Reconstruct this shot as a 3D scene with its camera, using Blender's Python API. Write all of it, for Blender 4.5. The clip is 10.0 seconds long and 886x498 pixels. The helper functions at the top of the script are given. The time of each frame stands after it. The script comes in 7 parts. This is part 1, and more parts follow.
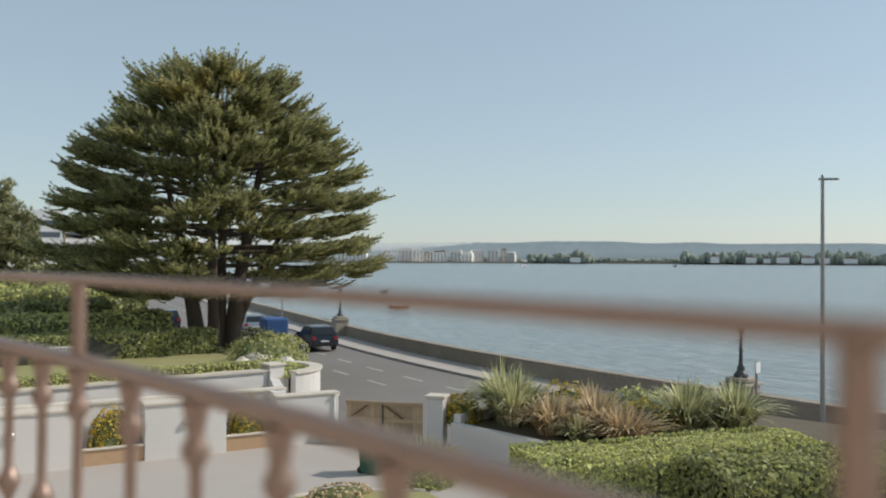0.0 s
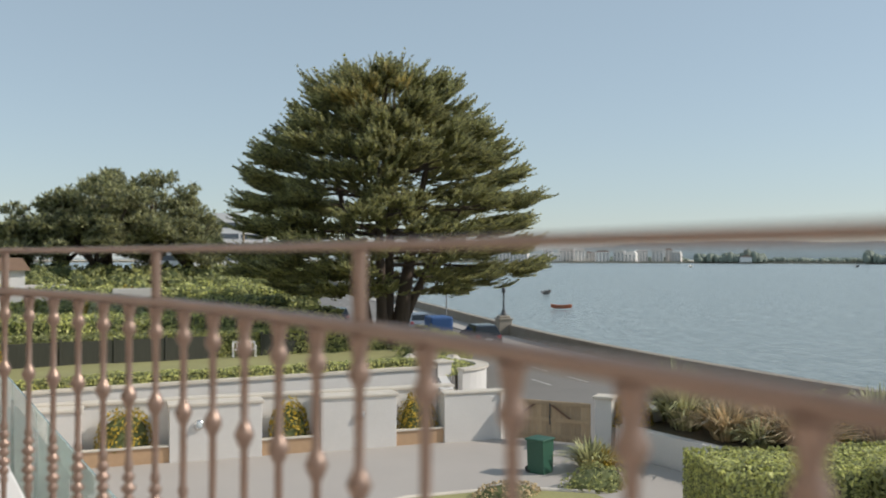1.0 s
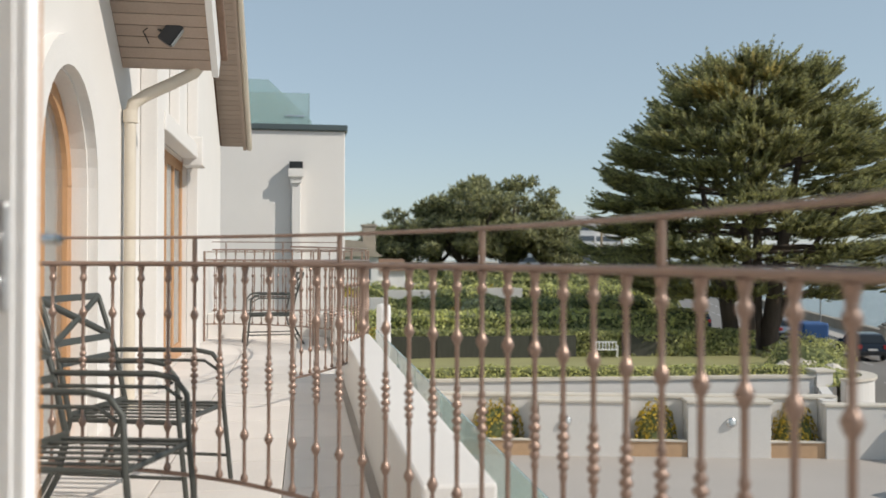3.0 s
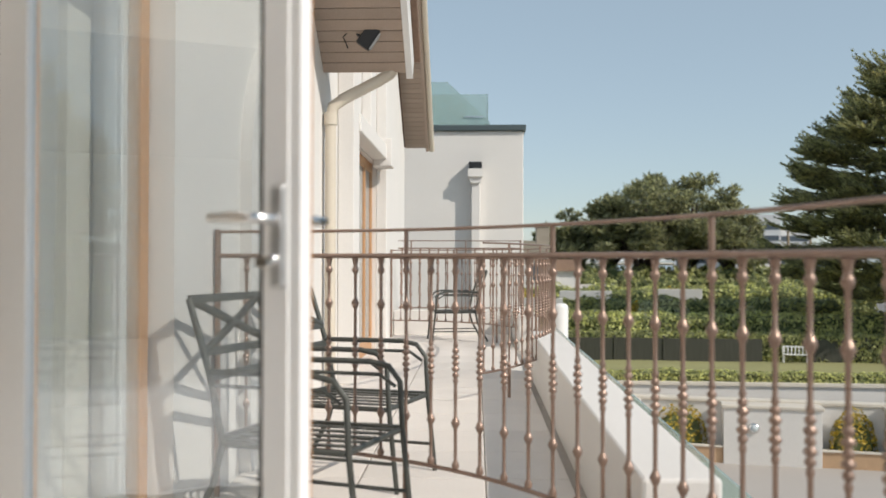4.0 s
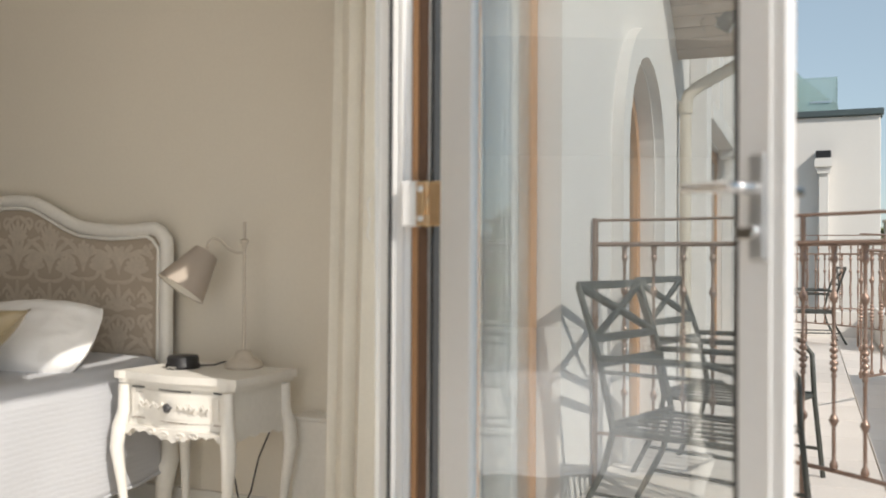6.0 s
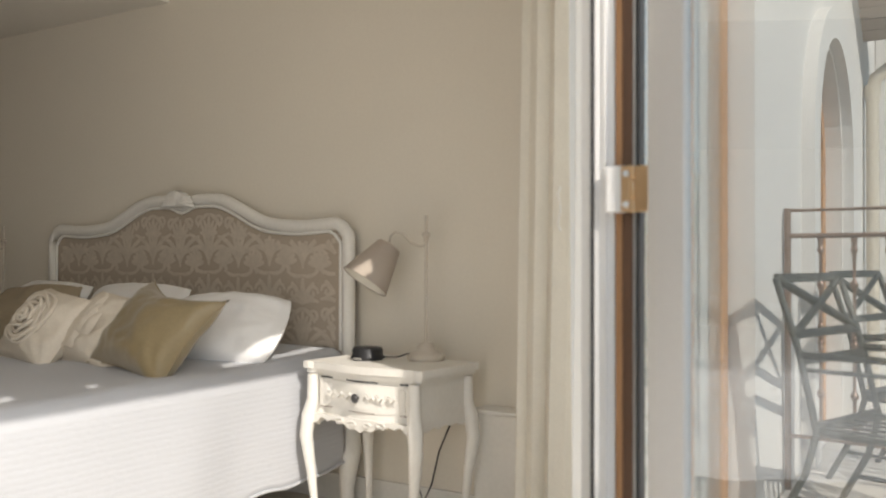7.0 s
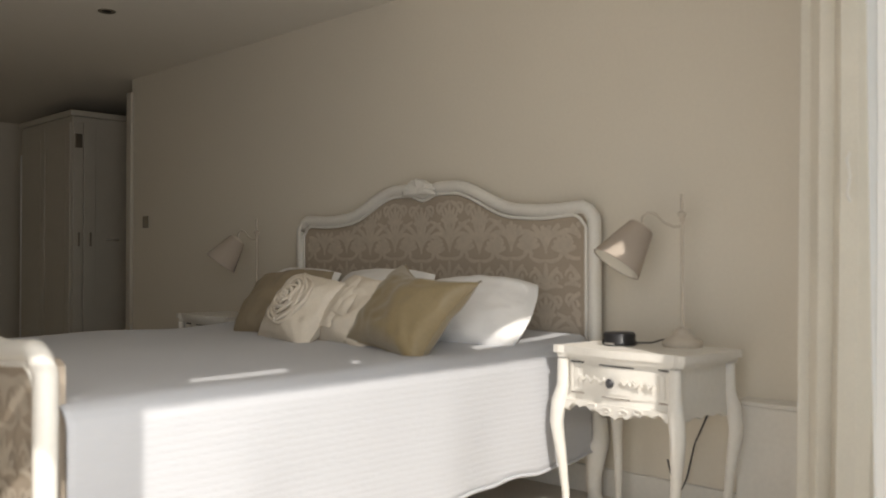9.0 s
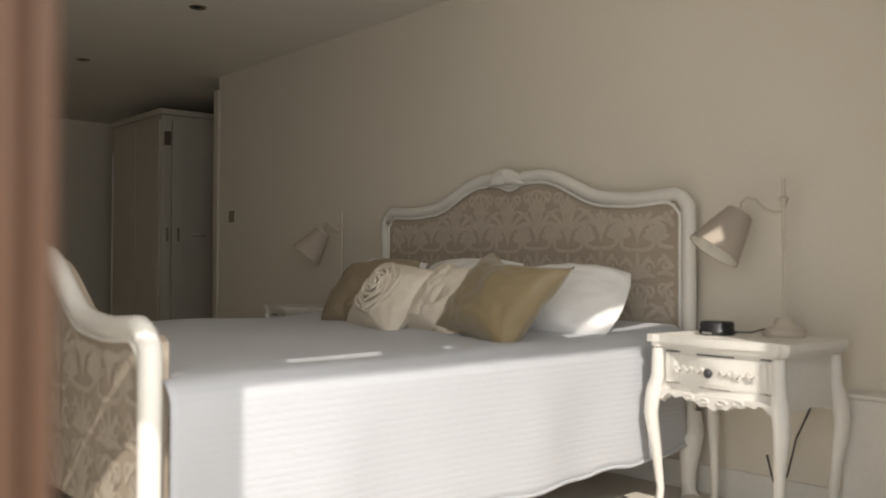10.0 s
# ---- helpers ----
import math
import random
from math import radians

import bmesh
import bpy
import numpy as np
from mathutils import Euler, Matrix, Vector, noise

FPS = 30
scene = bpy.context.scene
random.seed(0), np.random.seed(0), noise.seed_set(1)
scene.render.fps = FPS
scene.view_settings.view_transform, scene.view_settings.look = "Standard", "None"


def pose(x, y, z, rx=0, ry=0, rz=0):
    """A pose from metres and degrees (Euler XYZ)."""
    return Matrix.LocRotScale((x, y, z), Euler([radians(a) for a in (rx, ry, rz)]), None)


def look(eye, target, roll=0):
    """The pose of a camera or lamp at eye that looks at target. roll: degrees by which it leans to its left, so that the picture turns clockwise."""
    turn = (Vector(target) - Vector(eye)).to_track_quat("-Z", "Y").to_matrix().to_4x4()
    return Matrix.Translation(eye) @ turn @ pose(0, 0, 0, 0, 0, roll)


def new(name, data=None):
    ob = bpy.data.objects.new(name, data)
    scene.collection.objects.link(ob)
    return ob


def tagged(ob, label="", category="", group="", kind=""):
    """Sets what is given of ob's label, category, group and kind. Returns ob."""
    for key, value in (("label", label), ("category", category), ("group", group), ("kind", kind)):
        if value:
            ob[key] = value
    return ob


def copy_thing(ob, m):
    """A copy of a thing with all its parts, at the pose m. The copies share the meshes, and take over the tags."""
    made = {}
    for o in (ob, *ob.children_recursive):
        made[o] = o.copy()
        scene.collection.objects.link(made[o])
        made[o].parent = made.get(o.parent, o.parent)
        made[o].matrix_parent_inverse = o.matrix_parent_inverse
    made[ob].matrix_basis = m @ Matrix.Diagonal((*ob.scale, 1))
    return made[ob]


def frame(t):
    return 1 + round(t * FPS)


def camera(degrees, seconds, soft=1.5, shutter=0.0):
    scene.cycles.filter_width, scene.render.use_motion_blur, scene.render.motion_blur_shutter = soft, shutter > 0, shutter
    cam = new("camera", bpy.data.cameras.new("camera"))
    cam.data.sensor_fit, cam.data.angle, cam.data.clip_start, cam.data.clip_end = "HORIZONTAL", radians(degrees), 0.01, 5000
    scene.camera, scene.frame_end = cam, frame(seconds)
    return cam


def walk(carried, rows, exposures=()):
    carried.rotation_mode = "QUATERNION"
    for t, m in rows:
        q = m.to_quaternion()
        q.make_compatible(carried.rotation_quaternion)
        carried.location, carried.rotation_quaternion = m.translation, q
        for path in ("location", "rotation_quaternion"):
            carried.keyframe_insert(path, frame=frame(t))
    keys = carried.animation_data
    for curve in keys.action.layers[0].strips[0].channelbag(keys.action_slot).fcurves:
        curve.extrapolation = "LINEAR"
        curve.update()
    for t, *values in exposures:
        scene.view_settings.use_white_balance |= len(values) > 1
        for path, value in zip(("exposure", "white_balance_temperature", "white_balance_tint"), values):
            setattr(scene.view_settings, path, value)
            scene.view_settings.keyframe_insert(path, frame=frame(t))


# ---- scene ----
cam = camera(52.7, 10.0, soft=1.6, shutter=0.0)
cam.data.dof.use_dof = True
cam.data.dof.focus_distance, cam.data.dof.aperture_fstop = 7.0, 2.5
PATH = [
    (0, (1.646, -0.102, 1.136), (2.971, 1.396, 1.155), 0.2),
    (0.5, (1.622, 0.003, 1.1145), (2.812, 1.61, 1.1325), 0.0),
    (1, (1.556, 0.038, 1.091), (2.592, 1.748, 1.109), 0.1),
    (1.5, (1.502, 0.103, 1.068), (2.376, 1.901, 1.087), -0.1),
    (2, (1.431, 0.14, 1.0505), (2.115, 2.019, 1.0715), -0.1),
    (2.5, (1.374, 0.192, 1.039), (1.873, 2.129, 1.060), -0.0),
    (4, (1.164, 0.214, 0.986), (1.089, 2.213, 1.009), 0.1),
    (4.5, (1.109, 0.211, 0.973), (0.862, 2.196, 0.996), 0.0),
    (5, (1.039, 0.203, 0.961), (0.609, 2.156, 0.983), 0.3),
    (5.5, (0.972, 0.2, 0.951), (0.378, 2.11, 0.971), 0.4),
    (7, (0.749, 0.175, 0.907), (-0.296, 1.88, 0.926), 0.1),
    (7.5, (0.692, 0.146, 0.882), (-0.457, 1.782, 0.905), 0.1),
    (8, (0.645, 0.137, 0.86), (-0.602, 1.7, 0.885), -0.1),
    (8.5, (0.597, 0.13, 0.83), (-0.728, 1.628, 0.861), 0.1),
    (9, (0.55, 0.135, 0.82), (-0.85, 1.563, 0.848), 0.0),
    (9.5, (0.513, 0.131, 0.791), (-0.944, 1.501, 0.823), 0.1),
    (10, (0.477, 0.114, 0.758), (-1.035, 1.423, 0.792), 0.2),
]
walk(cam, [(t, look(eye, target, roll)) for t, eye, target, roll in PATH], [(0, 0.40, 6750, 10), (2.5, 0.40, 6750, 10), (5, 0.48, 6750, 10), (7.5, 0.54, 6750, 10), (8.7, 0.46, 6750, 10), (10, 0.38, 6750, 10)])

# ---- world and light ----
SUN_DIR = Vector((-0.612, 0.366, -0.53)).normalized()   # the way the sunlight travels
world = bpy.data.worlds.new("sky")
scene.world = world
world.use_nodes = True
wn = world.node_tree
sky = wn.nodes.new("ShaderNodeTexSky")
sky.sky_type = "NISHITA"
sky.sun_disc = False
sky.sun_elevation = math.asin(-SUN_DIR.z)
sky.sun_rotation = math.atan2(-SUN_DIR.x, -SUN_DIR.y)
sky.air_density, sky.dust_density, sky.ozone_density = 1.0, 0.3, 2.5
haze = wn.nodes.new("ShaderNodeHueSaturation")
haze.inputs["Saturation"].default_value = 0.8
wn.links.new(sky.outputs[0], haze.inputs["Color"])
veil = wn.nodes.new("ShaderNodeMix")       # thin even haze over the clear sky
veil.data_type = "RGBA"
veil.inputs[0].default_value = 0.55
veil.inputs[7].default_value = (2.75, 3.65, 4.25, 1)
wn.links.new(haze.outputs[0], veil.inputs[6])
wn.links.new(veil.outputs[2], wn.nodes["Background"].inputs[0])
wn.nodes["Background"].inputs[1].default_value = 0.103
sun_data = bpy.data.lights.new("sun", "SUN")
sun_data.energy, sun_data.angle, sun_data.color = 2.5, radians(0.55), (1.0, 0.95, 0.885)
sun = new("sun", sun_data)
sun.matrix_world = look((30, -20, 40), Vector((30, -20, 40)) + SUN_DIR)

# added fill lamp inside the sidelight and open doors, on top of the sky's light
win_data = bpy.data.lights.new("window_fill", "AREA")
win_data.shape, win_data.size, win_data.size_y = "RECTANGLE", 1.7, 1.85
win_data.energy, win_data.color = 23.0, (1.0, 0.97, 0.93)
window_fill = new("window_fill", win_data)
window_fill.matrix_world = look((-0.35, 0.45, 0.95), (-3.0, 1.0, 1.65))


# ---- materials ----
def material(name, colour, rough=0.6, metal=0.0, vary=0.12, scale=6.0, fine=60.0, bump=0.15, bump_scale=None,
             vary_object=0.0, spec=0.5, stretch=(1, 1, 1), sheen=0.0, depth=0.01, island=False):
    m = bpy.data.materials.new(name)
    m.use_nodes = True
    nt = m.node_tree
    b = nt.nodes["Principled BSDF"]
    L = nt.links.new

    def node(kind):
        return nt.nodes.new(kind)
    geo = node("ShaderNodeTexCoord")
    mp = node("ShaderNodeMapping")
    mp.inputs["Scale"].default_value = stretch
    L(geo.outputs["Object"], mp.inputs[0])
    n1, n2 = node("ShaderNodeTexNoise"), node("ShaderNodeTexNoise")
    n1.inputs["Scale"].default_value, n1.inputs["Detail"].default_value = scale, 4
    n2.inputs["Scale"].default_value, n2.inputs["Detail"].default_value = fine, 3
    L(mp.outputs[0], n1.inputs[0]), L(mp.outputs[0], n2.inputs[0])
    add = node("ShaderNodeMath")
    add.operation = "ADD"
    L(n1.outputs[0], add.inputs[0]), L(n2.outputs[0], add.inputs[1])
    last = add.outputs[0]
    if vary_object:
        if island:
            info = node("ShaderNodeNewGeometry").outputs["Random Per Island"]
        else:
            info = node("ShaderNodeObjectInfo").outputs["Random"]
        ma = node("ShaderNodeMath")
        ma.operation = "MULTIPLY_ADD"
        ma.inputs[1].default_value = vary_object / max(vary, 0.01)
        L(info, ma.inputs[0]), L(last, ma.inputs[2])
        last = ma.outputs[0]
    ramp = node("ShaderNodeMapRange")
    ramp.inputs["From Min"].default_value, ramp.inputs["From Max"].default_value = 0.5, 1.5
    ramp.inputs["To Min"].default_value, ramp.inputs["To Max"].default_value = 1 - vary, 1 + vary
    ramp.clamp = False
    L(last, ramp.inputs[0])
    mix = node("ShaderNodeVectorMath")
    mix.operation = "SCALE"
    mix.inputs[0].default_value = colour
    L(ramp.outputs[0], mix.inputs["Scale"])
    L(mix.outputs[0], b.inputs["Base Color"])
    b.inputs["Roughness"].default_value, b.inputs["Metallic"].default_value = rough, metal
    b.inputs["Specular IOR Level"].default_value = spec
    if sheen:
        b.inputs["Sheen Weight"].default_value = sheen
    if bump:
        bp, n3 = node("ShaderNodeBump"), node("ShaderNodeTexNoise")
        n3.inputs["Scale"].default_value, n3.inputs["Detail"].default_value = bump_scale or fine, 4
        L(mp.outputs[0], n3.inputs[0])
        bp.inputs["Strength"].default_value, bp.inputs["Distance"].default_value = bump, depth
        L(n3.outputs[0], bp.inputs["Height"]), L(bp.outputs[0], b.inputs["Normal"])
    return m


def leafy(name, colour, vary=0.45, tint=(1.25, 1.1, 0.6), rough=0.55, through_light=0.35):
    """Leaves: each island has its own shade between the colour and a yellower one."""
    m = bpy.data.materials.new(name)
    m.use_nodes = True
    nt = m.node_tree
    b = nt.nodes["Principled BSDF"]
    info = nt.nodes.new("ShaderNodeNewGeometry")
    mix = nt.nodes.new("ShaderNodeMix")
    mix.data_type = "RGBA"
    dark = [c * (1 - vary) for c in colour]
    light = [c * (1 + vary) * k for c, k in zip(colour, tint)]
    mix.inputs[6].default_value, mix.inputs[7].default_value = (*dark, 1), (*light, 1)
    nt.links.new(info.outputs["Random Per Island"], mix.inputs[0])
    nt.links.new(mix.outputs[2], b.inputs["Base Color"])
    b.inputs["Roughness"].default_value = rough
    b.inputs["Specular IOR Level"].default_value = 0.35
    tr = nt.nodes.new("ShaderNodeBsdfTranslucent")
    nt.links.new(mix.outputs[2], tr.inputs[0])
    ms = nt.nodes.new("ShaderNodeMixShader")
    ms.inputs[0].default_value = through_light
    nt.links.new(b.outputs[0], ms.inputs[1]), nt.links.new(tr.outputs[0], ms.inputs[2])
    nt.links.new(ms.outputs[0], nt.nodes["Material Output"].inputs[0])
    return m


def glass_material(name, tint=(1, 1, 1), rough=0.0, reflect=1.0, body=0.0, body_colour=(0.5, 0.6, 0.6)):
    """Thin pane: clear with a Fresnel gloss, and a little body for dusty or tinted glass."""
    m = bpy.data.materials.new(name)
    m.use_nodes = True
    nt = m.node_tree
    nt.nodes.remove(nt.nodes["Principled BSDF"])
    tr, gl, fr, ms = (nt.nodes.new(k) for k in ("ShaderNodeBsdfTransparent", "ShaderNodeBsdfGlossy", "ShaderNodeLayerWeight", "ShaderNodeMixShader"))
    tr.inputs[0].default_value = (*tint, 1)
    gl.inputs["Roughness"].default_value = rough
    fr.inputs[0].default_value = 0.5
    pw, mul = nt.nodes.new("ShaderNodeMath"), nt.nodes.new("ShaderNodeMath")
    pw.operation, mul.operation = "POWER", "MULTIPLY_ADD"
    pw.inputs[1].default_value = 5.0
    mul.inputs[1].default_value, mul.inputs[2].default_value = 0.9, 0.045 * reflect
    nt.links.new(fr.outputs["Facing"], pw.inputs[0]), nt.links.new(pw.outputs[0], mul.inputs[0]), nt.links.new(mul.outputs[0], ms.inputs[0])
    if body:
        df, mb = nt.nodes.new("ShaderNodeBsdfDiffuse"), nt.nodes.new("ShaderNodeMixShader")
        df.inputs[0].default_value = (*body_colour, 1)
        mb.inputs[0].default_value = body
        nt.links.new(tr.outputs[0], mb.inputs[1]), nt.links.new(df.outputs[0], mb.inputs[2])
        nt.links.new(mb.outputs[0], ms.inputs[1])
    else:
        nt.links.new(tr.outputs[0], ms.inputs[1])
    nt.links.new(gl.outputs[0], ms.inputs[2])
    nt.links.new(ms.outputs[0], nt.nodes["Material Output"].inputs[0])
    return m


M_RENDER = material("white_render", (0.735, 0.705, 0.67), 0.85, vary=0.05, scale=1.2, fine=90, bump=0.25, bump_scale=140, depth=0.004)
M_RENDER2 = material("garden_wall_render", (0.68, 0.65, 0.615), 0.85, vary=0.08, scale=0.7, fine=30, bump=0.2, bump_scale=60)
M_COPING = material("stone_coping", (0.62, 0.56, 0.48), 0.8, vary=0.12, scale=3, fine=50)
M_PAVING = material("pale_stone_paving", (0.69, 0.635, 0.585), 0.75, vary=0.07, scale=2.5, fine=70, bump=0.15, vary_object=0.06)
M_GROUT = material("paving_joint", (0.42, 0.38, 0.34), 0.9)
M_RAIL = material("copper_brown_metal", (0.30, 0.205, 0.16), 0.32, metal=0.45, vary=0.12, scale=9, fine=120, bump=0.06)
M_OAK = material("oak_frame", (0.50, 0.27, 0.13), 0.45, vary=0.22, scale=8, fine=90, stretch=(6, 6, 0.4), bump=0.08)
M_BROWNFRAME = material("brown_frame", (0.19, 0.10, 0.06), 0.5, vary=0.12, scale=8, fine=90, stretch=(6, 6, 0.4), bump=0.06)
M_FENCE = material("dark_fence_timber", (0.055, 0.055, 0.042), 0.8, vary=0.3, scale=3, fine=40, stretch=(4, 4, 0.5))
M_DARKOAK = material("dark_oak_edge", (0.16, 0.085, 0.05), 0.5, vary=0.2, scale=8, fine=90, stretch=(6, 6, 0.4), bump=0.08)
M_UPVC = material("white_frame", (0.92, 0.915, 0.905), 0.3, vary=0.02, scale=3, fine=50, bump=0.0)
M_GASKET = material("grey_gasket", (0.06, 0.06, 0.06), 0.6, bump=0)
M_CHROME = material("satin_chrome", (0.72, 0.72, 0.72), 0.16, metal=1.0, vary=0.04, bump=0)
M_SATIN = material("satin_plate", (0.62, 0.63, 0.64), 0.38, metal=0.7, vary=0.04, bump=0)
M_BRASS = material("brass_hinge", (0.80, 0.57, 0.34), 0.33, metal=0.9, vary=0.08, bump=0.02)
M_SOFFIT = material("brown_soffit_board", (0.33, 0.255, 0.205), 0.55, vary=0.14, scale=5, fine=70, vary_object=0.1)
M_FASCIA = material("white_fascia", (0.78, 0.76, 0.74), 0.45, vary=0.04)
M_GUTTER = material("cream_gutter", (0.63, 0.56, 0.46), 0.4, vary=0.05)
M_ROOF = material("roof_tile", (0.22, 0.14, 0.10), 0.85, vary=0.25, scale=2, fine=30)
M_BLACK = material("black_plastic", (0.018, 0.018, 0.02), 0.4, bump=0)
M_LENS = material("lamp_lens", (0.55, 0.6, 0.62), 0.15, bump=0)
M_CHAIR = material("dark_green_iron", (0.08, 0.083, 0.074), 0.45, metal=0.3, vary=0.2, scale=12, fine=120)
M_SLATE = material("dark_coping_metal", (0.075, 0.10, 0.105), 0.45, vary=0.08)
M_GREENGLASS = glass_material("green_glass", (0.84, 0.92, 0.90), reflect=1.0, body=0.34, body_colour=(0.52, 0.62, 0.59))
M_PANE = glass_material("clear_pane", (0.93, 0.955, 0.96), reflect=3.2, body=0.11, body_colour=(0.74, 0.80, 0.83))
M_PLASTER = material("cream_wall_paint", (0.79, 0.735, 0.64), 0.85, vary=0.03, scale=1.2, fine=60, bump=0.06)
M_CEIL = material("ceiling_paint", (0.84, 0.80, 0.73), 0.9, vary=0.02, scale=1, fine=40, bump=0.04)
M_CARPET = material("beige_carpet", (0.66, 0.58, 0.47), 0.95, vary=0.10, scale=5, fine=240, bump=0.5, bump_scale=300, sheen=0.3)
M_CREAM = material("cream_painted_wood", (0.80, 0.775, 0.725), 0.5, vary=0.06, scale=6, fine=50, bump=0.08)
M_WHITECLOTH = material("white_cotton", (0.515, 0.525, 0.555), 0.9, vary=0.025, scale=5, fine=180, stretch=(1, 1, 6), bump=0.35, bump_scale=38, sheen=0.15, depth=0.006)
M_PILLOW = material("white_satin_pillow", (0.85, 0.84, 0.83), 0.6, vary=0.03, scale=9, fine=120, bump=0.2, bump_scale=14, depth=0.02)
M_OLIVE = material("olive_satin", (0.265, 0.205, 0.11), 0.42, vary=0.14, scale=8, fine=90, bump=0.15, bump_scale=12, depth=0.02, sheen=0.3)
M_TAUPE = material("taupe_cloth", (0.30, 0.245, 0.17), 0.7, vary=0.12, scale=8, fine=90, bump=0.15, bump_scale=12, depth=0.02)
M_IVORY = material("ivory_cloth", (0.74, 0.67, 0.57), 0.7, vary=0.08, scale=10, fine=90, bump=0.2, bump_scale=18, depth=0.02)
M_SHEER = material("white_sheer", (0.88, 0.88, 0.87), 0.9, vary=0.02, bump=0.05)
def sheer_through(m, share):
    """Lets light through a thin cloth."""
    nt = m.node_tree
    b, tr, ms = nt.nodes["Principled BSDF"], nt.nodes.new("ShaderNodeBsdfTranslucent"), nt.nodes.new("ShaderNodeMixShader")
    nt.links.new(b.inputs["Base Color"].links[0].from_socket, tr.inputs[0])
    ms.inputs[0].default_value = share
    nt.links.new(b.outputs[0], ms.inputs[1]), nt.links.new(tr.outputs[0], ms.inputs[2])
    nt.links.new(ms.outputs[0], nt.nodes["Material Output"].inputs[0])


def ribbed(m, scale, strength):
    """Fine woven ribs over a cloth's own relief."""
    nt = m.node_tree
    b = nt.nodes["Principled BSDF"]
    tc, wave, bp = nt.nodes.new("ShaderNodeTexCoord"), nt.nodes.new("ShaderNodeTexWave"), nt.nodes.new("ShaderNodeBump")
    wave.bands_direction = "Z"
    wave.inputs["Scale"].default_value, wave.inputs["Distortion"].default_value = scale, 0.6
    bp.inputs["Strength"].default_value, bp.inputs["Distance"].default_value = strength, 0.004
    nt.links.new(tc.outputs["Object"], wave.inputs[0]), nt.links.new(wave.outputs[1], bp.inputs["Height"])
    nt.links.new(b.inputs["Normal"].links[0].from_socket, bp.inputs["Normal"])
    nt.links.new(bp.outputs[0], b.inputs["Normal"])


ribbed(M_WHITECLOTH, 15.0, 0.13)
sheer_through(M_SHEER, 0.6)
M_CURTAIN = material("cream_curtain", (0.80, 0.75, 0.655), 0.85, vary=0.06, scale=9, fine=120, bump=0.2)
sheer_through(M_CURTAIN, 0.18)
M_SHADE = material("taupe_lamp_shade", (0.46, 0.395, 0.335), 0.8, vary=0.06, fine=200, bump=0.2, bump_scale=300)
M_SHADEIN = material("pale_shade_lining", (0.78, 0.74, 0.66), 0.8, vary=0.03)
M_LAMPMETAL = material("grey_painted_metal", (0.58, 0.52, 0.44), 0.55, vary=0.12, scale=20, fine=120)
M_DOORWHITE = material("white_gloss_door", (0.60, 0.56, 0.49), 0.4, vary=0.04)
M_SWITCH = material("brushed_steel", (0.35, 0.31, 0.25), 0.35, metal=0.8, vary=0.05)
M_ASPHALT = material("asphalt", (0.21, 0.195, 0.18), 0.9, vary=0.12, scale=0.35, fine=12, bump=0.2)
M_PAVEMENT = material("concrete_pavement", (0.44, 0.40, 0.36), 0.9, vary=0.12, scale=0.6, fine=9)
M_DRIVE = material("driveway_resin", (0.42, 0.38, 0.345), 0.9, vary=0.08, scale=0.5, fine=20, bump=0.2)
M_LAWN = material("lawn", (0.32, 0.30, 0.13), 0.95, vary=0.25, scale=0.5, fine=12, bump=0.6, bump_scale=40)
M_EARTH = material("earth", (0.13, 0.105, 0.07), 0.95, vary=0.25, scale=0.6, fine=9)
M_PAINTLINE = material("road_paint", (0.55, 0.53, 0.5), 0.8, vary=0.15)
M_SEAWALL = material("seawall_concrete", (0.30, 0.255, 0.205), 0.9, vary=0.25, scale=0.5, fine=6, bump=0.3)
M_STONE = material("lamp_plinth_stone", (0.36, 0.31, 0.25), 0.85, vary=0.2, scale=2, fine=20)
M_IRON = material("dark_iron", (0.075, 0.075, 0.08), 0.5, metal=0.4)
M_POLE = material("galvanised_pole", (0.32, 0.31, 0.30), 0.5, metal=0.5)
M_WOOD = material("gate_wood", (0.37, 0.27, 0.17), 0.75, vary=0.2, scale=3, fine=40, stretch=(4, 4, 0.4), vary_object=0.18)
M_TERRA = material("terracotta_kerb", (0.50, 0.33, 0.20), 0.85, vary=0.12)
M_BARK = material("bark", (0.115, 0.085, 0.065), 0.95, vary=0.3, scale=3, fine=18, stretch=(3, 3, 0.4), bump=0.7, bump_scale=9, depth=0.05)
M_CYPRESS = leafy("cypress_needles", (0.27, 0.295, 0.20), 0.5, (1.4, 1.22, 0.75), through_light=0.45)
M_CYPRESSGOLD = leafy("cypress_yellow_needles", (0.42, 0.40, 0.22), 0.4, (1.4, 1.2, 0.8), through_light=0.4)
M_PINE = leafy("pine_needles", (0.26, 0.285, 0.205), 0.45, (1.35, 1.2, 0.8))
M_HEDGE = leafy("hedge_leaves", (0.43, 0.455, 0.25), 0.5, (1.3, 1.22, 0.8))
M_HEDGEDARK = leafy("laurel_leaves", (0.30, 0.325, 0.18), 0.5, (1.3, 1.2, 0.8))
M_FLAX = leafy("flax_leaves", (0.33, 0.345, 0.23), 0.6, (1.5, 1.4, 1.1), rough=0.4)
M_FLAXRED = leafy("bronze_flax_leaves", (0.39, 0.33, 0.22), 0.5, (1.5, 1.35, 1.2), rough=0.4)
M_SHRUB = leafy("shrub_leaves", (0.33, 0.31, 0.10), 0.5, (1.6, 1.2, 0.5))
M_CARBLUE = material("dark_car_paint", (0.02, 0.028, 0.04), 0.2, metal=0.3, bump=0)
M_CARGLASS = material("car_glass", (0.02, 0.025, 0.03), 0.08, bump=0)
M_TYRE = material("tyre", (0.02, 0.02, 0.02), 0.8)
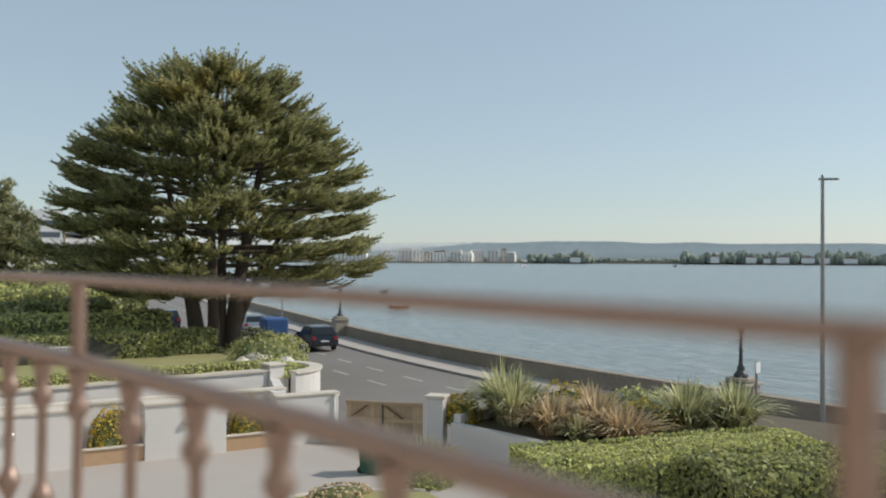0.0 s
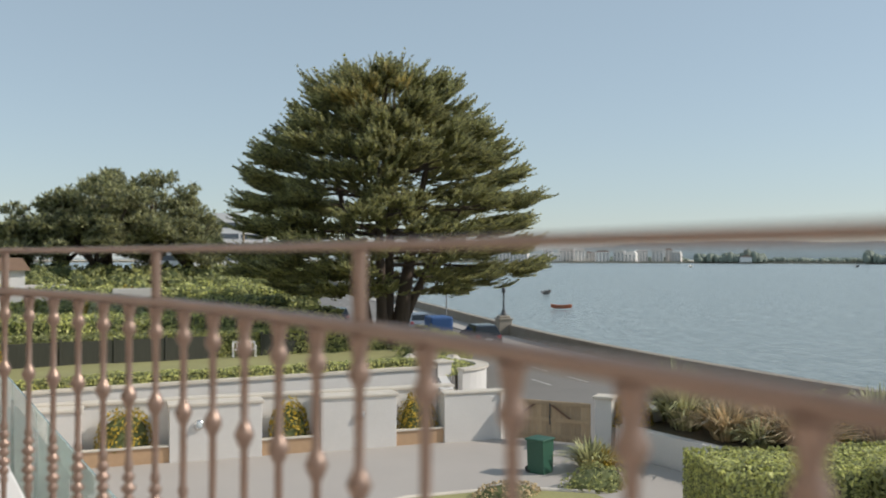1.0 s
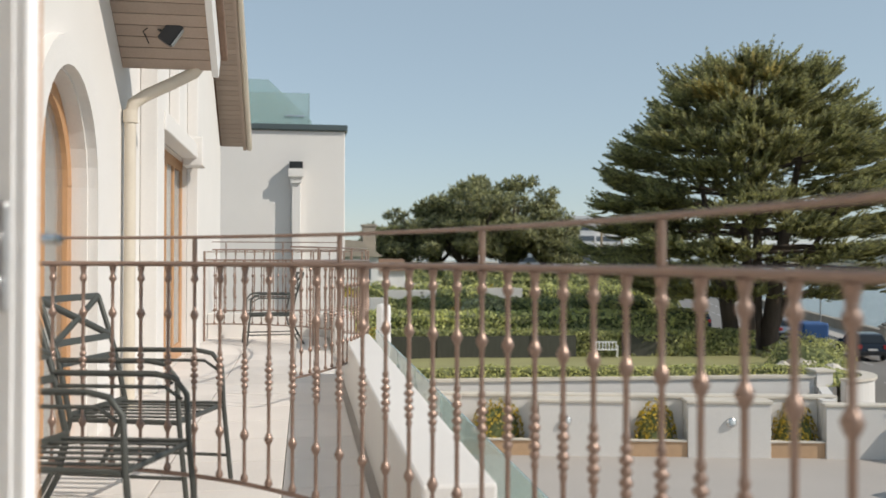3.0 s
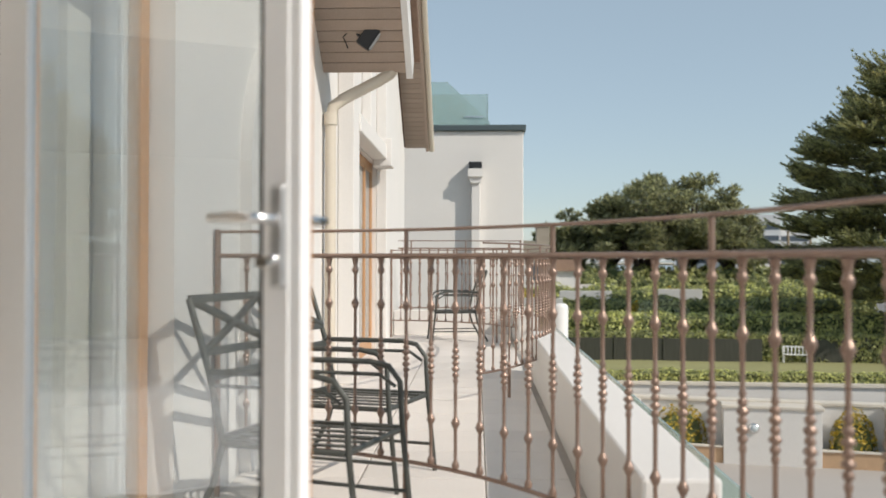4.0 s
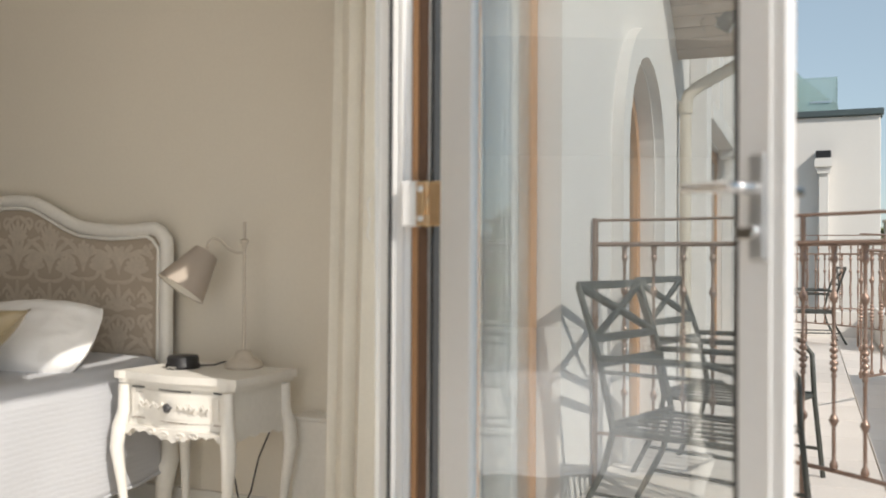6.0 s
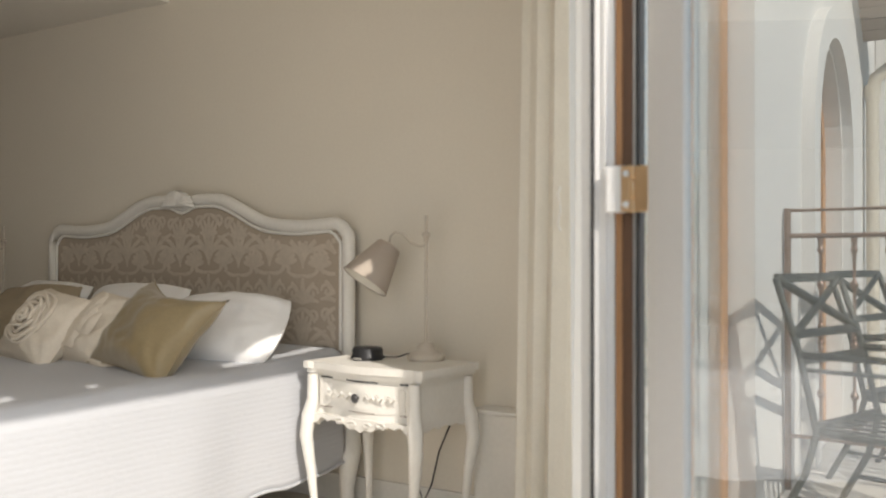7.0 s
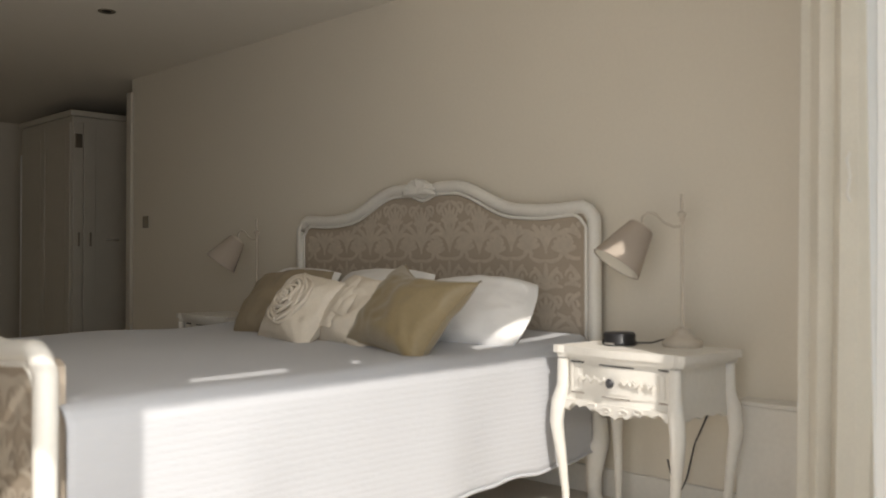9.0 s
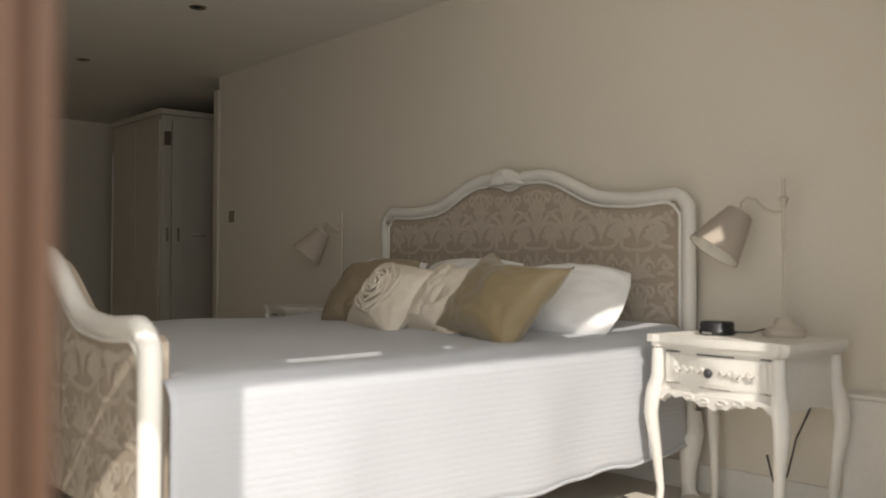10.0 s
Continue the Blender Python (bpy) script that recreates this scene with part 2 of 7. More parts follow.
M_BLUETARP = material("blue_cover", (0.035, 0.10, 0.26), 0.6, vary=0.2)
M_RED = material("red_lens", (0.35, 0.02, 0.02), 0.3, bump=0)
M_BIN = material("green_bin", (0.03, 0.10, 0.065), 0.5)
M_BOAT = material("orange_boat", (0.45, 0.12, 0.05), 0.5)
# woods and hills: distance haze is mixed into the base colour, paler than the real thing
M_FARGREEN = material("far_woods", (0.25, 0.28, 0.23), 0.95, vary=0.35, scale=0.02, fine=0.2, bump=0)
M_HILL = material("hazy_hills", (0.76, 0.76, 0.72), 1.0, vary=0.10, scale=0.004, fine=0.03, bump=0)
M_SAND = material("far_shore", (0.42, 0.36, 0.28), 0.95, vary=0.15, scale=0.02, fine=0.2, bump=0)
M_FARWALL = material("far_building", (0.72, 0.68, 0.64), 0.9, vary=0.12, scale=0.1, fine=1, vary_object=0.25, bump=0)
M_FARWIN = material("far_window", (0.10, 0.12, 0.14), 0.3, bump=0)
M_BRICK = material("far_brick", (0.34, 0.22, 0.16), 0.9, vary=0.15)


# ---- building helpers ----
class Soup:
    """Vertices and faces gathered for one mesh."""

    def __init__(self):
        self.v, self.f, self.smooth = [], [], []

    def add(self, verts, faces, smooth=False, m=None):
        n = len(self.v)
        self.v += [tuple(m @ Vector(p)) for p in verts] if m else [tuple(p) for p in verts]
        self.f += [tuple(n + i for i in f) for f in faces]
        self.smooth += [smooth] * len(faces)
        return self

    def box(self, x0, x1, y0, y1, z0, z1, m=None, c=0.0):
        """A block; c cuts its edges off by that much."""
        if c <= 0:
            v = [(x, y, z) for x in (x0, x1) for y in (y0, y1) for z in (z0, z1)]
            return self.add(v, [(0, 1, 3, 2), (4, 6, 7, 5), (0, 4, 5, 1), (2, 3, 7, 6), (0, 2, 6, 4), (1, 5, 7, 3)], False, m)
        b = bmesh.new()
        bmesh.ops.create_cube(b, size=1)
        for p in b.verts:
            p.co = (x0 if p.co.x < 0 else x1, y0 if p.co.y < 0 else y1, z0 if p.co.z < 0 else z1)
        bmesh.ops.bevel(b, geom=b.edges[:], offset=c, segments=2, affect="EDGES", profile=0.5)
        b.verts.index_update()
        self.add([p.co for p in b.verts], [[q.index for q in f.verts] for f in b.faces], False, m)
        b.free()
        return self

    def lathe(self, prof, n=12, m=None, smooth=True, caps=True):
        """A turned body about z from (radius, z) rows."""
        v = [(r * math.cos(2 * math.pi * k / n), r * math.sin(2 * math.pi * k / n), z) for r, z in prof for k in range(n)]
        f = [(i * n + k, i * n + (k + 1) % n, (i + 1) * n + (k + 1) % n, (i + 1) * n + k) for i in range(len(prof) - 1) for k in range(n)]
        self.add(v, f, smooth, m)
        if caps:
            self.add(v[:n], [tuple(range(n - 1, -1, -1))], False, m)
            self.add(v[-n:], [tuple(range(n))], False, m)
        return self

    def tube(self, pts, radius, n=8, smooth=True, caps=True, flat=1.0, m=None):
        """A round or oval bar along points; radius one number or one a point."""
        pts = [Vector(p) for p in pts]
        rad = radius if isinstance(radius, (list, tuple)) else [radius] * len(pts)
        v = []
        side = None
        for i, p in enumerate(pts):
            d = (pts[min(i + 1, len(pts) - 1)] - pts[max(i - 1, 0)]).normalized()
            if side is None:
                side = d.cross(Vector((0, 0, 1)))
                if side.length < 0.05:
                    side = d.cross(Vector((0, 1, 0)))
            else:      # carried along the bar without a twist
                side = side - d * side.dot(d)
            side.normalize()
            top = side.cross(d)
            for k in range(n):
                a = 2 * math.pi * k / n
                v.append(p + side * math.cos(a) * rad[i] + top * math.sin(a) * rad[i] * flat)
        f = [(i * n + k, i * n + (k + 1) % n, (i + 1) * n + (k + 1) % n, (i + 1) * n + k) for i in range(len(pts) - 1) for k in range(n)]
        self.add(v, f, smooth, m)
        if caps:
            self.add(v[:n], [tuple(range(n))], False, m)
            self.add(v[-n:], [tuple(range(n - 1, -1, -1))], False, m)
        return self

    def prism(self, outline, lo, hi, axis="z", m=None, smooth=False):
        """A flat outline pushed out along an axis: (u, v) is (x, y), (x, z) for y, (y, z) for x."""
        def place(u, w, h):
            return {"z": (u, w, h), "y": (u, h, w), "x": (h, u, w)}[axis]
        n = len(outline)
        v = [place(u, w, lo) for u, w in outline] + [place(u, w, hi) for u, w in outline]
        f = [tuple(range(n - 1, -1, -1)), tuple(range(n, 2 * n))]
        self.add(v, f, False, m)
        self.add(v, [(k, (k + 1) % n, n + (k + 1) % n, n + k) for k in range(n)], smooth, m)
        return self

    def grid(self, fn, nu, nv, smooth=True, m=None, close_u=False):
        v = [fn(i / nu, j / nv) for i in range(nu + (0 if close_u else 1)) for j in range(nv + 1)]
        w = nv + 1
        cu = nu if close_u else nu + 1
        f = [(i * w + j, ((i + 1) % cu) * w + j, ((i + 1) % cu) * w + j + 1, i * w + j + 1) for i in range(nu) for j in range(nv)]
        return self.add(v, f, smooth, m)

    def mesh(self, name):
        me = bpy.data.meshes.new(name)
        me.from_pydata(self.v, [], self.f)
        me.polygons.foreach_set("use_smooth", self.smooth)
        b = bmesh.new()
        b.from_mesh(me)
        if len(b.verts) < 20000:
            bmesh.ops.recalc_face_normals(b, faces=b.faces[:])
            b.to_mesh(me)
        b.free()
        me.update()
        return me


def solid(name, soup, mat, label="", category="", group="", kind="", at=None):
    """A top-level mesh."""
    me = soup if isinstance(soup, bpy.types.Mesh) else soup.mesh(name)
    if not me.materials:
        me.materials.append(mat)
    ob = new(name, me)
    if at is not None:
        ob.matrix_basis = at
    return tagged(ob, label, category, group, kind)


def empty(name, label="", category="", group="", at=None, kind=""):
    ob = new(name)
    ob.empty_display_size = 0.1
    if at is not None:
        ob.matrix_basis = at
    return tagged(ob, label, category, group, kind)


def part(name, soup, mat, parent, label="", at=None, kind=""):
    me = soup if isinstance(soup, bpy.types.Mesh) else soup.mesh(name)
    if not me.materials:
        me.materials.append(mat)
    ob = new(name, me)
    ob.parent = parent
    if at is not None:
        ob.matrix_basis = at
    return tagged(ob, label, kind=kind)


def S():
    return Soup()


rng = random.Random(7)

# ---- balcony, terrace and house front ----
FLOOR = -0.06       # balcony and terrace
ROOM = -0.19        # bedroom floor
D1, D2 = (1.00, 2.06, 3.13), (9.60, 1.95, 2.62)  # the two bowed balconies: middle along the front, reach, half width


NEAR_HALF = 1.4     # the near half of each bow is longer than the far half


def bow(d, inset=0.0, n=360):
    """The bowed line from the wall, far end first."""
    yc, reach, half = d
    pts = []
    for k in range(n + 1):
        a = math.radians(0.5 + 179.0 * k / n)
        s, c = math.sin(a), math.cos(a)
        pts.append(((reach - inset) * s ** (2 / 2.06), yc + ((half if c > 0 else NEAR_HALF * half) - inset) * math.copysign(abs(c) ** (2 / 2.06), c)))
    return pts


def stations(pts, step, wide=None):
    """Points a step apart; after the 31st the step may widen."""
    out, rest = [pts[0]], step
    for (x0, y0), (x1, y1) in zip(pts, pts[1:]):
        d = math.hypot(x1 - x0, y1 - y0)
        while rest <= d:
            out.append((x0 + (x1 - x0) * rest / d, y0 + (y1 - y0) * rest / d))
            x0, y0 = out[-1]
            d, rest = d - rest, (wide if wide and len(out) > 31 else step)
        rest -= d
    return out


# the floor slab and its paving
slab = S().prism([(0, -4.0), (1.74, -4.0), (1.74, 12.75), (0, 12.75)], FLOOR - 0.22, FLOOR - 0.021)
for dd in (D1, D2):
    slab.prism([(x, y) for x, y in reversed(bow(dd, -0.12)) if x > 1.74], FLOOR - 0.24, FLOOR - 0.003)
terrace = solid("terrace_floor", slab, M_GROUT, "pale stone paved terrace floor with thin joints", "floor", kind="structure")

# wall of the house front: pieces round the openings, thickness x -0.32 to 0
GA_Y, GB_Y = 1.26, 10.88      # gable middles
VALLEY_Y, VALLEY_Z, SLOPE = 6.96, 2.62, 0.78


def arch_points(yc, half, spring, rise, n=16):
    return [(yc + half * math.cos(math.pi * k / n), spring + rise * math.sin(math.pi * k / n)) for k in range(n + 1)]


wall = S()
HEAD = 1.95
LINTEL = 2.05      # underside of the wall over the doors
OPEN0, OPEN1 = -0.72, 3.62         # doors and sidelight
wall.prism([(-4.4, -4.6), (OPEN0, -4.6), (OPEN0, 5.4), (-4.4, 2.6)], -0.32, 0, "x")
wall.prism([(OPEN0, 2.15), (0.25, 2.15), (0.25, LINTEL), (2.32, LINTEL), (2.32, 2.22), (OPEN1, 2.22), (OPEN1, 5.1), (GA_Y, 6.9), (OPEN0, 5.4)], -0.32, 0, "x")
wall.prism([(OPEN1, -4.6), (4.18, -4.6), (4.18, 4.7), (OPEN1, 5.1)], -0.32, 0, "x")
arch = arch_points(5.33, 0.58, 1.45, 0.60)
wall.prism([(4.18, -4.6), (4.75, -4.6), (4.75, 1.45)] + list(reversed(arch))[1:-1] + [(5.91, 1.45), (5.91, 3.38), (4.18, 4.7)], -0.32, 0, "x")
wall.prism([(4.75, -4.6), (5.91, -4.6), (5.91, FLOOR), (4.75, FLOOR)], -0.32, 0, "x")
wall.prism([(5.91, -4.6), (8.02, -4.6), (8.02, 3.4), (VALLEY_Y, VALLEY_Z), (5.91, 3.38)], -0.32, 0, "x")
wall.prism([(8.02, 2.09), (10.52, 2.09), (10.52, 5.3), (8.02, 3.4)], -0.32, 0, "x")
wall.prism([(8.02, -4.6), (10.52, -4.6), (10.52, FLOOR), (8.02, FLOOR)], -0.32, 0, "x")
wall.prism([(10.52, -4.6), (14.6, -4.6), (14.6, 2.7), (10.9, 5.6), (10.52, 5.3)], -0.32, 0, "x")
wall.prism([(OPEN0, -4.6), (OPEN1, -4.6), (OPEN1, ROOM), (OPEN0, ROOM)], -0.32, 0, "x")
wall_front = solid("wall_front", wall, M_RENDER, "white rendered house front with gables", "wall", kind="structure")
# raised bands: pilaster beside the valley, arch surround, lintel with keystone
band = S()
outer, inner = arch_points(5.33, 0.76, 1.45, 0.78), arch_points(5.33, 0.60, 1.45, 0.62)
band.prism(outer + list(reversed(inner)), 0.0, 0.06, "x")
band.prism([(4.57, FLOOR), (4.73, FLOOR), (4.73, 1.45), (4.57, 1.45)], 0.0, 0.06, "x")
band.prism([(5.93, FLOOR), (6.09, FLOOR), (6.09, 1.45), (5.93, 1.45)], 0.0, 0.06, "x")
band.box(0.002, 0.14, 7.65, 8.0, FLOOR, 2.9, c=0.01)
band.box(0.002, 0.16, 7.95, 10.6, 2.10, 2.26, c=0.012)
band.box(0.002, 0.22, 10.15, 10.45, 2.02, 2.34, c=0.015)
band.box(0.002, 0.10, 9.2, 9.55, 2.26, 3.6, c=0.01)
band.box(0.002, 0.12, 10.55, 10.85, FLOOR, 3.2, c=0.01)
solid("wall_moulding", band, M_RENDER, "white rendered arch surround, pilasters and lintel", "moulding", kind="structure")


def soffit(name, y_low, z_low, y_top, z_top, depth, boards, label):
    """The overhang of a gable: boards under the rake, fascia, roof on top."""
    th = empty(name, label, "roof")
    L = math.hypot(y_top - y_low, z_top - z_low)
    turn = math.atan2(z_top - z_low, y_top - y_low)
    m = Matrix.Translation((0, y_low, z_low)) @ Matrix.Rotation(turn, 4, "X")
    if y_top < y_low:      # rises the other way: mirrored so that the boards still look down
        m = Matrix.Translation((0, y_low, z_low - 0.26)) @ Matrix.Rotation(turn, 4, "X") @ Matrix.Diagonal((1, 1, -1, 1))
    step = 0.098
    board = S().box(0, depth - 0.05, 0.002, step - 0.003, 0, 0.018, c=0.003).mesh("board")
    board.materials.append(M_SOFFIT)
    for k in range(boards):
        part("board", board, M_SOFFIT, th, at=m @ Matrix.Translation((0, k * step, 0)))
    if boards * step < L:
        part("soffit_rest", S().box(0, depth - 0.05, boards * step, L, 0, 0.018), M_SOFFIT, th, at=m)
    part("backing", S().box(-0.3, depth - 0.05, 0, L, 0.022, 0.05), M_SOFFIT, th, at=m)
    part("fascia", S().box(depth - 0.048, depth, -0.02, L, -0.05, 0.17, c=0.004), M_FASCIA, th, "white painted verge board", at=m)
    part("roof_covering", S().box(-2.5, depth + 0.05, -0.05, L + 0.1, 0.171, 0.23, c=0.01), M_ROOF, th, at=m)
    return th


soffit("gable_eave", VALLEY_Y, VALLEY_Z + 0.04, GA_Y, VALLEY_Z + 0.04 + SLOPE * (VALLEY_Y - GA_Y), 0.68, 30, "brown boarded soffit under a white gable verge")
soffit("gable_eave", -4.44, VALLEY_Z + 0.04, GA_Y - 0.02, VALLEY_Z + 0.04 + SLOPE * (VALLEY_Y - GA_Y), 0.68, 0, "brown boarded soffit under a white gable verge").location = (0, 0, 0)
eave_b = empty("gable_eave", "brown boarded soffit with cream gutter on the far gable", "roof")
Lb = math.hypot(3.92, 3.92 * SLOPE)
mb = Matrix.Translation((0, 14.8, 2.80)) @ Matrix.Rotation(math.pi, 4, "Z") @ Matrix.Rotation(math.atan(SLOPE), 4, "X") @ Matrix.Translation((-0.36, 0, 0))
board_b = S().box(0.03, 0.36, 0.002, 0.095, 0, 0.018, c=0.004).mesh("board")
for k in range(48):
    part("board", board_b, M_SOFFIT, eave_b, at=mb @ Matrix.Translation((0, k * 0.098, 0)))
part("backing", S().box(0.03, 0.7, 0, Lb, 0.022, 0.05), M_DARKOAK, eave_b, at=mb)
part("fascia", S().box(-0.02, 0.028, -0.05, Lb, -0.03, 0.16, c=0.004), M_SOFFIT, eave_b, at=mb)
part("gutter", S().tube([(-0.06, -0.1, 0.06), (-0.06, Lb, 0.06)], 0.05, 10), M_GUTTER, eave_b, "cream half-round gutter", at=mb)
part("roof_covering", S().box(-0.1, 2.5, -0.05, Lb + 0.1, 0.161, 0.22, c=0.01), M_ROOF, eave_b, at=mb)

# cream downpipe out of the valley
pipe = empty("downpipe", "cream rainwater downpipe with swan neck on the wall", "pipe")
part("neck", S().tube([(0.55, 6.99, 2.56), (0.55, 6.99, 2.46), (0.50, 6.985, 2.39), (0.40, 6.97, 2.33), (0.16, 6.94, 2.20), (0.08, 6.93, 2.14), (0.06, 6.93, 2.05)], 0.045, 12), M_GUTTER, pipe)
part("pipe", S().tube([(0.06, 6.93, 2.06), (0.06, 6.93, FLOOR)], 0.042, 12), M_GUTTER, pipe)
part("collar", S().tube([(0.06, 6.93, 2.09), (0.06, 6.93, 2.0)], 0.052, 12), M_GUTTER, pipe)
flood = empty("floodlight", "black floodlight with grey lens under the soffit", "lamp", at=pose(0.34, 6.68, 2.60, 0, 0, 0) @ Matrix.Scale(0.75, 4))
part("housing", S().box(-0.07, 0.07, -0.05, 0.05, -0.11, 0.11, pose(0.05, 0, 0, 0, 35, 0), c=0.012), M_BLACK, flood)
part("lens", S().box(0.072, 0.08, -0.04, 0.04, -0.09, 0.09, pose(0.05, 0, 0, 0, 35, 0), c=0.003), M_LENS, flood)
part("bracket", S().tube([(0.0, 0, -0.02), (-0.08, 0, 0.05), (-0.1, 0, 0.16)], 0.014, 8), M_BLACK, flood)
part("cable", S().tube([(-0.1, 0, 0.1), (-0.2, -0.02, 0.0), (-0.16, 0.05, -0.09), (-0.26, 0.03, 0.15)], 0.006, 6), M_BLACK, flood)

# low parapets along the terrace edge
for y0, y1 in ((2.92, 8.45), (10.75, 12.7)):
    pp = S().box(1.66, 1.90, y0, y1, -1.6, 0.33, c=0.012)
    solid("parapet", pp, M_RENDER, "low white rendered parapet along the terrace", "parapet", kind="structure")

# ---- railings ----
RAIL_TOP, RAIL_MID, RAIL_LOW = 1.106, 1.000, 0.165


def baluster_mesh(h):
    p = [(0.013, 0), (0.015, 0.010), (0.012, 0.022), (0.007, 0.030)]

    def ball(z, r):
        return [(0.0068, z - 1.3 * r), (0.0105, z - 0.95 * r), (0.8 * r, z - 0.5 * r), (r, z), (0.8 * r, z + 0.5 * r), (0.0105, z + 0.95 * r), (0.0068, z + 1.3 * r)]
    p += ball(0.215 * h, 0.0175)
    for k, r in enumerate((0.010, 0.013, 0.0155, 0.013, 0.0155, 0.013, 0.010)):
        z = (0.415 + 0.0285 * k) * h
        p += [(0.0068, z - 0.011), (r, z - 0.004), (r, z + 0.004), (0.0068, z + 0.011)]
    p += ball(0.765 * h, 0.0175)
    p += [(0.007, h - 0.066), (0.013, h - 0.058), (0.0155, h - 0.049), (0.012, h - 0.040), (0.009, h - 0.034), (0.011, h - 0.018), (0.015, h)]
    me = S().lathe(p, 10).mesh("baluster")
    me.materials.append(M_RAIL)
    return me


BALUSTER = baluster_mesh(RAIL_MID - RAIL_LOW - 0.02)
POST = S().lathe([(0.0095, 0), (0.0095, RAIL_TOP - RAIL_MID - 0.005)], 10).mesh("post")
POST.materials.append(M_RAIL)


def railing(pts, count, posts, label, step=0.128, wide=None):
    st = stations(pts, step, wide)[:count]
    th = empty("railing", label, "railing")
    line = [p for p in pts]
    last = st[-1]
    cut = [p for p in line if p[1] >= last[1] - 0.01] if line[0][1] > line[-1][1] else line
    part("handrail", S().tube([(x, y, RAIL_TOP) for x, y in cut], 0.0070, 10), M_RAIL, th)
    part("middle_rail", S().tube([(x, y, RAIL_MID) for x, y in cut], 0.0135, 10, flat=0.8), M_RAIL, th)
    part("bottom_rail", S().tube([(x, y, RAIL_LOW) for x, y in cut], 0.011, 8, flat=0.8), M_RAIL, th)
    for k, (x, y) in enumerate(st):
        if k:
            part("baluster", BALUSTER, M_RAIL, th, at=pose(x, y, RAIL_LOW + 0.01))
        if k in posts:
            part("post", POST, M_RAIL, th, at=pose(x, y, RAIL_MID))
            part("foot", S().tube([(x, y, RAIL_LOW), (x, y, FLOOR)], 0.013, 8), M_RAIL, th)
    x, y = pts[0]
    part("end_post", S().tube([(x, y, FLOOR), (x, y, RAIL_TOP + 0.01)], 0.014, 8), M_RAIL, th)
    return th


railing(bow(D1), 54, (7, 13, 19, 25, 31, 37, 43, 49), "bowed copper-brown metal railing with knotted balusters", 0.1305, 0.1695)
railing(bow(D2), 53, (7, 13, 19, 25, 31, 37, 43, 49), "bowed copper-brown railing on the next balcony")
straight = [(1.78, 12.78), (0.06, 12.78)]
railing(straight, 14, (0, 6, 12), "straight copper-brown railing on a low white wall").location = (0, 0, 0.14)
solid("plinth_wall", S().box(0.01, 1.86, 12.70, 12.90, FLOOR - 0.1, 0.27, c=0.01), M_RENDER, "low white rendered wall under the straight railing", "wall", kind="structure")

# ---- the open double door, its frame and the sidelight ----
frame1 = empty("door_frame", "door and sidelight frame, white inside and oak outside", "door frame", kind="structure")


def post_piece(y0, y1, name="jamb", back=0.0, HEAD=HEAD):
    sh = pose(-back, 0, 0)
    part(name + "_inside", S().box(-0.125, -0.052, y0, y1, ROOM, HEAD, sh, c=0.004).box(-0.15, -0.128, y0 + 0.02, y1 - 0.02, ROOM, HEAD, sh, c=0.003)
         .box(-0.102, -0.094, y0 - 0.006, y0, ROOM, HEAD, sh).box(-0.078, -0.070, y0 - 0.009, y0, ROOM, HEAD, sh), M_UPVC, frame1, "white inner face")
    part(name + "_outside", S().box(-0.05, -0.032 if name == "mullion" else 0.004, y0, y1, ROOM, HEAD, sh, c=0.004), M_OAK, frame1, "oak outer face")


post_piece(2.30, 2.345, "mullion", HEAD=2.21)
part("mullion_seal", S().box(-0.030, -0.006, 2.302, 2.343, ROOM, 2.21), M_DARKOAK, frame1, "dark brown weather seal")
part("mullion_strip", S().box(-0.004, 0.002, 2.301, 2.343, ROOM, 2.21), M_SATIN, frame1, "thin metal strip")
part("mullion_edge", S().box(0.004, 0.012, 2.303, 2.343, ROOM, 2.21), M_GASKET, frame1)
part("gasket", S().box(-0.112, -0.106, 2.290, 2.30, ROOM, HEAD), M_GASKET, frame1)
post_piece(3.53, 3.61, back=0.10, HEAD=2.21)
post_piece(0.17, 0.25, HEAD=2.149)
post_piece(-0.71, -0.63, HEAD=2.149)
part("near_stop", S().box(0.006, 0.05, 0.06, 0.237, ROOM, HEAD, c=0.008), M_BROWNFRAME, frame1, "dark oak outer trim")
part("near_bead", S().box(0.006, 0.046, 0.239, 0.251, ROOM, HEAD, c=0.004), M_BROWNFRAME, frame1)
part("sidelight_pane", S().box(-0.072, -0.066, -0.63, 0.17, ROOM + 0.08, 2.14), M_PANE, frame1).visible_shadow = False
part("sidelight_sill", S().box(-0.125, 0.004, -0.63, 0.17, ROOM, ROOM + 0.08, c=0.004), M_OAK, frame1)
# unseen round-headed sidelight surround; its thin glazed line throws sun arcs on the footboard
surround = S()
for k in range(67):
    y0 = -0.63 + 0.012 * k
    d = abs(y0 + 0.006 + 0.165)
    rise = [math.sqrt(max(0.0, r * r - d * d)) + 1.47 if d < r else None for r in (0.335, 0.51, 0.533)]
    low = rise[0] or ROOM + 0.08
    gaps = [low, rise[1], rise[2], 2.149] if rise[1] else [low, 2.149]
    for z0, z1 in zip(gaps[::2], gaps[1::2]):
        surround.box(-0.088, -0.074, y0, y0 + 0.012, z0, z1)
part("sidelight_surround", surround, M_OAK, frame1, "unseen oak round-headed surround that shapes the sun on the footboard")
part("head_outside", S().box(-0.05, 0.004, 0.25, 2.30, 1.85, 1.90, c=0.004), M_OAK, frame1)
part("head_inside", S().box(-0.10, -0.052, 0.25, 2.30, 1.85, 1.90, c=0.004), M_UPVC, frame1)
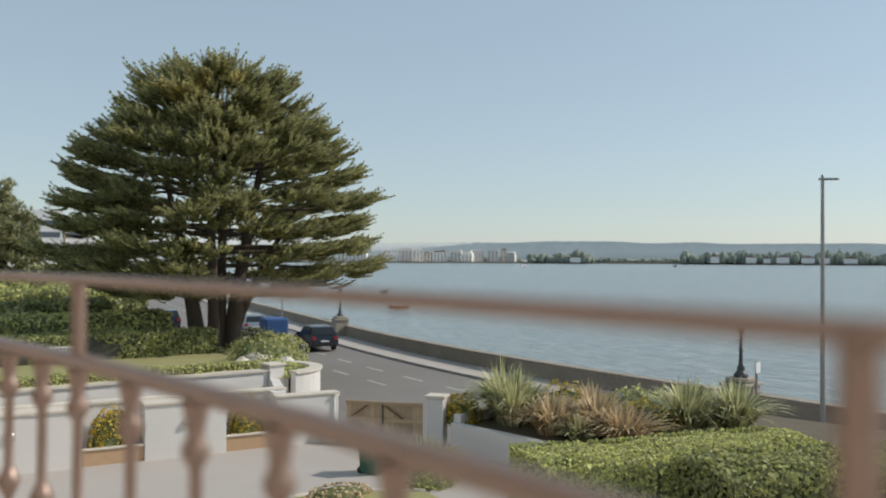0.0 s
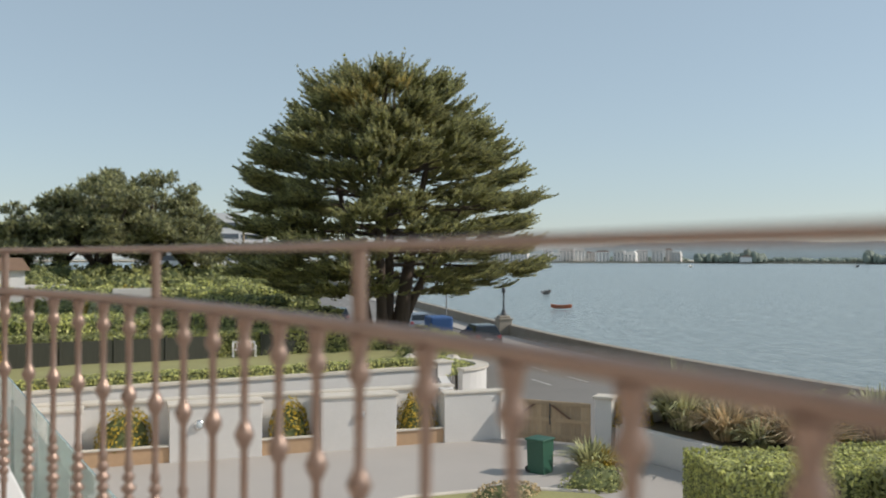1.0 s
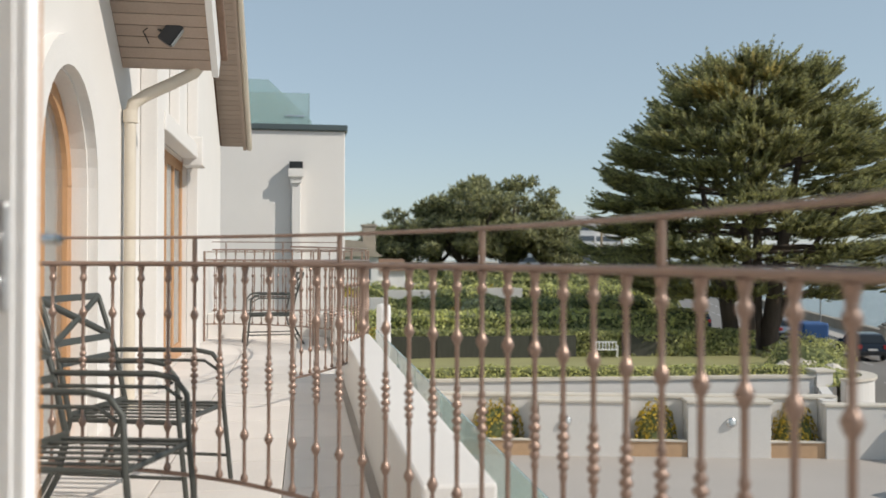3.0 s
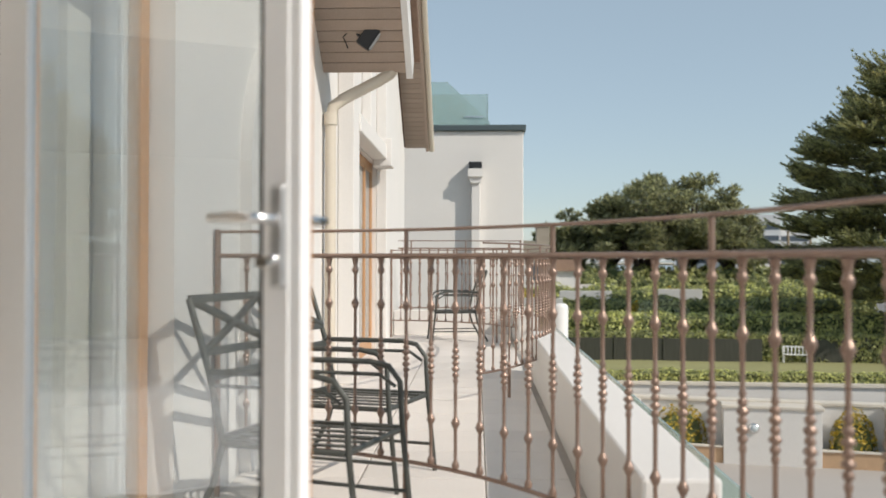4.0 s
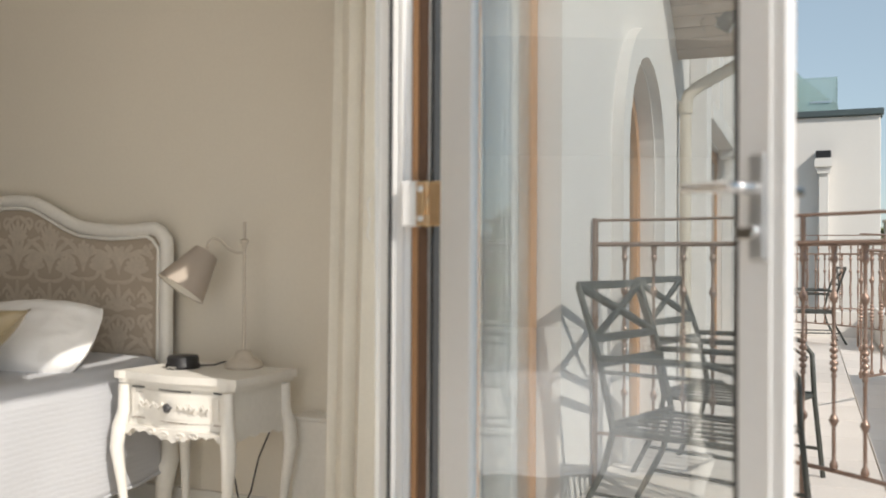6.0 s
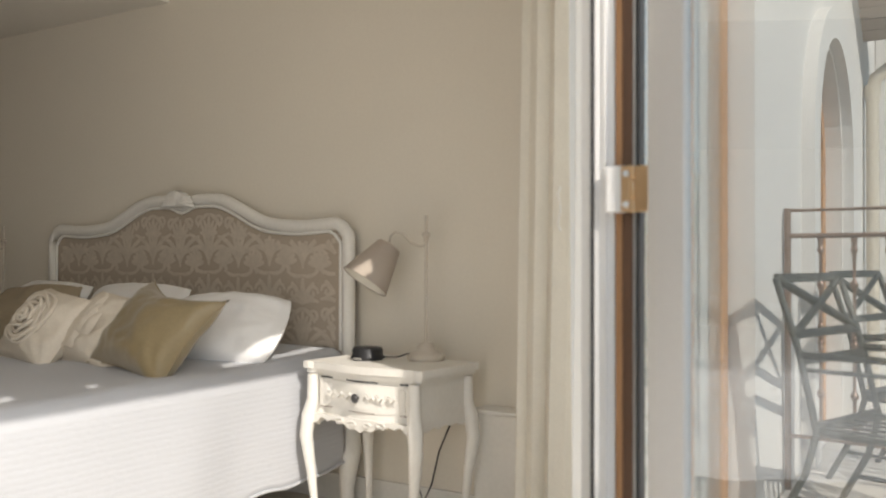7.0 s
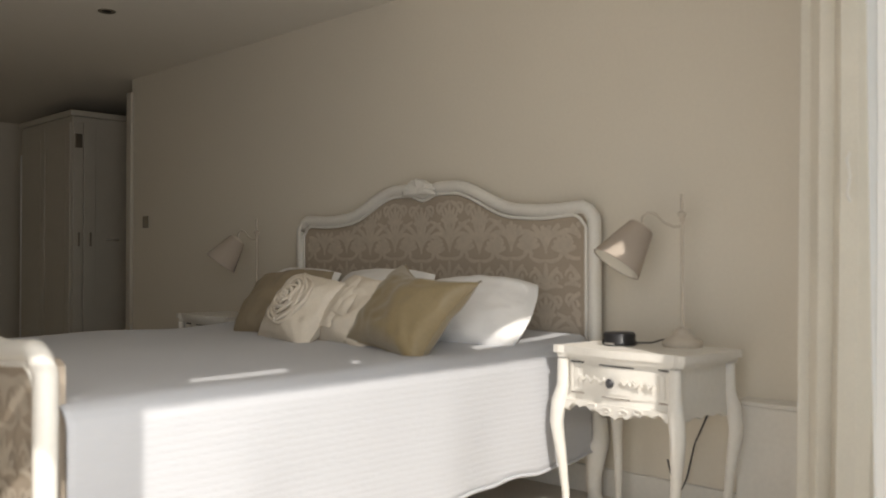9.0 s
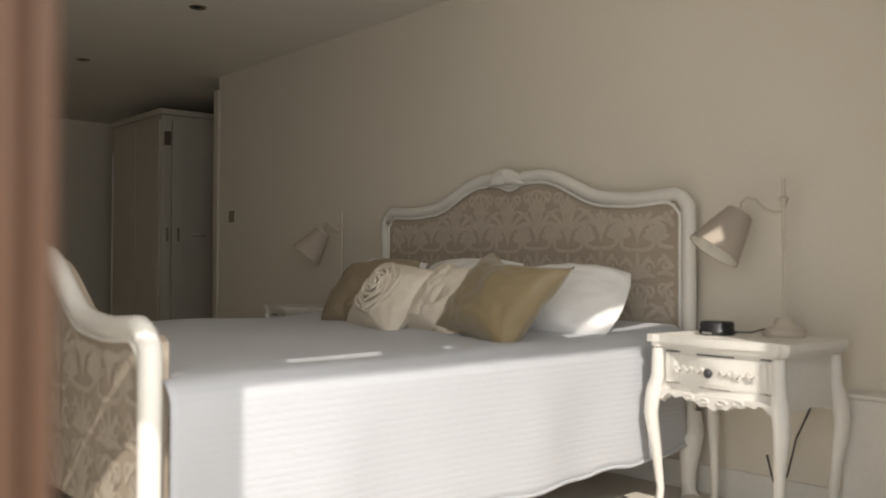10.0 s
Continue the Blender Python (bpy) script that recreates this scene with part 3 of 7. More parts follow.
# low unseen fanlight: panels added to cut the sun into streaks, small panes between
for y0, y1 in ((0.25, 0.42), (0.80, 1.02), (1.10, 1.62)):
    part("fanlight_panel", S().box(-0.10, -0.02, y0, y1, 1.902, LINTEL, c=0.004), M_OAK, frame1)
for y0, y1 in ((0.42, 0.80), (1.02, 1.10), (1.62, 2.30)):
    part("fanlight_pane", S().box(-0.065, -0.057, y0, y1, 1.902, LINTEL), M_PANE, frame1).visible_shadow = False
part("threshold", S().box(-0.15, 0.02, 0.25, 2.30, ROOM, ROOM + 0.09, c=0.006), M_UPVC, frame1)
part("sidelight_pane", S().box(-0.115, -0.103, 2.345, 3.53, ROOM + 0.08, 2.14), M_PANE, frame1).visible_shadow = False
part("sidelight_sill", S().box(-0.165, -0.06, 2.345, 3.53, ROOM, ROOM + 0.08, c=0.004), M_OAK, frame1)
part("sidelight_head", S().box(-0.165, -0.06, 2.345, 3.53, 2.14, 2.21, c=0.004), M_OAK, frame1)

LEAF_W, LEAF_TOP = 1.03, 1.90


def door_leaf(at, label):
    """A glazed leaf along +x from its hinge edge; its inner face looks to -y."""
    th = empty("glazed_door", label, "door", at=at)
    z0 = ROOM + 0.10
    part("hinge_stile_inside", S().box(0.088, 0.188, -0.034, -0.008, z0, LEAF_TOP, c=0.005).box(0.045, 0.0878, -0.020, -0.008, z0, LEAF_TOP, c=0.003), M_UPVC, th)
    part("lock_stile_inside", S().box(0.925, LEAF_W - 0.012, -0.034, -0.008, z0, LEAF_TOP, c=0.005).box(0.985, 0.99, -0.038, -0.034, z0, LEAF_TOP), M_UPVC, th)
    part("bottom_rail_inside", S().box(0.188, 0.925, -0.034, -0.008, z0, z0 + 0.12, c=0.005), M_UPVC, th)
    part("top_rail_inside", S().box(0.188, 0.925, -0.034, -0.008, LEAF_TOP - 0.10, LEAF_TOP, c=0.005), M_UPVC, th)
    part("frame_outside", S().box(0.06, 0.178, -0.006, 0.004, z0, LEAF_TOP, c=0.002).box(0.925, LEAF_W - 0.020, -0.006, 0.004, z0, LEAF_TOP, c=0.002)
         .box(0.125, 0.925, -0.006, 0.004, z0, z0 + 0.12, c=0.002).box(0.125, 0.925, -0.006, 0.004, LEAF_TOP - 0.1, LEAF_TOP, c=0.002), M_OAK, th, "oak outer face")
    part("bead", S().box(0.915, 0.924, -0.03, 0.0, z0 + 0.12, LEAF_TOP - 0.1), M_GASKET, th)
    pane = part("pane", S().box(0.188, 0.915, -0.019, -0.013, z0 + 0.12, LEAF_TOP - 0.1), M_PANE, th)
    pane.visible_shadow = False
    # lever handle with long backplate, on both faces
    hd = part("backplate", S().box(0.952, 0.984, -0.044, -0.034, 0.935, 1.115, c=0.006), M_SATIN, th, "satin chrome backplate")
    part("lever", S().tube([(0.968, -0.04, 1.055), (0.968, -0.085, 1.055), (0.955, -0.095, 1.056), (0.93, -0.098, 1.057), (0.86, -0.096, 1.058)], [0.011, 0.010, 0.010, 0.010, 0.008], 10), M_CHROME, hd)
    part("lock_barrel", S().lathe([(0.010, 0), (0.010, 0.012), (0.007, 0.014)], 12, pose(0.968, -0.044, 0.985, 90, 0, 0)), M_CHROME, hd)
    part("key", S().box(0.96, 0.99, -0.085, -0.082, 0.972, 0.99, c=0.001).box(0.966, 0.970, -0.083, -0.05, 0.978, 0.984), M_CHROME, hd)
    out = part("outer_lever", S().tube([(0.968, 0.03, 1.055), (0.968, 0.08, 1.055), (0.94, 0.092, 1.056), (0.84, 0.09, 1.058)], 0.009, 10), M_CHROME, th)
    return th


leaf_turn = math.degrees(math.atan2(-0.53, 0.848))
door_leaf(pose(0.02, 2.295, 0, 0, 0, leaf_turn), "white glazed balcony door standing open, chrome lever handle")


def hinge(at):
    th = empty("butt_hinge", "brass and white door hinge on the frame", "hinge", at=at)
    part("knuckle", S().lathe([(0.008, 0), (0.009, 0.004), (0.009, 0.030), (0.0075, 0.031), (0.0075, 0.033), (0.009, 0.034), (0.009, 0.080), (0.0075, 0.081), (0.0075, 0.083), (0.009, 0.084), (0.009, 0.112), (0.006, 0.116)], 14), M_BRASS, th)
    part("frame_leaf", S().box(-0.068, -0.018, -0.012, 0.006, 0.0, 0.116, c=0.005), M_UPVC, th, "white cover")
    part("frame_flange", S().box(-0.026, -0.004, -0.014, 0.006, 0.002, 0.114, c=0.002), M_BRASS, th)
    part("door_flange", S().box(0.008, 0.046, -0.006, 0.012, 0.002, 0.114, c=0.002), M_BRASS, th)
    for z in (0.02, 0.095):
        part("screw", S().lathe([(0.0085, 0), (0.0085, 0.003), (0.005, 0.004)], 12, pose(-0.013, -0.014, z, 90, 0, 0)), M_UPVC, th)
    return th


hinge_one = hinge(pose(0.004, 2.277, 1.017))
copy_thing(hinge_one, pose(0.004, 2.277, 0.10))

# the arched window and the far doors
aw = empty("arched_window", "arched window with oak frame, closed", "window", kind="structure")
inn, out = arch_points(5.33, 0.49, 1.45, 0.51), arch_points(5.33, 0.58, 1.45, 0.60)
part("arch_frame", S().prism(out + list(reversed(inn)), -0.16, -0.09, "x"), M_OAK, aw)
part("side_frame", S().box(-0.16, -0.09, 4.75, 4.84, FLOOR, 1.46, c=0.004), M_OAK, aw)
part("side_frame", S().box(-0.16, -0.09, 5.82, 5.91, FLOOR, 1.46, c=0.004), M_OAK, aw)
part("centre_post", S().box(-0.155, -0.095, 5.29, 5.37, FLOOR, 1.95, c=0.004), M_OAK, aw)
part("pane", S().prism(inn + [(4.84, FLOOR), (5.82, FLOOR)], -0.13, -0.12, "x"), M_PANE, aw)
fd = empty("patio_door", "oak-framed glazed patio doors on the next balcony, closed", "door", kind="structure")
for y in (8.02, 8.70, 9.18, 9.30, 9.84, 10.44):
    part("stile", S().box(-0.075, -0.045, y, y + 0.085, FLOOR, 2.09, c=0.004), M_OAK, fd)
part("top_rail", S().box(-0.074, -0.046, 8.105, 10.44, 1.98, 2.088, c=0.004), M_OAK, fd)
part("bottom_rail", S().box(-0.074, -0.046, 8.105, 10.44, FLOOR, FLOOR + 0.16, c=0.004), M_OAK, fd)
part("pane", S().box(-0.064, -0.058, 8.1, 10.46, 0.1, 1.98), M_PANE, fd).visible_shadow = False
part("blind", S().box(-0.16, -0.15, 8.06, 10.48, FLOOR + 0.1, 2.05), M_SHEER, fd, "pale blind behind the glass")
solid("room_behind", S().box(-3.0, -0.34, 3.62, 14.5, FLOOR - 0.05, 3.0), M_PLASTER, "dim plain room block behind the far windows", "room", kind="structure")

# ---- the white neighbouring block at the end of the terrace ----
nb = empty("neighbour_house", "white rendered flat-roofed block with glass roof balustrade", "house")
part("wall", S().box(-7.5, 2.10, 18.15, 28.0, -4.6, 3.56, c=0.02), M_RENDER, nb)
part("roof_edge", S().box(-7.6, 2.15, 18.08, 28.1, 3.562, 3.68, c=0.015), M_SLATE, nb, "dark metal roof edge")
part("balustrade", S().box(-7.4, 1.40, 18.95, 18.97, 3.68, 4.45).box(1.38, 1.40, 18.97, 27, 3.68, 4.45), M_GREENGLASS, nb, "green glass balustrade")
part("glass_screen", S().prism([(-7.4, 3.7), (1.5, 3.7), (1.45, 4.1), (0.5, 5.0), (-7.4, 5.0)], 20.4, 20.43, "y"), M_GREENGLASS, nb, "taller green glass screen")
part("clamp", S().box(0.9, 1.3, 18.93, 18.95, 3.95, 3.99, c=0.004), M_CHROME, nb)
hp = part("rain_hopper", S().prism([(0.99, 2.62), (1.29, 2.62), (1.29, 2.78), (0.99, 2.78)], 17.85, 18.148, "y").prism([(1.05, 2.5), (1.24, 2.5), (1.29, 2.62), (0.99, 2.62)], 17.9, 18.148, "y"), M_RENDER, nb)
part("hopper_slot", S().box(1.01, 1.27, 17.9, 18.148, 2.782, 2.92, c=0.01), M_BLACK, hp)
part("drain_pipe", S().box(1.06, 1.23, 17.95, 18.148, -4.6, 2.5, c=0.01), M_RENDER, nb)

# ---- bedroom ----
room = S().box(-6.04, -0.322, 3.40, 3.60, ROOM - 0.1, 2.498)
solid("wall_headboard", room, M_PLASTER, "cream painted bedroom wall behind the bed", "wall", kind="structure")
solid("wall_back", S().box(-9.2, -9.0, -3.6, 6.2, ROOM - 0.1, 2.4), M_PLASTER, "cream painted wall at the back of the room", "wall", kind="structure")
solid("wall_near", S().box(-9.0, -0.322, -3.6, -3.4, ROOM - 0.1, 2.62), M_PLASTER, "cream painted side wall", "wall", kind="structure")
solid("wall_lobby", S().box(-9.0, -6.04, 6.0, 6.2, ROOM - 0.1, 2.4), M_PLASTER, "cream painted lobby wall", "wall", kind="structure")
solid("wall_lobby", S().box(-6.04, -5.84, 3.602, 6.0, ROOM - 0.1, 2.4), M_PLASTER, "cream painted lobby wall", "wall", kind="structure")
solid("floor", S().box(-9.0, -0.15, -3.4, 6.0, ROOM - 0.12, ROOM), M_CARPET, "beige carpet", "floor", kind="structure")
solid("ceiling", S().box(-9.0, -2.91, -3.4, 6.0, 2.235, 2.62), M_CEIL, "plain cream ceiling with a step up towards the window", "ceiling", kind="structure")
solid("ceiling_raised", S().box(-2.91, -0.322, -3.4, 3.6, 2.50, 2.62), M_CEIL, "raised cream ceiling beside the window", "ceiling", kind="structure")
solid("trim", S().box(-6.075, -6.0, 3.37, 3.399, ROOM, 2.13, c=0.006), M_DOORWHITE, "white door casing on the wall end", "trim", kind="structure")
solid("baseboard", S().box(-6.0, -1.02, 3.38, 3.399, ROOM, ROOM + 0.12, c=0.004), M_CREAM, "cream skirting board", "baseboard", kind="structure")
solid("pipe_boxing", S().box(-1.01, -0.33, 3.28, 3.399, ROOM, 0.29, c=0.006).box(-1.02, -0.33, 3.27, 3.399, 0.291, 0.305, c=0.003), M_CREAM, "low cream boxed-in ledge by the window", "boxing", kind="structure")

# ---- ground, road and sea ----
DRIVE, ROAD, LAWN, SEA = -4.3, -4.8, -2.75, -6.6


def wall_x(y):
    """The sea wall's line."""
    d = y - 21.0
    if d < 0:
        return 32.84 + 0.10 * d
    return 32.84 + 0.11 * d + 0.0033 * d * d if d < 34 else 40.4 + 0.334 * (d - 34)


YS = [-60 + 3 * k for k in range(94)]


def strip(soup, off0, off1, z0, z1, ys=YS):
    soup.grid(lambda u, v: (wall_x(ys[round(u * (len(ys) - 1))]) + (off0, off1)[round(v)], ys[round(u * (len(ys) - 1))], (z0, z1)[round(v)]), len(ys) - 1, 1, False)
    return soup


def bar_along(soup, off0, off1, z0, z1, ys=YS):
    """A solid bar that follows the sea wall."""
    n = len(ys) - 1
    ring = [(off0, z0), (off0, z1), (off1, z1), (off1, z0)]
    soup.grid(lambda u, v: (wall_x(ys[round(u * n)]) + ring[round(v * 4) % 4][0], ys[round(u * n)], ring[round(v * 4) % 4][1]), n, 4, False)
    return soup


ground = S().grid(lambda u, v: (-260 + u * (wall_x(-60 + 300 * v) + 0.2 + 260), -60 + 300 * v, ROAD - 0.06), 40, 60, False)
solid("ground", ground, M_EARTH, "bare earth and grass between the gardens", "ground", kind="structure")
solid("road", strip(S(), -12.5, -2.35, ROAD - 0.02, ROAD - 0.02), M_ASPHALT, "grey asphalt road along the sea wall", "road", kind="structure")
solid("pavement", bar_along(S(), -2.35, 0.0, ROAD - 0.3, ROAD + 0.10), M_PAVEMENT, "pale concrete pavement with kerb beside the sea wall", "pavement", kind="structure")
solid("seawall", bar_along(S(), 0.0, 0.45, SEA - 1, ROAD + 0.78), M_SEAWALL, "weathered dark concrete sea wall", "wall", kind="structure")
solid("wall_coping", bar_along(S(), -0.05, 0.5, ROAD + 0.781, ROAD + 0.88), M_SEAWALL, "weathered concrete coping on the sea wall", "coping", kind="structure")
marks = S()
for k in range(26):
    y = 16 + 4.2 * k
    for off in (-5.2, -7.4):
        x, x2 = wall_x(y) + off, wall_x(y + 2.0) + off
        marks.add([(x, y, ROAD - 0.012), (x + 0.12, y, ROAD - 0.012), (x2 + 0.12, y + 2.0, ROAD - 0.012), (x2, y + 2.0, ROAD - 0.012)], [(0, 1, 2, 3)])
solid("road_markings", marks, M_PAINTLINE, "worn white dashed road markings", "marking", kind="structure")

m_sea = bpy.data.materials.new("harbour_water")
m_sea.use_nodes = True
nt = m_sea.node_tree
bs = nt.nodes["Principled BSDF"]
bs.inputs["Roughness"].default_value = 0.22
tc, mp, w1, w2, ad, bp = (nt.nodes.new(k) for k in ("ShaderNodeTexCoord", "ShaderNodeMapping", "ShaderNodeTexNoise", "ShaderNodeTexNoise", "ShaderNodeMath", "ShaderNodeBump"))
mp.inputs["Scale"].default_value = (1.0, 0.35, 1.0)
mp.inputs["Rotation"].default_value = (0, 0, radians(35))
nt.links.new(tc.outputs["Object"], mp.inputs[0])
for w, sc in ((w1, 0.42), (w2, 1.7)):
    w.inputs["Scale"].default_value, w.inputs["Detail"].default_value = sc, 5
    nt.links.new(mp.outputs[0], w.inputs[0])
nt.links.new(w1.outputs[0], ad.inputs[0]), nt.links.new(w2.outputs[0], ad.inputs[1])
bp.inputs["Strength"].default_value, bp.inputs["Distance"].default_value = 0.75, 0.8
nt.links.new(ad.outputs[0], bp.inputs["Height"]), nt.links.new(bp.outputs[0], bs.inputs["Normal"])
chop = nt.nodes.new("ShaderNodeMix")        # ripple shading put into the colour: darker troughs between paler ripples
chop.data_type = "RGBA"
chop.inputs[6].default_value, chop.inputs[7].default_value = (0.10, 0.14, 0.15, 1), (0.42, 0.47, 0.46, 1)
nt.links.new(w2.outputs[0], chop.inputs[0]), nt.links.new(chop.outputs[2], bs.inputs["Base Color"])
sea = S().add([(20, -3000, SEA), (4600, -3000, SEA), (4600, 4600, SEA), (20, 4600, SEA)], [(0, 1, 2, 3)])
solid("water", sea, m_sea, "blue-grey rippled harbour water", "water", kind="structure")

# far shore: sand, hills, woods and buildings
AIM = math.radians(-41.5)


def bearing(deg, dist):
    """A point at that many degrees right of the first view's middle."""
    a = AIM - math.radians(deg)
    return Vector((1.67 - dist * math.sin(a), -0.1 + dist * math.cos(a), 0))


def far_strip(name, d0, d1, dist, depth, z0, profile, mat, label, kind="structure", cat="distance", n=160):
    s = S()
    s.grid(lambda u, v: tuple(bearing(d0 + (d1 - d0) * u, dist + (depth if v > 0.75 else 0)) + Vector((0, 0, z0 if v < 0.3 else profile(d0 + (d1 - d0) * u)))), n, 3)
    return solid(name, s, mat, label, cat, kind=kind)


far_strip("far_shore", -40, 60, 1230, 500, SEA - 0.5, lambda d: SEA + 2.2 + 0.8 * noise.noise((d * 0.7, 0, 0)), M_SAND, "pale sandy far shore", cat="shore")
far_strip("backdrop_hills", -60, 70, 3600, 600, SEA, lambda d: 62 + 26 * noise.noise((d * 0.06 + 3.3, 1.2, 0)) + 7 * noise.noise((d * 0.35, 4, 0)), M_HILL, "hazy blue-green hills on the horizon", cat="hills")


def woods(name, d0, d1, dist, h0, h1, label, seed):
    r, s = random.Random(seed), S()
    n = int((d1 - d0) * 75)
    for k in range(n):
        d = d0 + (d1 - d0) * (k + r.random()) / n
        h = (h0 + (h1 - h0) * (0.5 + 0.5 * noise.noise((d * 1.1, seed, 0)) + 0.3 * noise.noise((d * 5, seed, 2))))
        c = bearing(d, dist + r.uniform(-15, 40))
        w = r.uniform(1.8, 4.6)
        h *= r.uniform(0.35, 0.85)
        s.lathe([(w * 0.7, SEA + 2), (w, SEA + 2 + h * 0.45), (w * 0.92, SEA + 2 + h * 0.72), (w * 0.62, SEA + 2 + h * 0.92), (w * 0.2, SEA + 2 + h)], 7, pose(c.x, c.y, 0), caps=False)
    solid(name, s, M_FARGREEN, label, "trees", kind="stuff")


woods("far_woods", -10, 5, 1330, 4, 13, "dark far trees behind the shore houses", 3)
woods("far_woods", 5.5, 9.5, 1230, 5, 24, "clump of dark trees on the far shore", 5)
woods("far_woods", 9.5, 16, 1260, 3, 10, "low far trees along the shore", 8)
woods("far_woods", 15, 40, 1200, 6, 26, "dark wooded far headland", 11)

blocks = random.Random(21)
d = -6.5
while d < 4.4:
    w = blocks.uniform(9, 20)
    hgt = blocks.uniform(9, 18)
    c = bearing(d, 1255 + blocks.uniform(-6, 20))
    hb = empty("waterfront_building", "pale far waterfront block of flats with rows of windows", "building", "far waterfront buildings", at=pose(c.x, c.y, SEA + 2, 0, 0, -41.5 - d + blocks.uniform(-12, 12)))
    part("wall", S().box(-w / 2, w / 2, 0, 12, 0, hgt), M_FARWALL, hb)
    part("roof", S().prism([(-w / 2 - 0.4, hgt), (w / 2 + 0.4, hgt), (w * 0.25, hgt + blocks.uniform(0.6, 3.0)), (-w * 0.25, hgt + 2.0)], -0.4, 12.4, "y"), M_BRICK if blocks.random() < 0.4 else M_FARWALL, hb)
    win = S().box(-0.9, 0.9, -0.15, 0.1, 0, 1.6).mesh("window")
    for fz in range(int(hgt // 3)):
        for k in range(max(2, int(w // 4))):
            part("window", win, M_FARWIN, hb, at=pose(-w / 2 + (k + 0.5) * w / max(2, int(w // 4)), 0, 0.9 + 3 * fz))
    d += math.degrees(w / 1255) * blocks.uniform(0.9, 1.25)
for d in (8.4, 16.9, 19.0, 19.9, 20.8, 22.2, 23.1, 24.5):
    w, hgt = blocks.uniform(8, 16), blocks.uniform(5, 8)
    c = bearing(d, 1165)
    hb = empty("shore_house", "white far house among the trees", "house", "far shore houses", at=pose(c.x, c.y, SEA + 2, 0, 0, -41.5 - d))
    part("wall", S().box(-w / 2, w / 2, 0, 8, 0, hgt), M_FASCIA, hb)
    part("roof", S().prism([(-w / 2 - 0.5, hgt), (w / 2 + 0.5, hgt), (0, hgt + 3)], -0.5, 8.5, "y"), M_ROOF, hb)

# ---- foliage ----
def clump_mesh(s, r, centre, size, n, lean=(0, 0, 0.3), leaf=0.35, narrow=0.28, flat=0.6):
    """n pointed leaves that fan out from a centre."""
    base = Vector(lean)
    for _ in range(n):
        dirn = Vector((r.gauss(0, 1), r.gauss(0, 1), r.gauss(0, flat))).normalized() * 0.9 + base
        dirn.normalize()
        side = dirn.cross(Vector((r.gauss(0, 0.5), r.gauss(0, 0.5), 1))).normalized()
        L, w = size * r.uniform(0.6, 1.15), size * narrow * r.uniform(0.7, 1.2)
        p = Vector(centre) + dirn * size * 0.12
        tip = p + dirn * L + Vector((0, 0, 0.08 * L))
        mid = p + dirn * L * 0.55
        s.add([p - side * w * 0.3, mid - side * w, tip, mid + side * w, p + side * w * 0.3], [(0, 1, 2, 3, 4)])


def spray(s, r, base, way, length, up):
    """A pointed finger of scale leaves round a stem that bends upwards."""
    way = way.normalized()
    side = way.cross(Vector((0, 0, 1)))
    side = side.normalized() if side.length > 0.05 else Vector((1, 0, 0))
    n = 7
    for k in range(n):
        u = (k + 0.3) / n
        p = base + way * length * u + Vector((0, 0, up * length * u * u))
        d = (way + Vector((0, 0, 2 * up * u))).normalized()
        reach = length * (0.27 - 0.13 * u) * r.uniform(0.8, 1.2)
        turn = r.uniform(0, 2)
        top = side.cross(d)
        for q in range(3):
            a = turn + 2.094 * q
            out = (d * 1.25 + side * math.cos(a) * 0.8 + top * math.sin(a) * 0.45).normalized()
            w = d.cross(out).normalized() * reach * 0.26
            s.add([p - w, p + out * reach, p + w], [(0, 1, 2)])


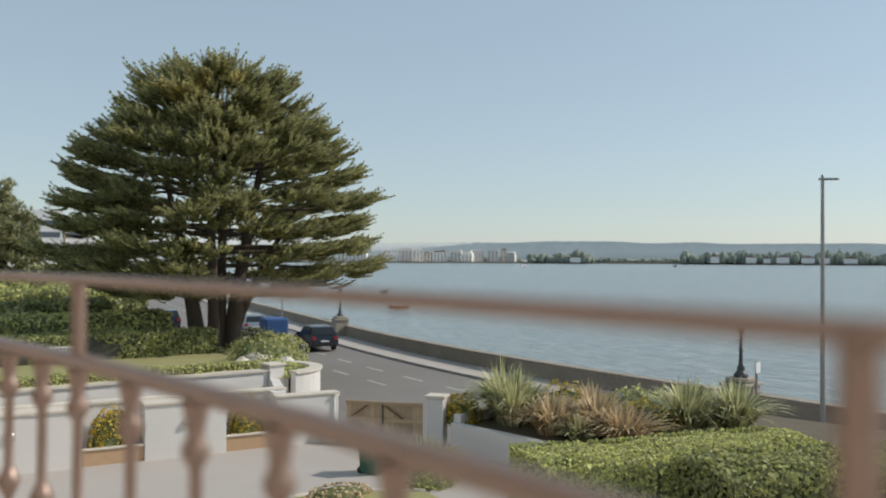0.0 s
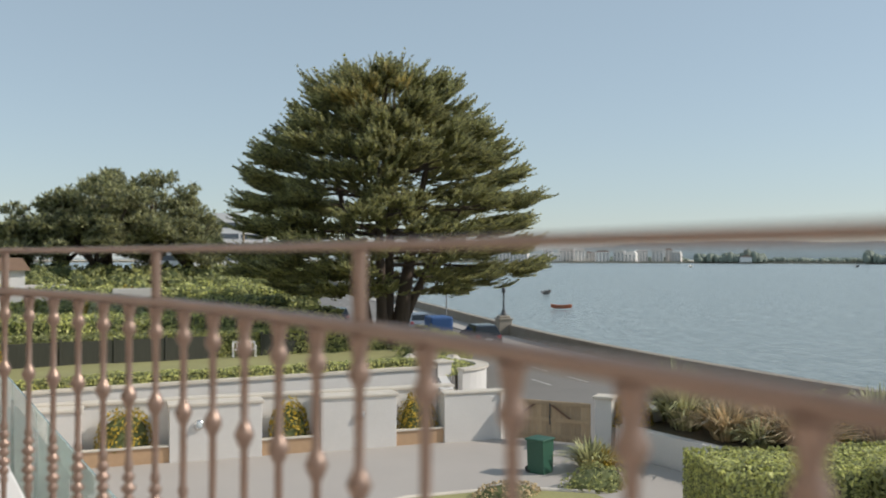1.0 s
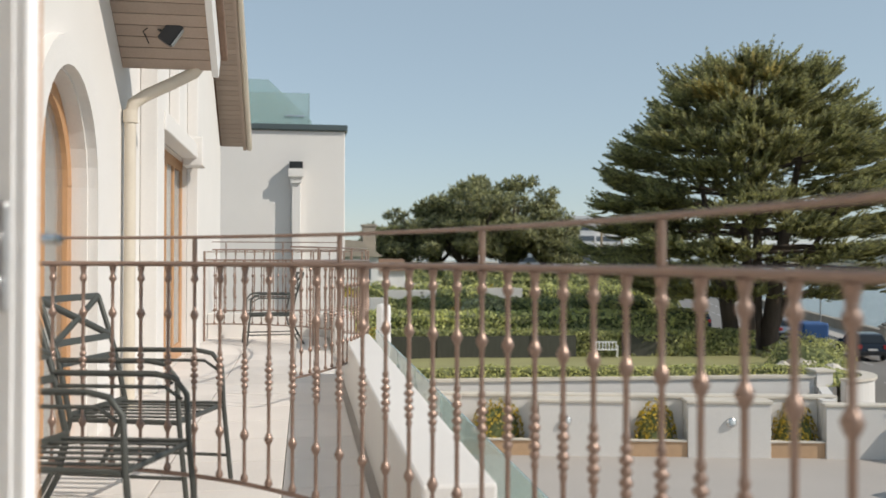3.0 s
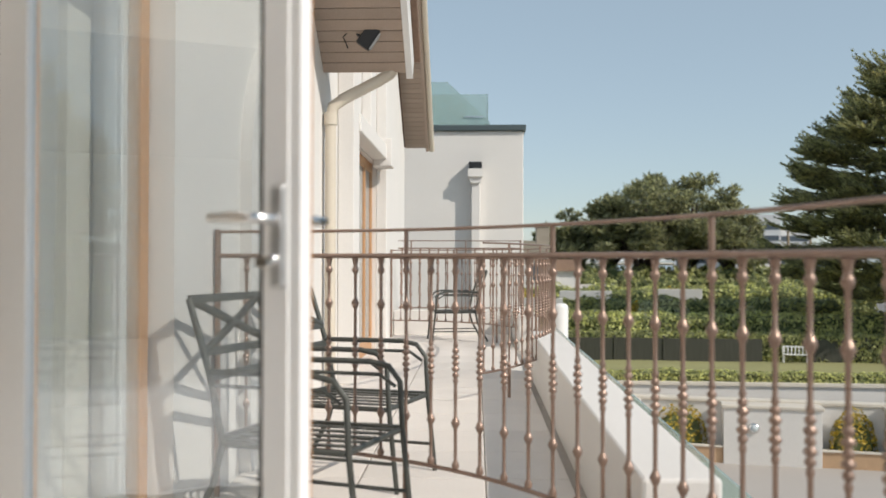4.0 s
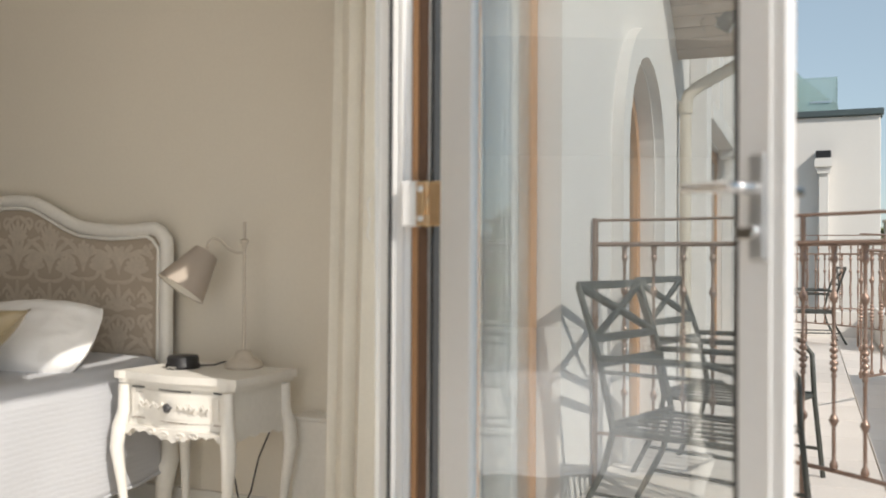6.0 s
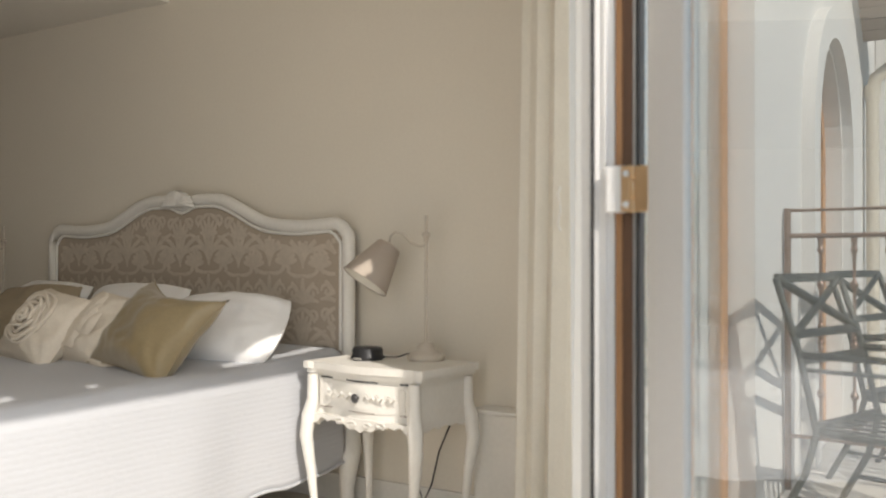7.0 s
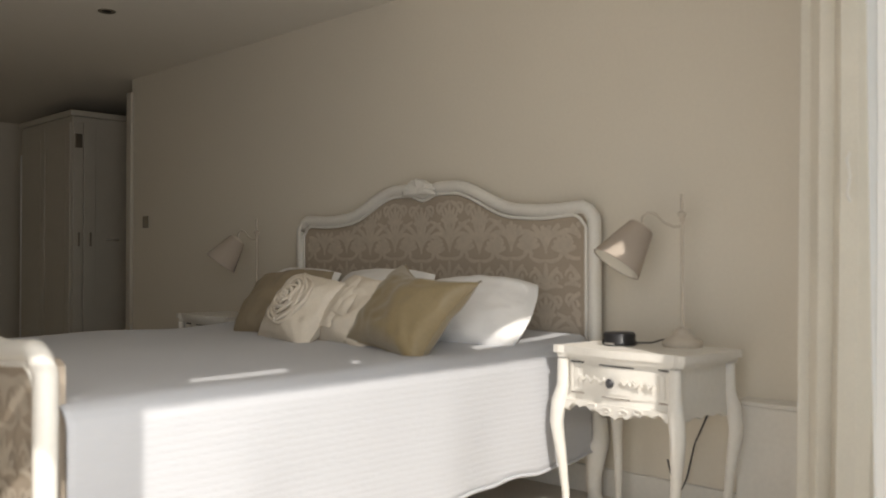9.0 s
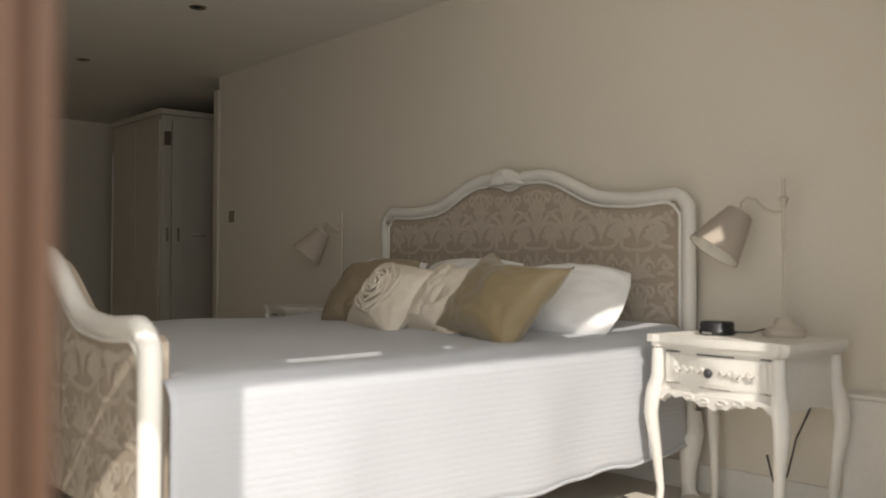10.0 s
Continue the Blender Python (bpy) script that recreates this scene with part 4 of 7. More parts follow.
def cypress():
    r = random.Random(4)
    th = empty("cypress_tree", "large dark green spreading cypress with several trunks", "tree", at=pose(22.55, 40.5, -3.3))
    prof = [(2.6, 5.6), (3.3, 7.3), (4.2, 7.9), (5.6, 7.9), (7.2, 7.45), (9.0, 6.7), (10.2, 5.7), (11.2, 4.8), (12.2, 3.9), (12.9, 2.9), (13.4, 1.4)]

    def radius(z, a):
        for (z0, r0), (z1, r1) in zip(prof, prof[1:]):
            if z0 <= z <= z1:
                b = r0 + (r1 - r0) * (z - z0) / (z1 - z0)
                return 0.94 * b * (1 + 0.09 * noise.noise((math.cos(a) * 2, math.sin(a) * 2, z * 0.5)) + 0.10 * noise.noise((math.cos(a) * 5, math.sin(a) * 5, z * 1.6)))
        return 0.6
    # stems
    for k, (dx, dy, tx, ty, h, r0) in enumerate(((-0.9, 0.2, -2.6, 0.5, 9, 0.42), (-0.2, -0.2, -0.8, -0.4, 12.5, 0.30), (0.35, 0.1, 0.8, 0.4, 13.5, 0.30), (0.9, -0.1, 2.6, -0.6, 11, 0.45), (1.0, 0.2, 4.4, -1.0, 7.5, 0.30))):
        pts = [(dx * (0.9 + 0.1 * u) + (tx - dx) * u ** 1.3, dy + (ty - dy) * u, h * u - 0.3 * (u == 0)) for u in (0, 0.08, 0.2, 0.35, 0.5, 0.7, 0.85, 1)]
        part("trunk", S().tube(pts, [r0 * 1.35] + [r0 * (1.05 - 0.9 * u) for u in (0.08, 0.2, 0.35, 0.5, 0.7, 0.85, 1)], 10), M_BARK, th)
    crown, gold = S(), S()
    n = 330
    for k in range(n):
        z = 2.9 + 10.4 * ((k + r.random()) / n) ** 0.92
        a = k * 2.39996 + r.gauss(0, 0.25)
        z = 0.55 * z + 0.45 * (2.9 + 1.05 * round((z - 2.9 + 0.3 * math.sin(3 * a)) / 1.05))      # tiers
        R = radius(z, a) * r.uniform(0.82, 1.06)
        d = Vector((math.cos(a), math.sin(a), 0))
        t = Vector((-d.y, d.x, 0))
        rise = -0.06 + 0.42 * max(0, (z - 5) / 8.3) ** 1.5      # low boughs lie flat, high ones climb
        start = 0.45 * (1 - z / 18)

        def bough(u):
            return d * R * u + Vector((0, 0, z + rise * R * (u - 0.6) - 0.05 * R * math.sin(3.1 * u) + 0.35 * max(0, u - 0.7) ** 1.2))
        if k % 4 == 0:
            part("limb", S().tube([tuple(bough(0.06) - Vector((0, 0, 0.06 * R))), tuple(bough(0.35)), tuple(bough(0.7)), tuple(bough(0.95))], [0.11, 0.075, 0.04, 0.012], 5), M_BARK, th)
        wide = 0.45 + 0.13 * R
        yellow = (Vector((1.5 * math.cos(a), math.sin(a), 0)) - Vector((-0.9, -0.9, 0))).length < 0.6 and 10.5 < z < 12.6
        for _ in range(int(12 + 5.2 * R)):
            u = 0.30 + 0.70 * r.random() ** 0.5
            sp = r.uniform(-1, 1) * wide * (1.28 - u) * 1.5
            c = bough(u) + t * sp + Vector((0, 0, r.gauss(0, 0.07) - 0.16 * abs(sp)))
            if abs(c.x - 0.3) < 2.3 and 2.6 < z < 8.4 and u < 0.8 and r.random() < 0.75:
                continue
            if noise.noise((c.x * 0.45, c.y * 0.45, c.z * 0.9)) < -0.12:
                continue
            way = d + t * (sp * 0.45 + r.gauss(0, 0.22)) + Vector((0, 0, 0.04 + 0.7 * rise + r.gauss(0, 0.08)))
            L = r.uniform(0.60, 1.0) * (1.2 if u > 0.85 else 1.0)
            target = gold if yellow and r.random() < 0.7 else crown
            spray(target, r, c, way, L, r.uniform(0.10, 0.32) if u > 0.6 else 0.05)
            for _ in range(1 + (u > 0.55)):
                way2 = way + t * r.gauss(0, 0.55) + Vector((0, 0, r.gauss(0.10, 0.12)))
                spray(target, r, c + t * r.gauss(0, 0.16) - d * r.uniform(0.0, 0.35) + Vector((0, 0, r.gauss(-0.02, 0.07))), way2, L * r.uniform(0.6, 0.95), r.uniform(0.0, 0.25))
        for _ in range(6):      # leaders that stand out of the outline
            spray(crown, r, bough(r.uniform(0.9, 0.98)) + t * r.gauss(0, 0.2), d + t * r.gauss(0, 0.3) + Vector((0, 0, 0.08 + rise)), r.uniform(0.7, 1.2), r.uniform(0.2, 0.5))
    for q in range(14):         # upright tips of the crown
        a = q * 2.4
        rr = 2.6 * (q / 26) ** 0.5
        c = Vector((rr * math.cos(a) - 0.2, rr * math.sin(a), 13.05 - 0.12 * rr * rr))
        for _ in range(7):
            spray(crown, r, c + Vector((r.gauss(0, 0.10), r.gauss(0, 0.10), r.uniform(-0.9, 0.1))), Vector((0.6 * math.cos(a) + r.gauss(0, 0.25), 0.6 * math.sin(a) + r.gauss(0, 0.25), 0.8)), r.uniform(0.8, 1.3), 0.2)
    part("crown", crown, M_CYPRESS, th, "layered dark green needle sprays", kind="stuff")
    part("yellow_bough", gold, M_CYPRESSGOLD, th, "yellowed needle sprays", kind="stuff")
    return th


def pine(at, h, w, seed, name="pine_tree", lean=0.0):
    r = random.Random(seed)
    th = empty(name, "tall umbrella pine with bare forked trunk", "tree", "pines behind the gardens", at=at)
    st = [(0, 0, -0.5), (0.3 * lean, 0, h * 0.2), (0.9 * lean, 0.2, h * 0.45), (1.6 * lean, 0.2, h * 0.8)]
    part("trunk", S().tube(st, [0.4, 0.32, 0.26, 0.12], 8), M_BARK, th)
    for k in range(5):
        a = r.uniform(0, 6.28)
        part("limb", S().tube([(0.8 * lean, 0.2, h * 0.42), (0.8 * lean + w * 0.2 * math.cos(a), w * 0.2 * math.sin(a), h * 0.58), (0.8 * lean + w * 0.38 * math.cos(a), w * 0.38 * math.sin(a), h * 0.78)], [0.2, 0.13, 0.05], 6), M_BARK, th)
    crown = S()
    pads = [(r.uniform(0, 6.28), r.random() ** 0.5, r.uniform(0, 1)) for _ in range(46)]
    for a, q, v in pads:
        top = math.sqrt(max(0.05, 1 - q * q))
        cx, cy, cz = q * w * 0.5 * math.cos(a), q * w * 0.5 * math.sin(a), h * (0.46 + (0.50 * top) * (0.25 + 0.75 * v))
        for _ in range(38):
            v3 = Vector((r.gauss(0, 1), r.gauss(0, 1), r.gauss(0, 0.6))).normalized() * r.uniform(0.5, 1)
            c = (cx + v3.x * w * 0.11, cy + v3.y * w * 0.11, cz + v3.z * w * 0.085)
            clump_mesh(crown, r, c, r.uniform(0.32, 0.58), 11, (v3.x * 0.6, v3.y * 0.6, 0.4), narrow=0.15)
    part("crown", crown, M_PINE, th, "dark green rounded needle crown", kind="stuff")
    return th


def leaf_skin(s, r, fn, n, size):
    """Small leaves strewn over a surface fn(u, v) -> (point, outward)."""
    for _ in range(n):
        p, nrm = fn(r.random(), r.random())
        nrm = Vector(nrm) + Vector((r.gauss(0, 0.55), r.gauss(0, 0.55), r.gauss(0, 0.55)))
        nrm.normalize()
        t = nrm.cross(Vector((r.gauss(0, 1), r.gauss(0, 1), r.gauss(0, 1)))).normalized()
        b = nrm.cross(t)
        q, k = Vector(p) + nrm * r.uniform(-0.6, 0.6) * size, size * r.uniform(0.6, 1.3)
        s.add([q - t * k, q - b * k * 0.55, q + t * k, q + b * k * 0.55], [(0, 1, 2, 3)])


def hedge(line, half, z0, z1, leaves, size, mat, label, seed, name="hedge", wob=0.12, cat="hedge"):
    """A clipped hedge along a line of (x, y), leafy over a dark core."""
    r = random.Random(seed)
    th = empty(name, label, cat)
    seg = [Vector((*p, 0)) for p in line]
    lens = [(b - a).length for a, b in zip(seg, seg[1:])]
    total = sum(lens)

    def centre(u):
        d = u * total
        for a, b, l in zip(seg, seg[1:], lens):
            if d <= l or b is seg[-1]:
                t = (b - a).normalized()
                return a + t * min(d, l), t
            d -= l
    H = z1 - z0

    def skin(u, v):
        c, t = centre(u)
        side = Vector((t.y, -t.x, 0))
        k = v * (2 * H + 2 * half)
        bump = wob * noise.noise((c.x * 0.9, c.y * 0.9, v * 5 + seed))
        if k < H:
            p, nn = c + side * (half + bump) + Vector((0, 0, z0 + k)), side
        elif k < H + 2 * half:
            w = half - (k - H)
            p, nn = c + side * w + Vector((0, 0, z1 + bump - 0.18 * H * abs(w / half) ** 4)), Vector((0, 0, 1))
        else:
            p, nn = c - side * (half + bump) + Vector((0, 0, z1 - (k - H - 2 * half))), -side
        return p, nn
    # closed dark sheet under the leaves stands in for the hedge's shaded inside
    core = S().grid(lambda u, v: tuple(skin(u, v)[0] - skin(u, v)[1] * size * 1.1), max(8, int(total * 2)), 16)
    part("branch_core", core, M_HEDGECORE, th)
    s = S()
    leaf_skin(s, r, skin, leaves, size)
    for u in (0.0, 1.0):
        c, t = centre(u)
        side = Vector((t.y, -t.x, 0))
        end = t if u else -t
        leaf_skin(s, r, lambda p, q: (c + side * half * (2 * p - 1) + Vector((0, 0, z0 + H * q)) + end * 0.02, end), int(leaves * half * H / (total * (H + half))), size)
    part("leaves", s, mat, th, kind="stuff")
    return th


# dark green that paints the shade inside hedges and bushes
M_HEDGECORE = material("hedge_inner_shade", (0.12, 0.14, 0.055), 0.95, vary=0.3, scale=3, fine=20)


def bush(c, rx, ry, rz, leaves, size, mat, label, seed, name="bush"):
    r = random.Random(seed)
    th = empty(name, label, "shrub", at=pose(*c))

    def skin(u, v):
        a, e = 2 * math.pi * u, math.asin(max(-0.3, min(1, 1.25 * v - 0.25)))
        k = 1 + 0.22 * noise.noise((math.cos(a) * 1.6 + seed, math.sin(a) * 1.6, e * 2))
        n = Vector((math.cos(a) * math.cos(e), math.sin(a) * math.cos(e), math.sin(e)))
        return Vector((n.x * rx * k, n.y * ry * k, max(0, n.z) * rz * k)), n
    # dark inner sheet in place of the bush's inner shade
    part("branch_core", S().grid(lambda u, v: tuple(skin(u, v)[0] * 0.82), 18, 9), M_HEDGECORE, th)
    s = S()
    leaf_skin(s, r, skin, leaves, size)
    part("leaves", s, mat, th, kind="stuff")
    return th


def flax(c, h, spread, n, mat, label, seed, name="flax_plant"):
    """A clump of arching sword leaves."""
    r = random.Random(seed)
    s = S()
    h, spread = 0.92 * h, 1.3 * spread
    for _ in range(int(n * 2.3)):
        a, t = r.uniform(0, 6.28), r.random() ** 0.7
        L = h * r.uniform(0.7, 1.15)
        d = Vector((math.cos(a), math.sin(a), 0))
        side = Vector((-d.y, d.x, 0))
        w = 0.030 * r.uniform(0.7, 1.3)
        b = d * r.uniform(0, 0.25) * spread
        pts = []
        for k in range(6):
            u = k / 5
            pts.append(b + d * spread * t * u ** 1.5 + Vector((0, 0, L * (u - 0.55 * t * u ** 3))))
        v = [p + side * w * ww * sg for p, ww in zip(pts, (0.5, 1, 1, 0.85, 0.55, 0.05)) for sg in (-1, 1)]
        s.add(v, [(2 * k, 2 * k + 1, 2 * k + 3, 2 * k + 2) for k in range(5)])
    return solid(name, s, mat, label, "plant", at=pose(*c))


cypress()
for k, (x, y, h, w) in enumerate(((12.5, 80, 11.5, 9), (16.5, 79, 13.6, 11), (20.5, 80, 13.0, 10), (23.6, 82, 11.2, 6), (8.5, 84, 9.0, 5), (18, 86, 14.0, 10), (14.6, 77, 11.0, 7), (22.4, 78, 10.4, 6))):
    pine(pose(x, y, -4.4, 0, 0, 40 * k), h, w, 30 + k, lean=(0.9, -0.4, 0.6, -0.8, 0.1, 0.3, -1.2, 0.7)[k])

# ---- front garden: white walls, lawn, hedges, gate and drive ----
solid("driveway", S().prism([(-8, -30), (17.9, -30), (18.4, 19.6), (17.0, 21.9), (5.0, 24.6), (-8, 25)], ROAD - 0.3, DRIVE), M_DRIVE, "pale resin-bound driveway", "driveway", kind="structure")
solid("drive_apron", S().prism([(17.05, 21.9), (18.45, 19.5), (21.5, 20.0), (27.0, 30.0), (22.0, 31.5)], ROAD - 0.2, DRIVE - 0.25), M_ASPHALT, "asphalt apron outside the gate", "road", kind="structure")
solid("front_lawn", S().prism([(4, 8), (14.6, 12.9), (15.0, 15.6), (13.6, 16.9), (11.2, 17.4), (8.0, 16.8), (4, 15)], DRIVE - 0.1, DRIVE + 0.05), M_LAWN, "clipped front lawn beside the driveway", "lawn", kind="structure")
solid("lawn_edging", S().tube([(4, 15.05, DRIVE + 0.02), (8.0, 16.9, DRIVE + 0.02), (11.2, 17.52, DRIVE + 0.02), (13.7, 17.0, DRIVE + 0.02), (15.1, 15.7, DRIVE + 0.02)], 0.07, 8), M_COPING, "pale stone edging round the lawn", "edging", kind="structure")

WM = Matrix.Translation((5.2, 24.35, 0)) @ Matrix.Rotation(math.radians(-11.2), 4, "Z")
gw = empty("garden_wall", "white rendered garden wall with planted niches", "wall", kind="structure")
part("back_wall", S().box(-6, 10.6, 0.55, 0.85, DRIVE - 0.3, -2.82), M_RENDER2, gw, at=WM)
part("coping", S().box(-6, 10.65, 0.50, 0.90, -2.818, -2.72, c=0.02), M_COPING, gw, at=WM)
for x0, x1 in ((-6, 0.3), (2.45, 4.85), (6.45, 8.65)):
    part("panel", S().box(x0, x1, -0.12, 0.548, DRIVE - 0.3, -2.86, c=0.01), M_RENDER2, gw, at=WM)
    part("panel_coping", S().box(x0 - 0.05, x1 + 0.05, -0.17, 0.498, -2.858, -2.77, c=0.02), M_COPING, gw, at=WM)
for x0, x1 in ((0.3, 2.45), (4.85, 6.45), (8.65, 10.1)):
    part("planter_kerb", S().box(x0 + 0.004, x1 - 0.004, -0.06, 0.04, DRIVE - 0.2, DRIVE + 0.40, c=0.01), M_TERRA, gw, at=WM)
    part("kerb_cap", S().box(x0 + 0.004, x1 - 0.004, -0.10, 0.07, DRIVE + 0.401, DRIVE + 0.45, c=0.01), M_COPING, gw, at=WM)
    part("soil", S().box(x0 + 0.004, x1 - 0.004, 0.04, 0.546, DRIVE - 0.2, DRIVE + 0.36), M_EARTH, gw, at=WM)
part("end_panel", S().box(10.1, 12.0, -0.14, 0.16, DRIVE - 0.3, -2.92, pose(0, 0, 0, 0, 0, 0), c=0.01), M_RENDER2, gw, at=WM)
part("end_coping", S().box(10.05, 12.05, -0.18, 0.20, -2.918, -2.84, c=0.02), M_COPING, gw, at=WM)
part("pier", S().box(10.1, 10.5, 0.165, 0.548, DRIVE - 0.3, -2.78, c=0.01), M_RENDER2, gw, at=WM)
for k, (x, w) in enumerate(((1.35, 0.75), (5.65, 0.6), (9.4, 0.6))):
    p = WM @ Vector((x, 0.30, DRIVE + 0.36))
    bush(tuple(p), w, 0.3, 1.05, 900, 0.055, M_SHRUB, "yellow-green shrub in a wall niche", 60 + k)
lamp_round = empty("wall_light", "round chrome bulkhead light on the white wall", "lamp", at=WM @ pose(7.6, -0.125, -3.35, 90, 0, 0))
part("rim", S().lathe([(0.13, 0), (0.14, 0.02), (0.13, 0.05), (0.10, 0.07)], 20), M_CHROME, lamp_round)
part("dome", S().lathe([(0.098, 0.06), (0.08, 0.095), (0.04, 0.115), (0.005, 0.12)], 20), M_LENS, lamp_round)
copy_thing(lamp_round, WM @ pose(3.2, -0.125, -3.35, 90, 0, 0))
copy_thing(lamp_round, WM @ pose(-1.5, -0.125, -3.35, 90, 0, 0))

# upper wall with the lawn behind it
uw = empty("terrace_wall", "white rendered retaining wall with stone coping", "wall", kind="structure")
part("wall", S().prism([(-8, 26.2), (7, 25.55), (16.4, 25.0), (16.4, 25.3), (7, 25.85), (-8, 26.5)], DRIVE, -2.52), M_RENDER2, uw)
part("coping", S().prism([(-8, 26.13), (7, 25.48), (16.4, 24.93), (16.4, 25.37), (7, 25.92), (-8, 26.57)], -2.518, -2.44), M_COPING, uw)
part("pier", S().box(16.42, 16.95, 24.9, 25.45, DRIVE, -2.36, c=0.01), M_RENDER2, uw)
part("pier_cap", S().box(16.36, 17.01, 24.84, 25.51, -2.358, -2.28, c=0.02), M_COPING, uw)
curve = [(17.0 + 0.1 + 1.75 * math.sin(a), 26.2 - 1.75 * math.cos(a)) for a in [math.radians(10 * k) for k in range(0, 13)]]
curve_in = [(17.1 + 1.45 * math.sin(a), 26.2 - 1.45 * math.cos(a)) for a in [math.radians(10 * k) for k in range(0, 13)]]
part("round_wall", S().prism(curve + list(reversed(curve_in)), ROAD, -2.60), M_RENDER2, uw)
part("round_coping", S().prism([(17.1 + (x - 17.1) * 1.04, 26.2 + (y - 26.2) * 1.04) for x, y in curve] + [(17.1 + (x - 17.1) * 0.96, 26.2 + (y - 26.2) * 0.96) for x, y in reversed(curve_in)], -2.598, -2.52), M_COPING, uw)
part("link_wall", S().prism([(15.35, 22.75), (15.65, 22.7), (16.75, 24.88), (16.45, 24.9)], DRIVE, -2.78), M_RENDER2, uw)
lawn = S().grid(lambda u, v: (-12 + u * (29.9 + 9 * min(v, 0.3) - 6 * max(0, v - 0.55)), 25.9 + 16 * v, -2.78 - 0.45 * v + 0.05 * noise.noise((u * 9, v * 6, 0))), 30, 20)
solid("lawn", lawn, M_LAWN, "mown back lawn, dry in places", "lawn", kind="structure")
hedge([(-6, 26.35), (7, 25.95), (16.2, 25.5)], 0.25, -2.7, -2.20, 12480, 0.05, M_HEDGE, "low clipped hedge on the white wall", 71)
bush((17.1, 26.2, -2.75), 1.25, 1.25, 0.42, 1500, 0.06, M_HEDGE, "low rounded hedge in the curved planter", 72, "planter_shrub")
bush((20.0, 31.5, -3.3), 1.5, 1.3, 1.2, 1300, 0.07, M_HEDGEDARK, "dark shrub beside the lawn", 73)
bush((21.6, 34.5, -3.6), 1.8, 1.6, 1.5, 1400, 0.08, M_HEDGEDARK, "dark shrub under the cypress", 74)
bush((23.5, 36.5, -3.8), 1.6, 1.6, 1.4, 1200, 0.08, M_HEDGE, "green shrub near the road", 75)
rocks = random.Random(5)
for k in range(9):
    rk = S()
    s0 = rocks.uniform(0.2, 0.42)
    rk.grid(lambda u, v: tuple(Vector((math.cos(6.283 * u) * math.sin(3.1416 * v), math.sin(6.283 * u) * math.sin(3.1416 * v), 0.7 * math.cos(3.1416 * v))) * s0 * (1 + 0.3 * noise.noise((u * 4 + k, v * 5, k)))), 9, 6, False)
    solid("rock", rk, M_COPING, "pale garden rock on the lawn edge", "rock", "rockery stones", at=pose(18.9 + rocks.uniform(-1, 1.0), 30.2 + rocks.uniform(-1.2, 1.0), -2.88))
# pale slabs and shrubs at the lawn's far corner
for k in range(5):
    solid("step_slab", S().box(-0.75, 0.75, -0.22, 0.22, -0.06, 0.06, c=0.02), M_COPING, "pale stone garden step", "step", "garden steps", at=pose(4.6 + 0.22 * k, 26.9 + 0.45 * k, -2.72 - 0.0 * k, 0, 0, -25))
for k, (x, y, rx, rz) in enumerate(((2.6, 28.5, 1.3, 1.3), (3.6, 26.9, 0.7, 0.6), (6.4, 27.2, 0.7, 0.45), (1.2, 31.5, 1.6, 1.7), (3.2, 33.8, 1.4, 1.3), (7.2, 26.6, 0.5, 0.4))):
    bush((x, y, -2.85), rx, rx, rz, int(700 + 500 * rx), 0.06, (M_HEDGE, M_SHRUB, M_FLAXRED)[k % 3], "garden shrub in the border", 80 + k)

# hedge rows that rise behind the lawn
hedge([(4.5, 37.6), (12, 37.2), (20.2, 36.2)], 0.6, -3.1, -2.0, 12480, 0.09, M_HEDGEDARK, "tall dark hedge behind the lawn", 90, wob=0.2)
hedge([(-3, 40.6), (10, 40.2), (19.5, 39.6)], 0.9, -3.1, -1.42, 12480, 0.10, M_HEDGE, "clipped green hedge behind the dark one", 91, wob=0.3)
hedge([(-4, 36.0), (4.2, 35.4)], 0.7, -3.1, -1.6, 6240, 0.09, M_HEDGE, "clipped green hedge beside the lawn", 92, wob=0.3)
hedge([(-6, 47.5), (8, 48.4), (20, 48.0)], 1.2, -3.2, -1.2, 10080, 0.12, M_HEDGEDARK, "broad garden hedge in the next plot", 93, wob=0.45)
hedge([(-6, 57.5), (8, 58.5), (24, 57.0)], 1.4, -3.4, -0.85, 10080, 0.14, M_HEDGE, "broad garden hedge further off", 94, wob=0.6)
hedge([(-4, 68), (12, 69), (30, 67.0)], 1.6, -3.6, -0.5, 9600, 0.16, M_HEDGEDARK, "dark hedge before the pines", 95, wob=0.8)
hedge([(-6, 78), (12, 77.0), (34, 78.0)], 2.0, -3.8, 0.35, 8640, 0.2, M_HEDGEDARK, "dark scrub under the pines", 96, wob=1.0, name="scrub")
for x, y, w in ((4.2, 44.5, 2.4), (7.5, 52.5, 3.0), (1.5, 43.6, 1.6), (13.5, 55.0, 2.6), (9.0, 62.5, 3.4)):
    solid("low_garden_wall", S().box(-w / 2, w / 2, -0.1, 0.1, 0, 1.95 + 0.010 * y, c=0.02), M_RENDER2, "low pale garden wall between the hedges", "wall", "low garden walls", at=pose(x, y, -3.3, 0, 0, -8))
gardens = random.Random(12)
for k in range(34):
    y = gardens.uniform(41.5, 72)
    x = gardens.uniform(-2, 0.36 * y + 2)
    rr = gardens.uniform(0.8, 1.9)
    bush((x, y, -3.2), rr, rr, gardens.uniform(1.0, 2.3) * (0.85 + y / 300), int(900 + 600 * rr), 0.12, (M_HEDGE, M_HEDGEDARK, M_SHRUB, M_HEDGEDARK, M_FLAX)[k % 5], ("green", "dark green", "yellow-green", "dark", "pale green")[k % 5] + " garden shrub among the hedges", 100 + k)
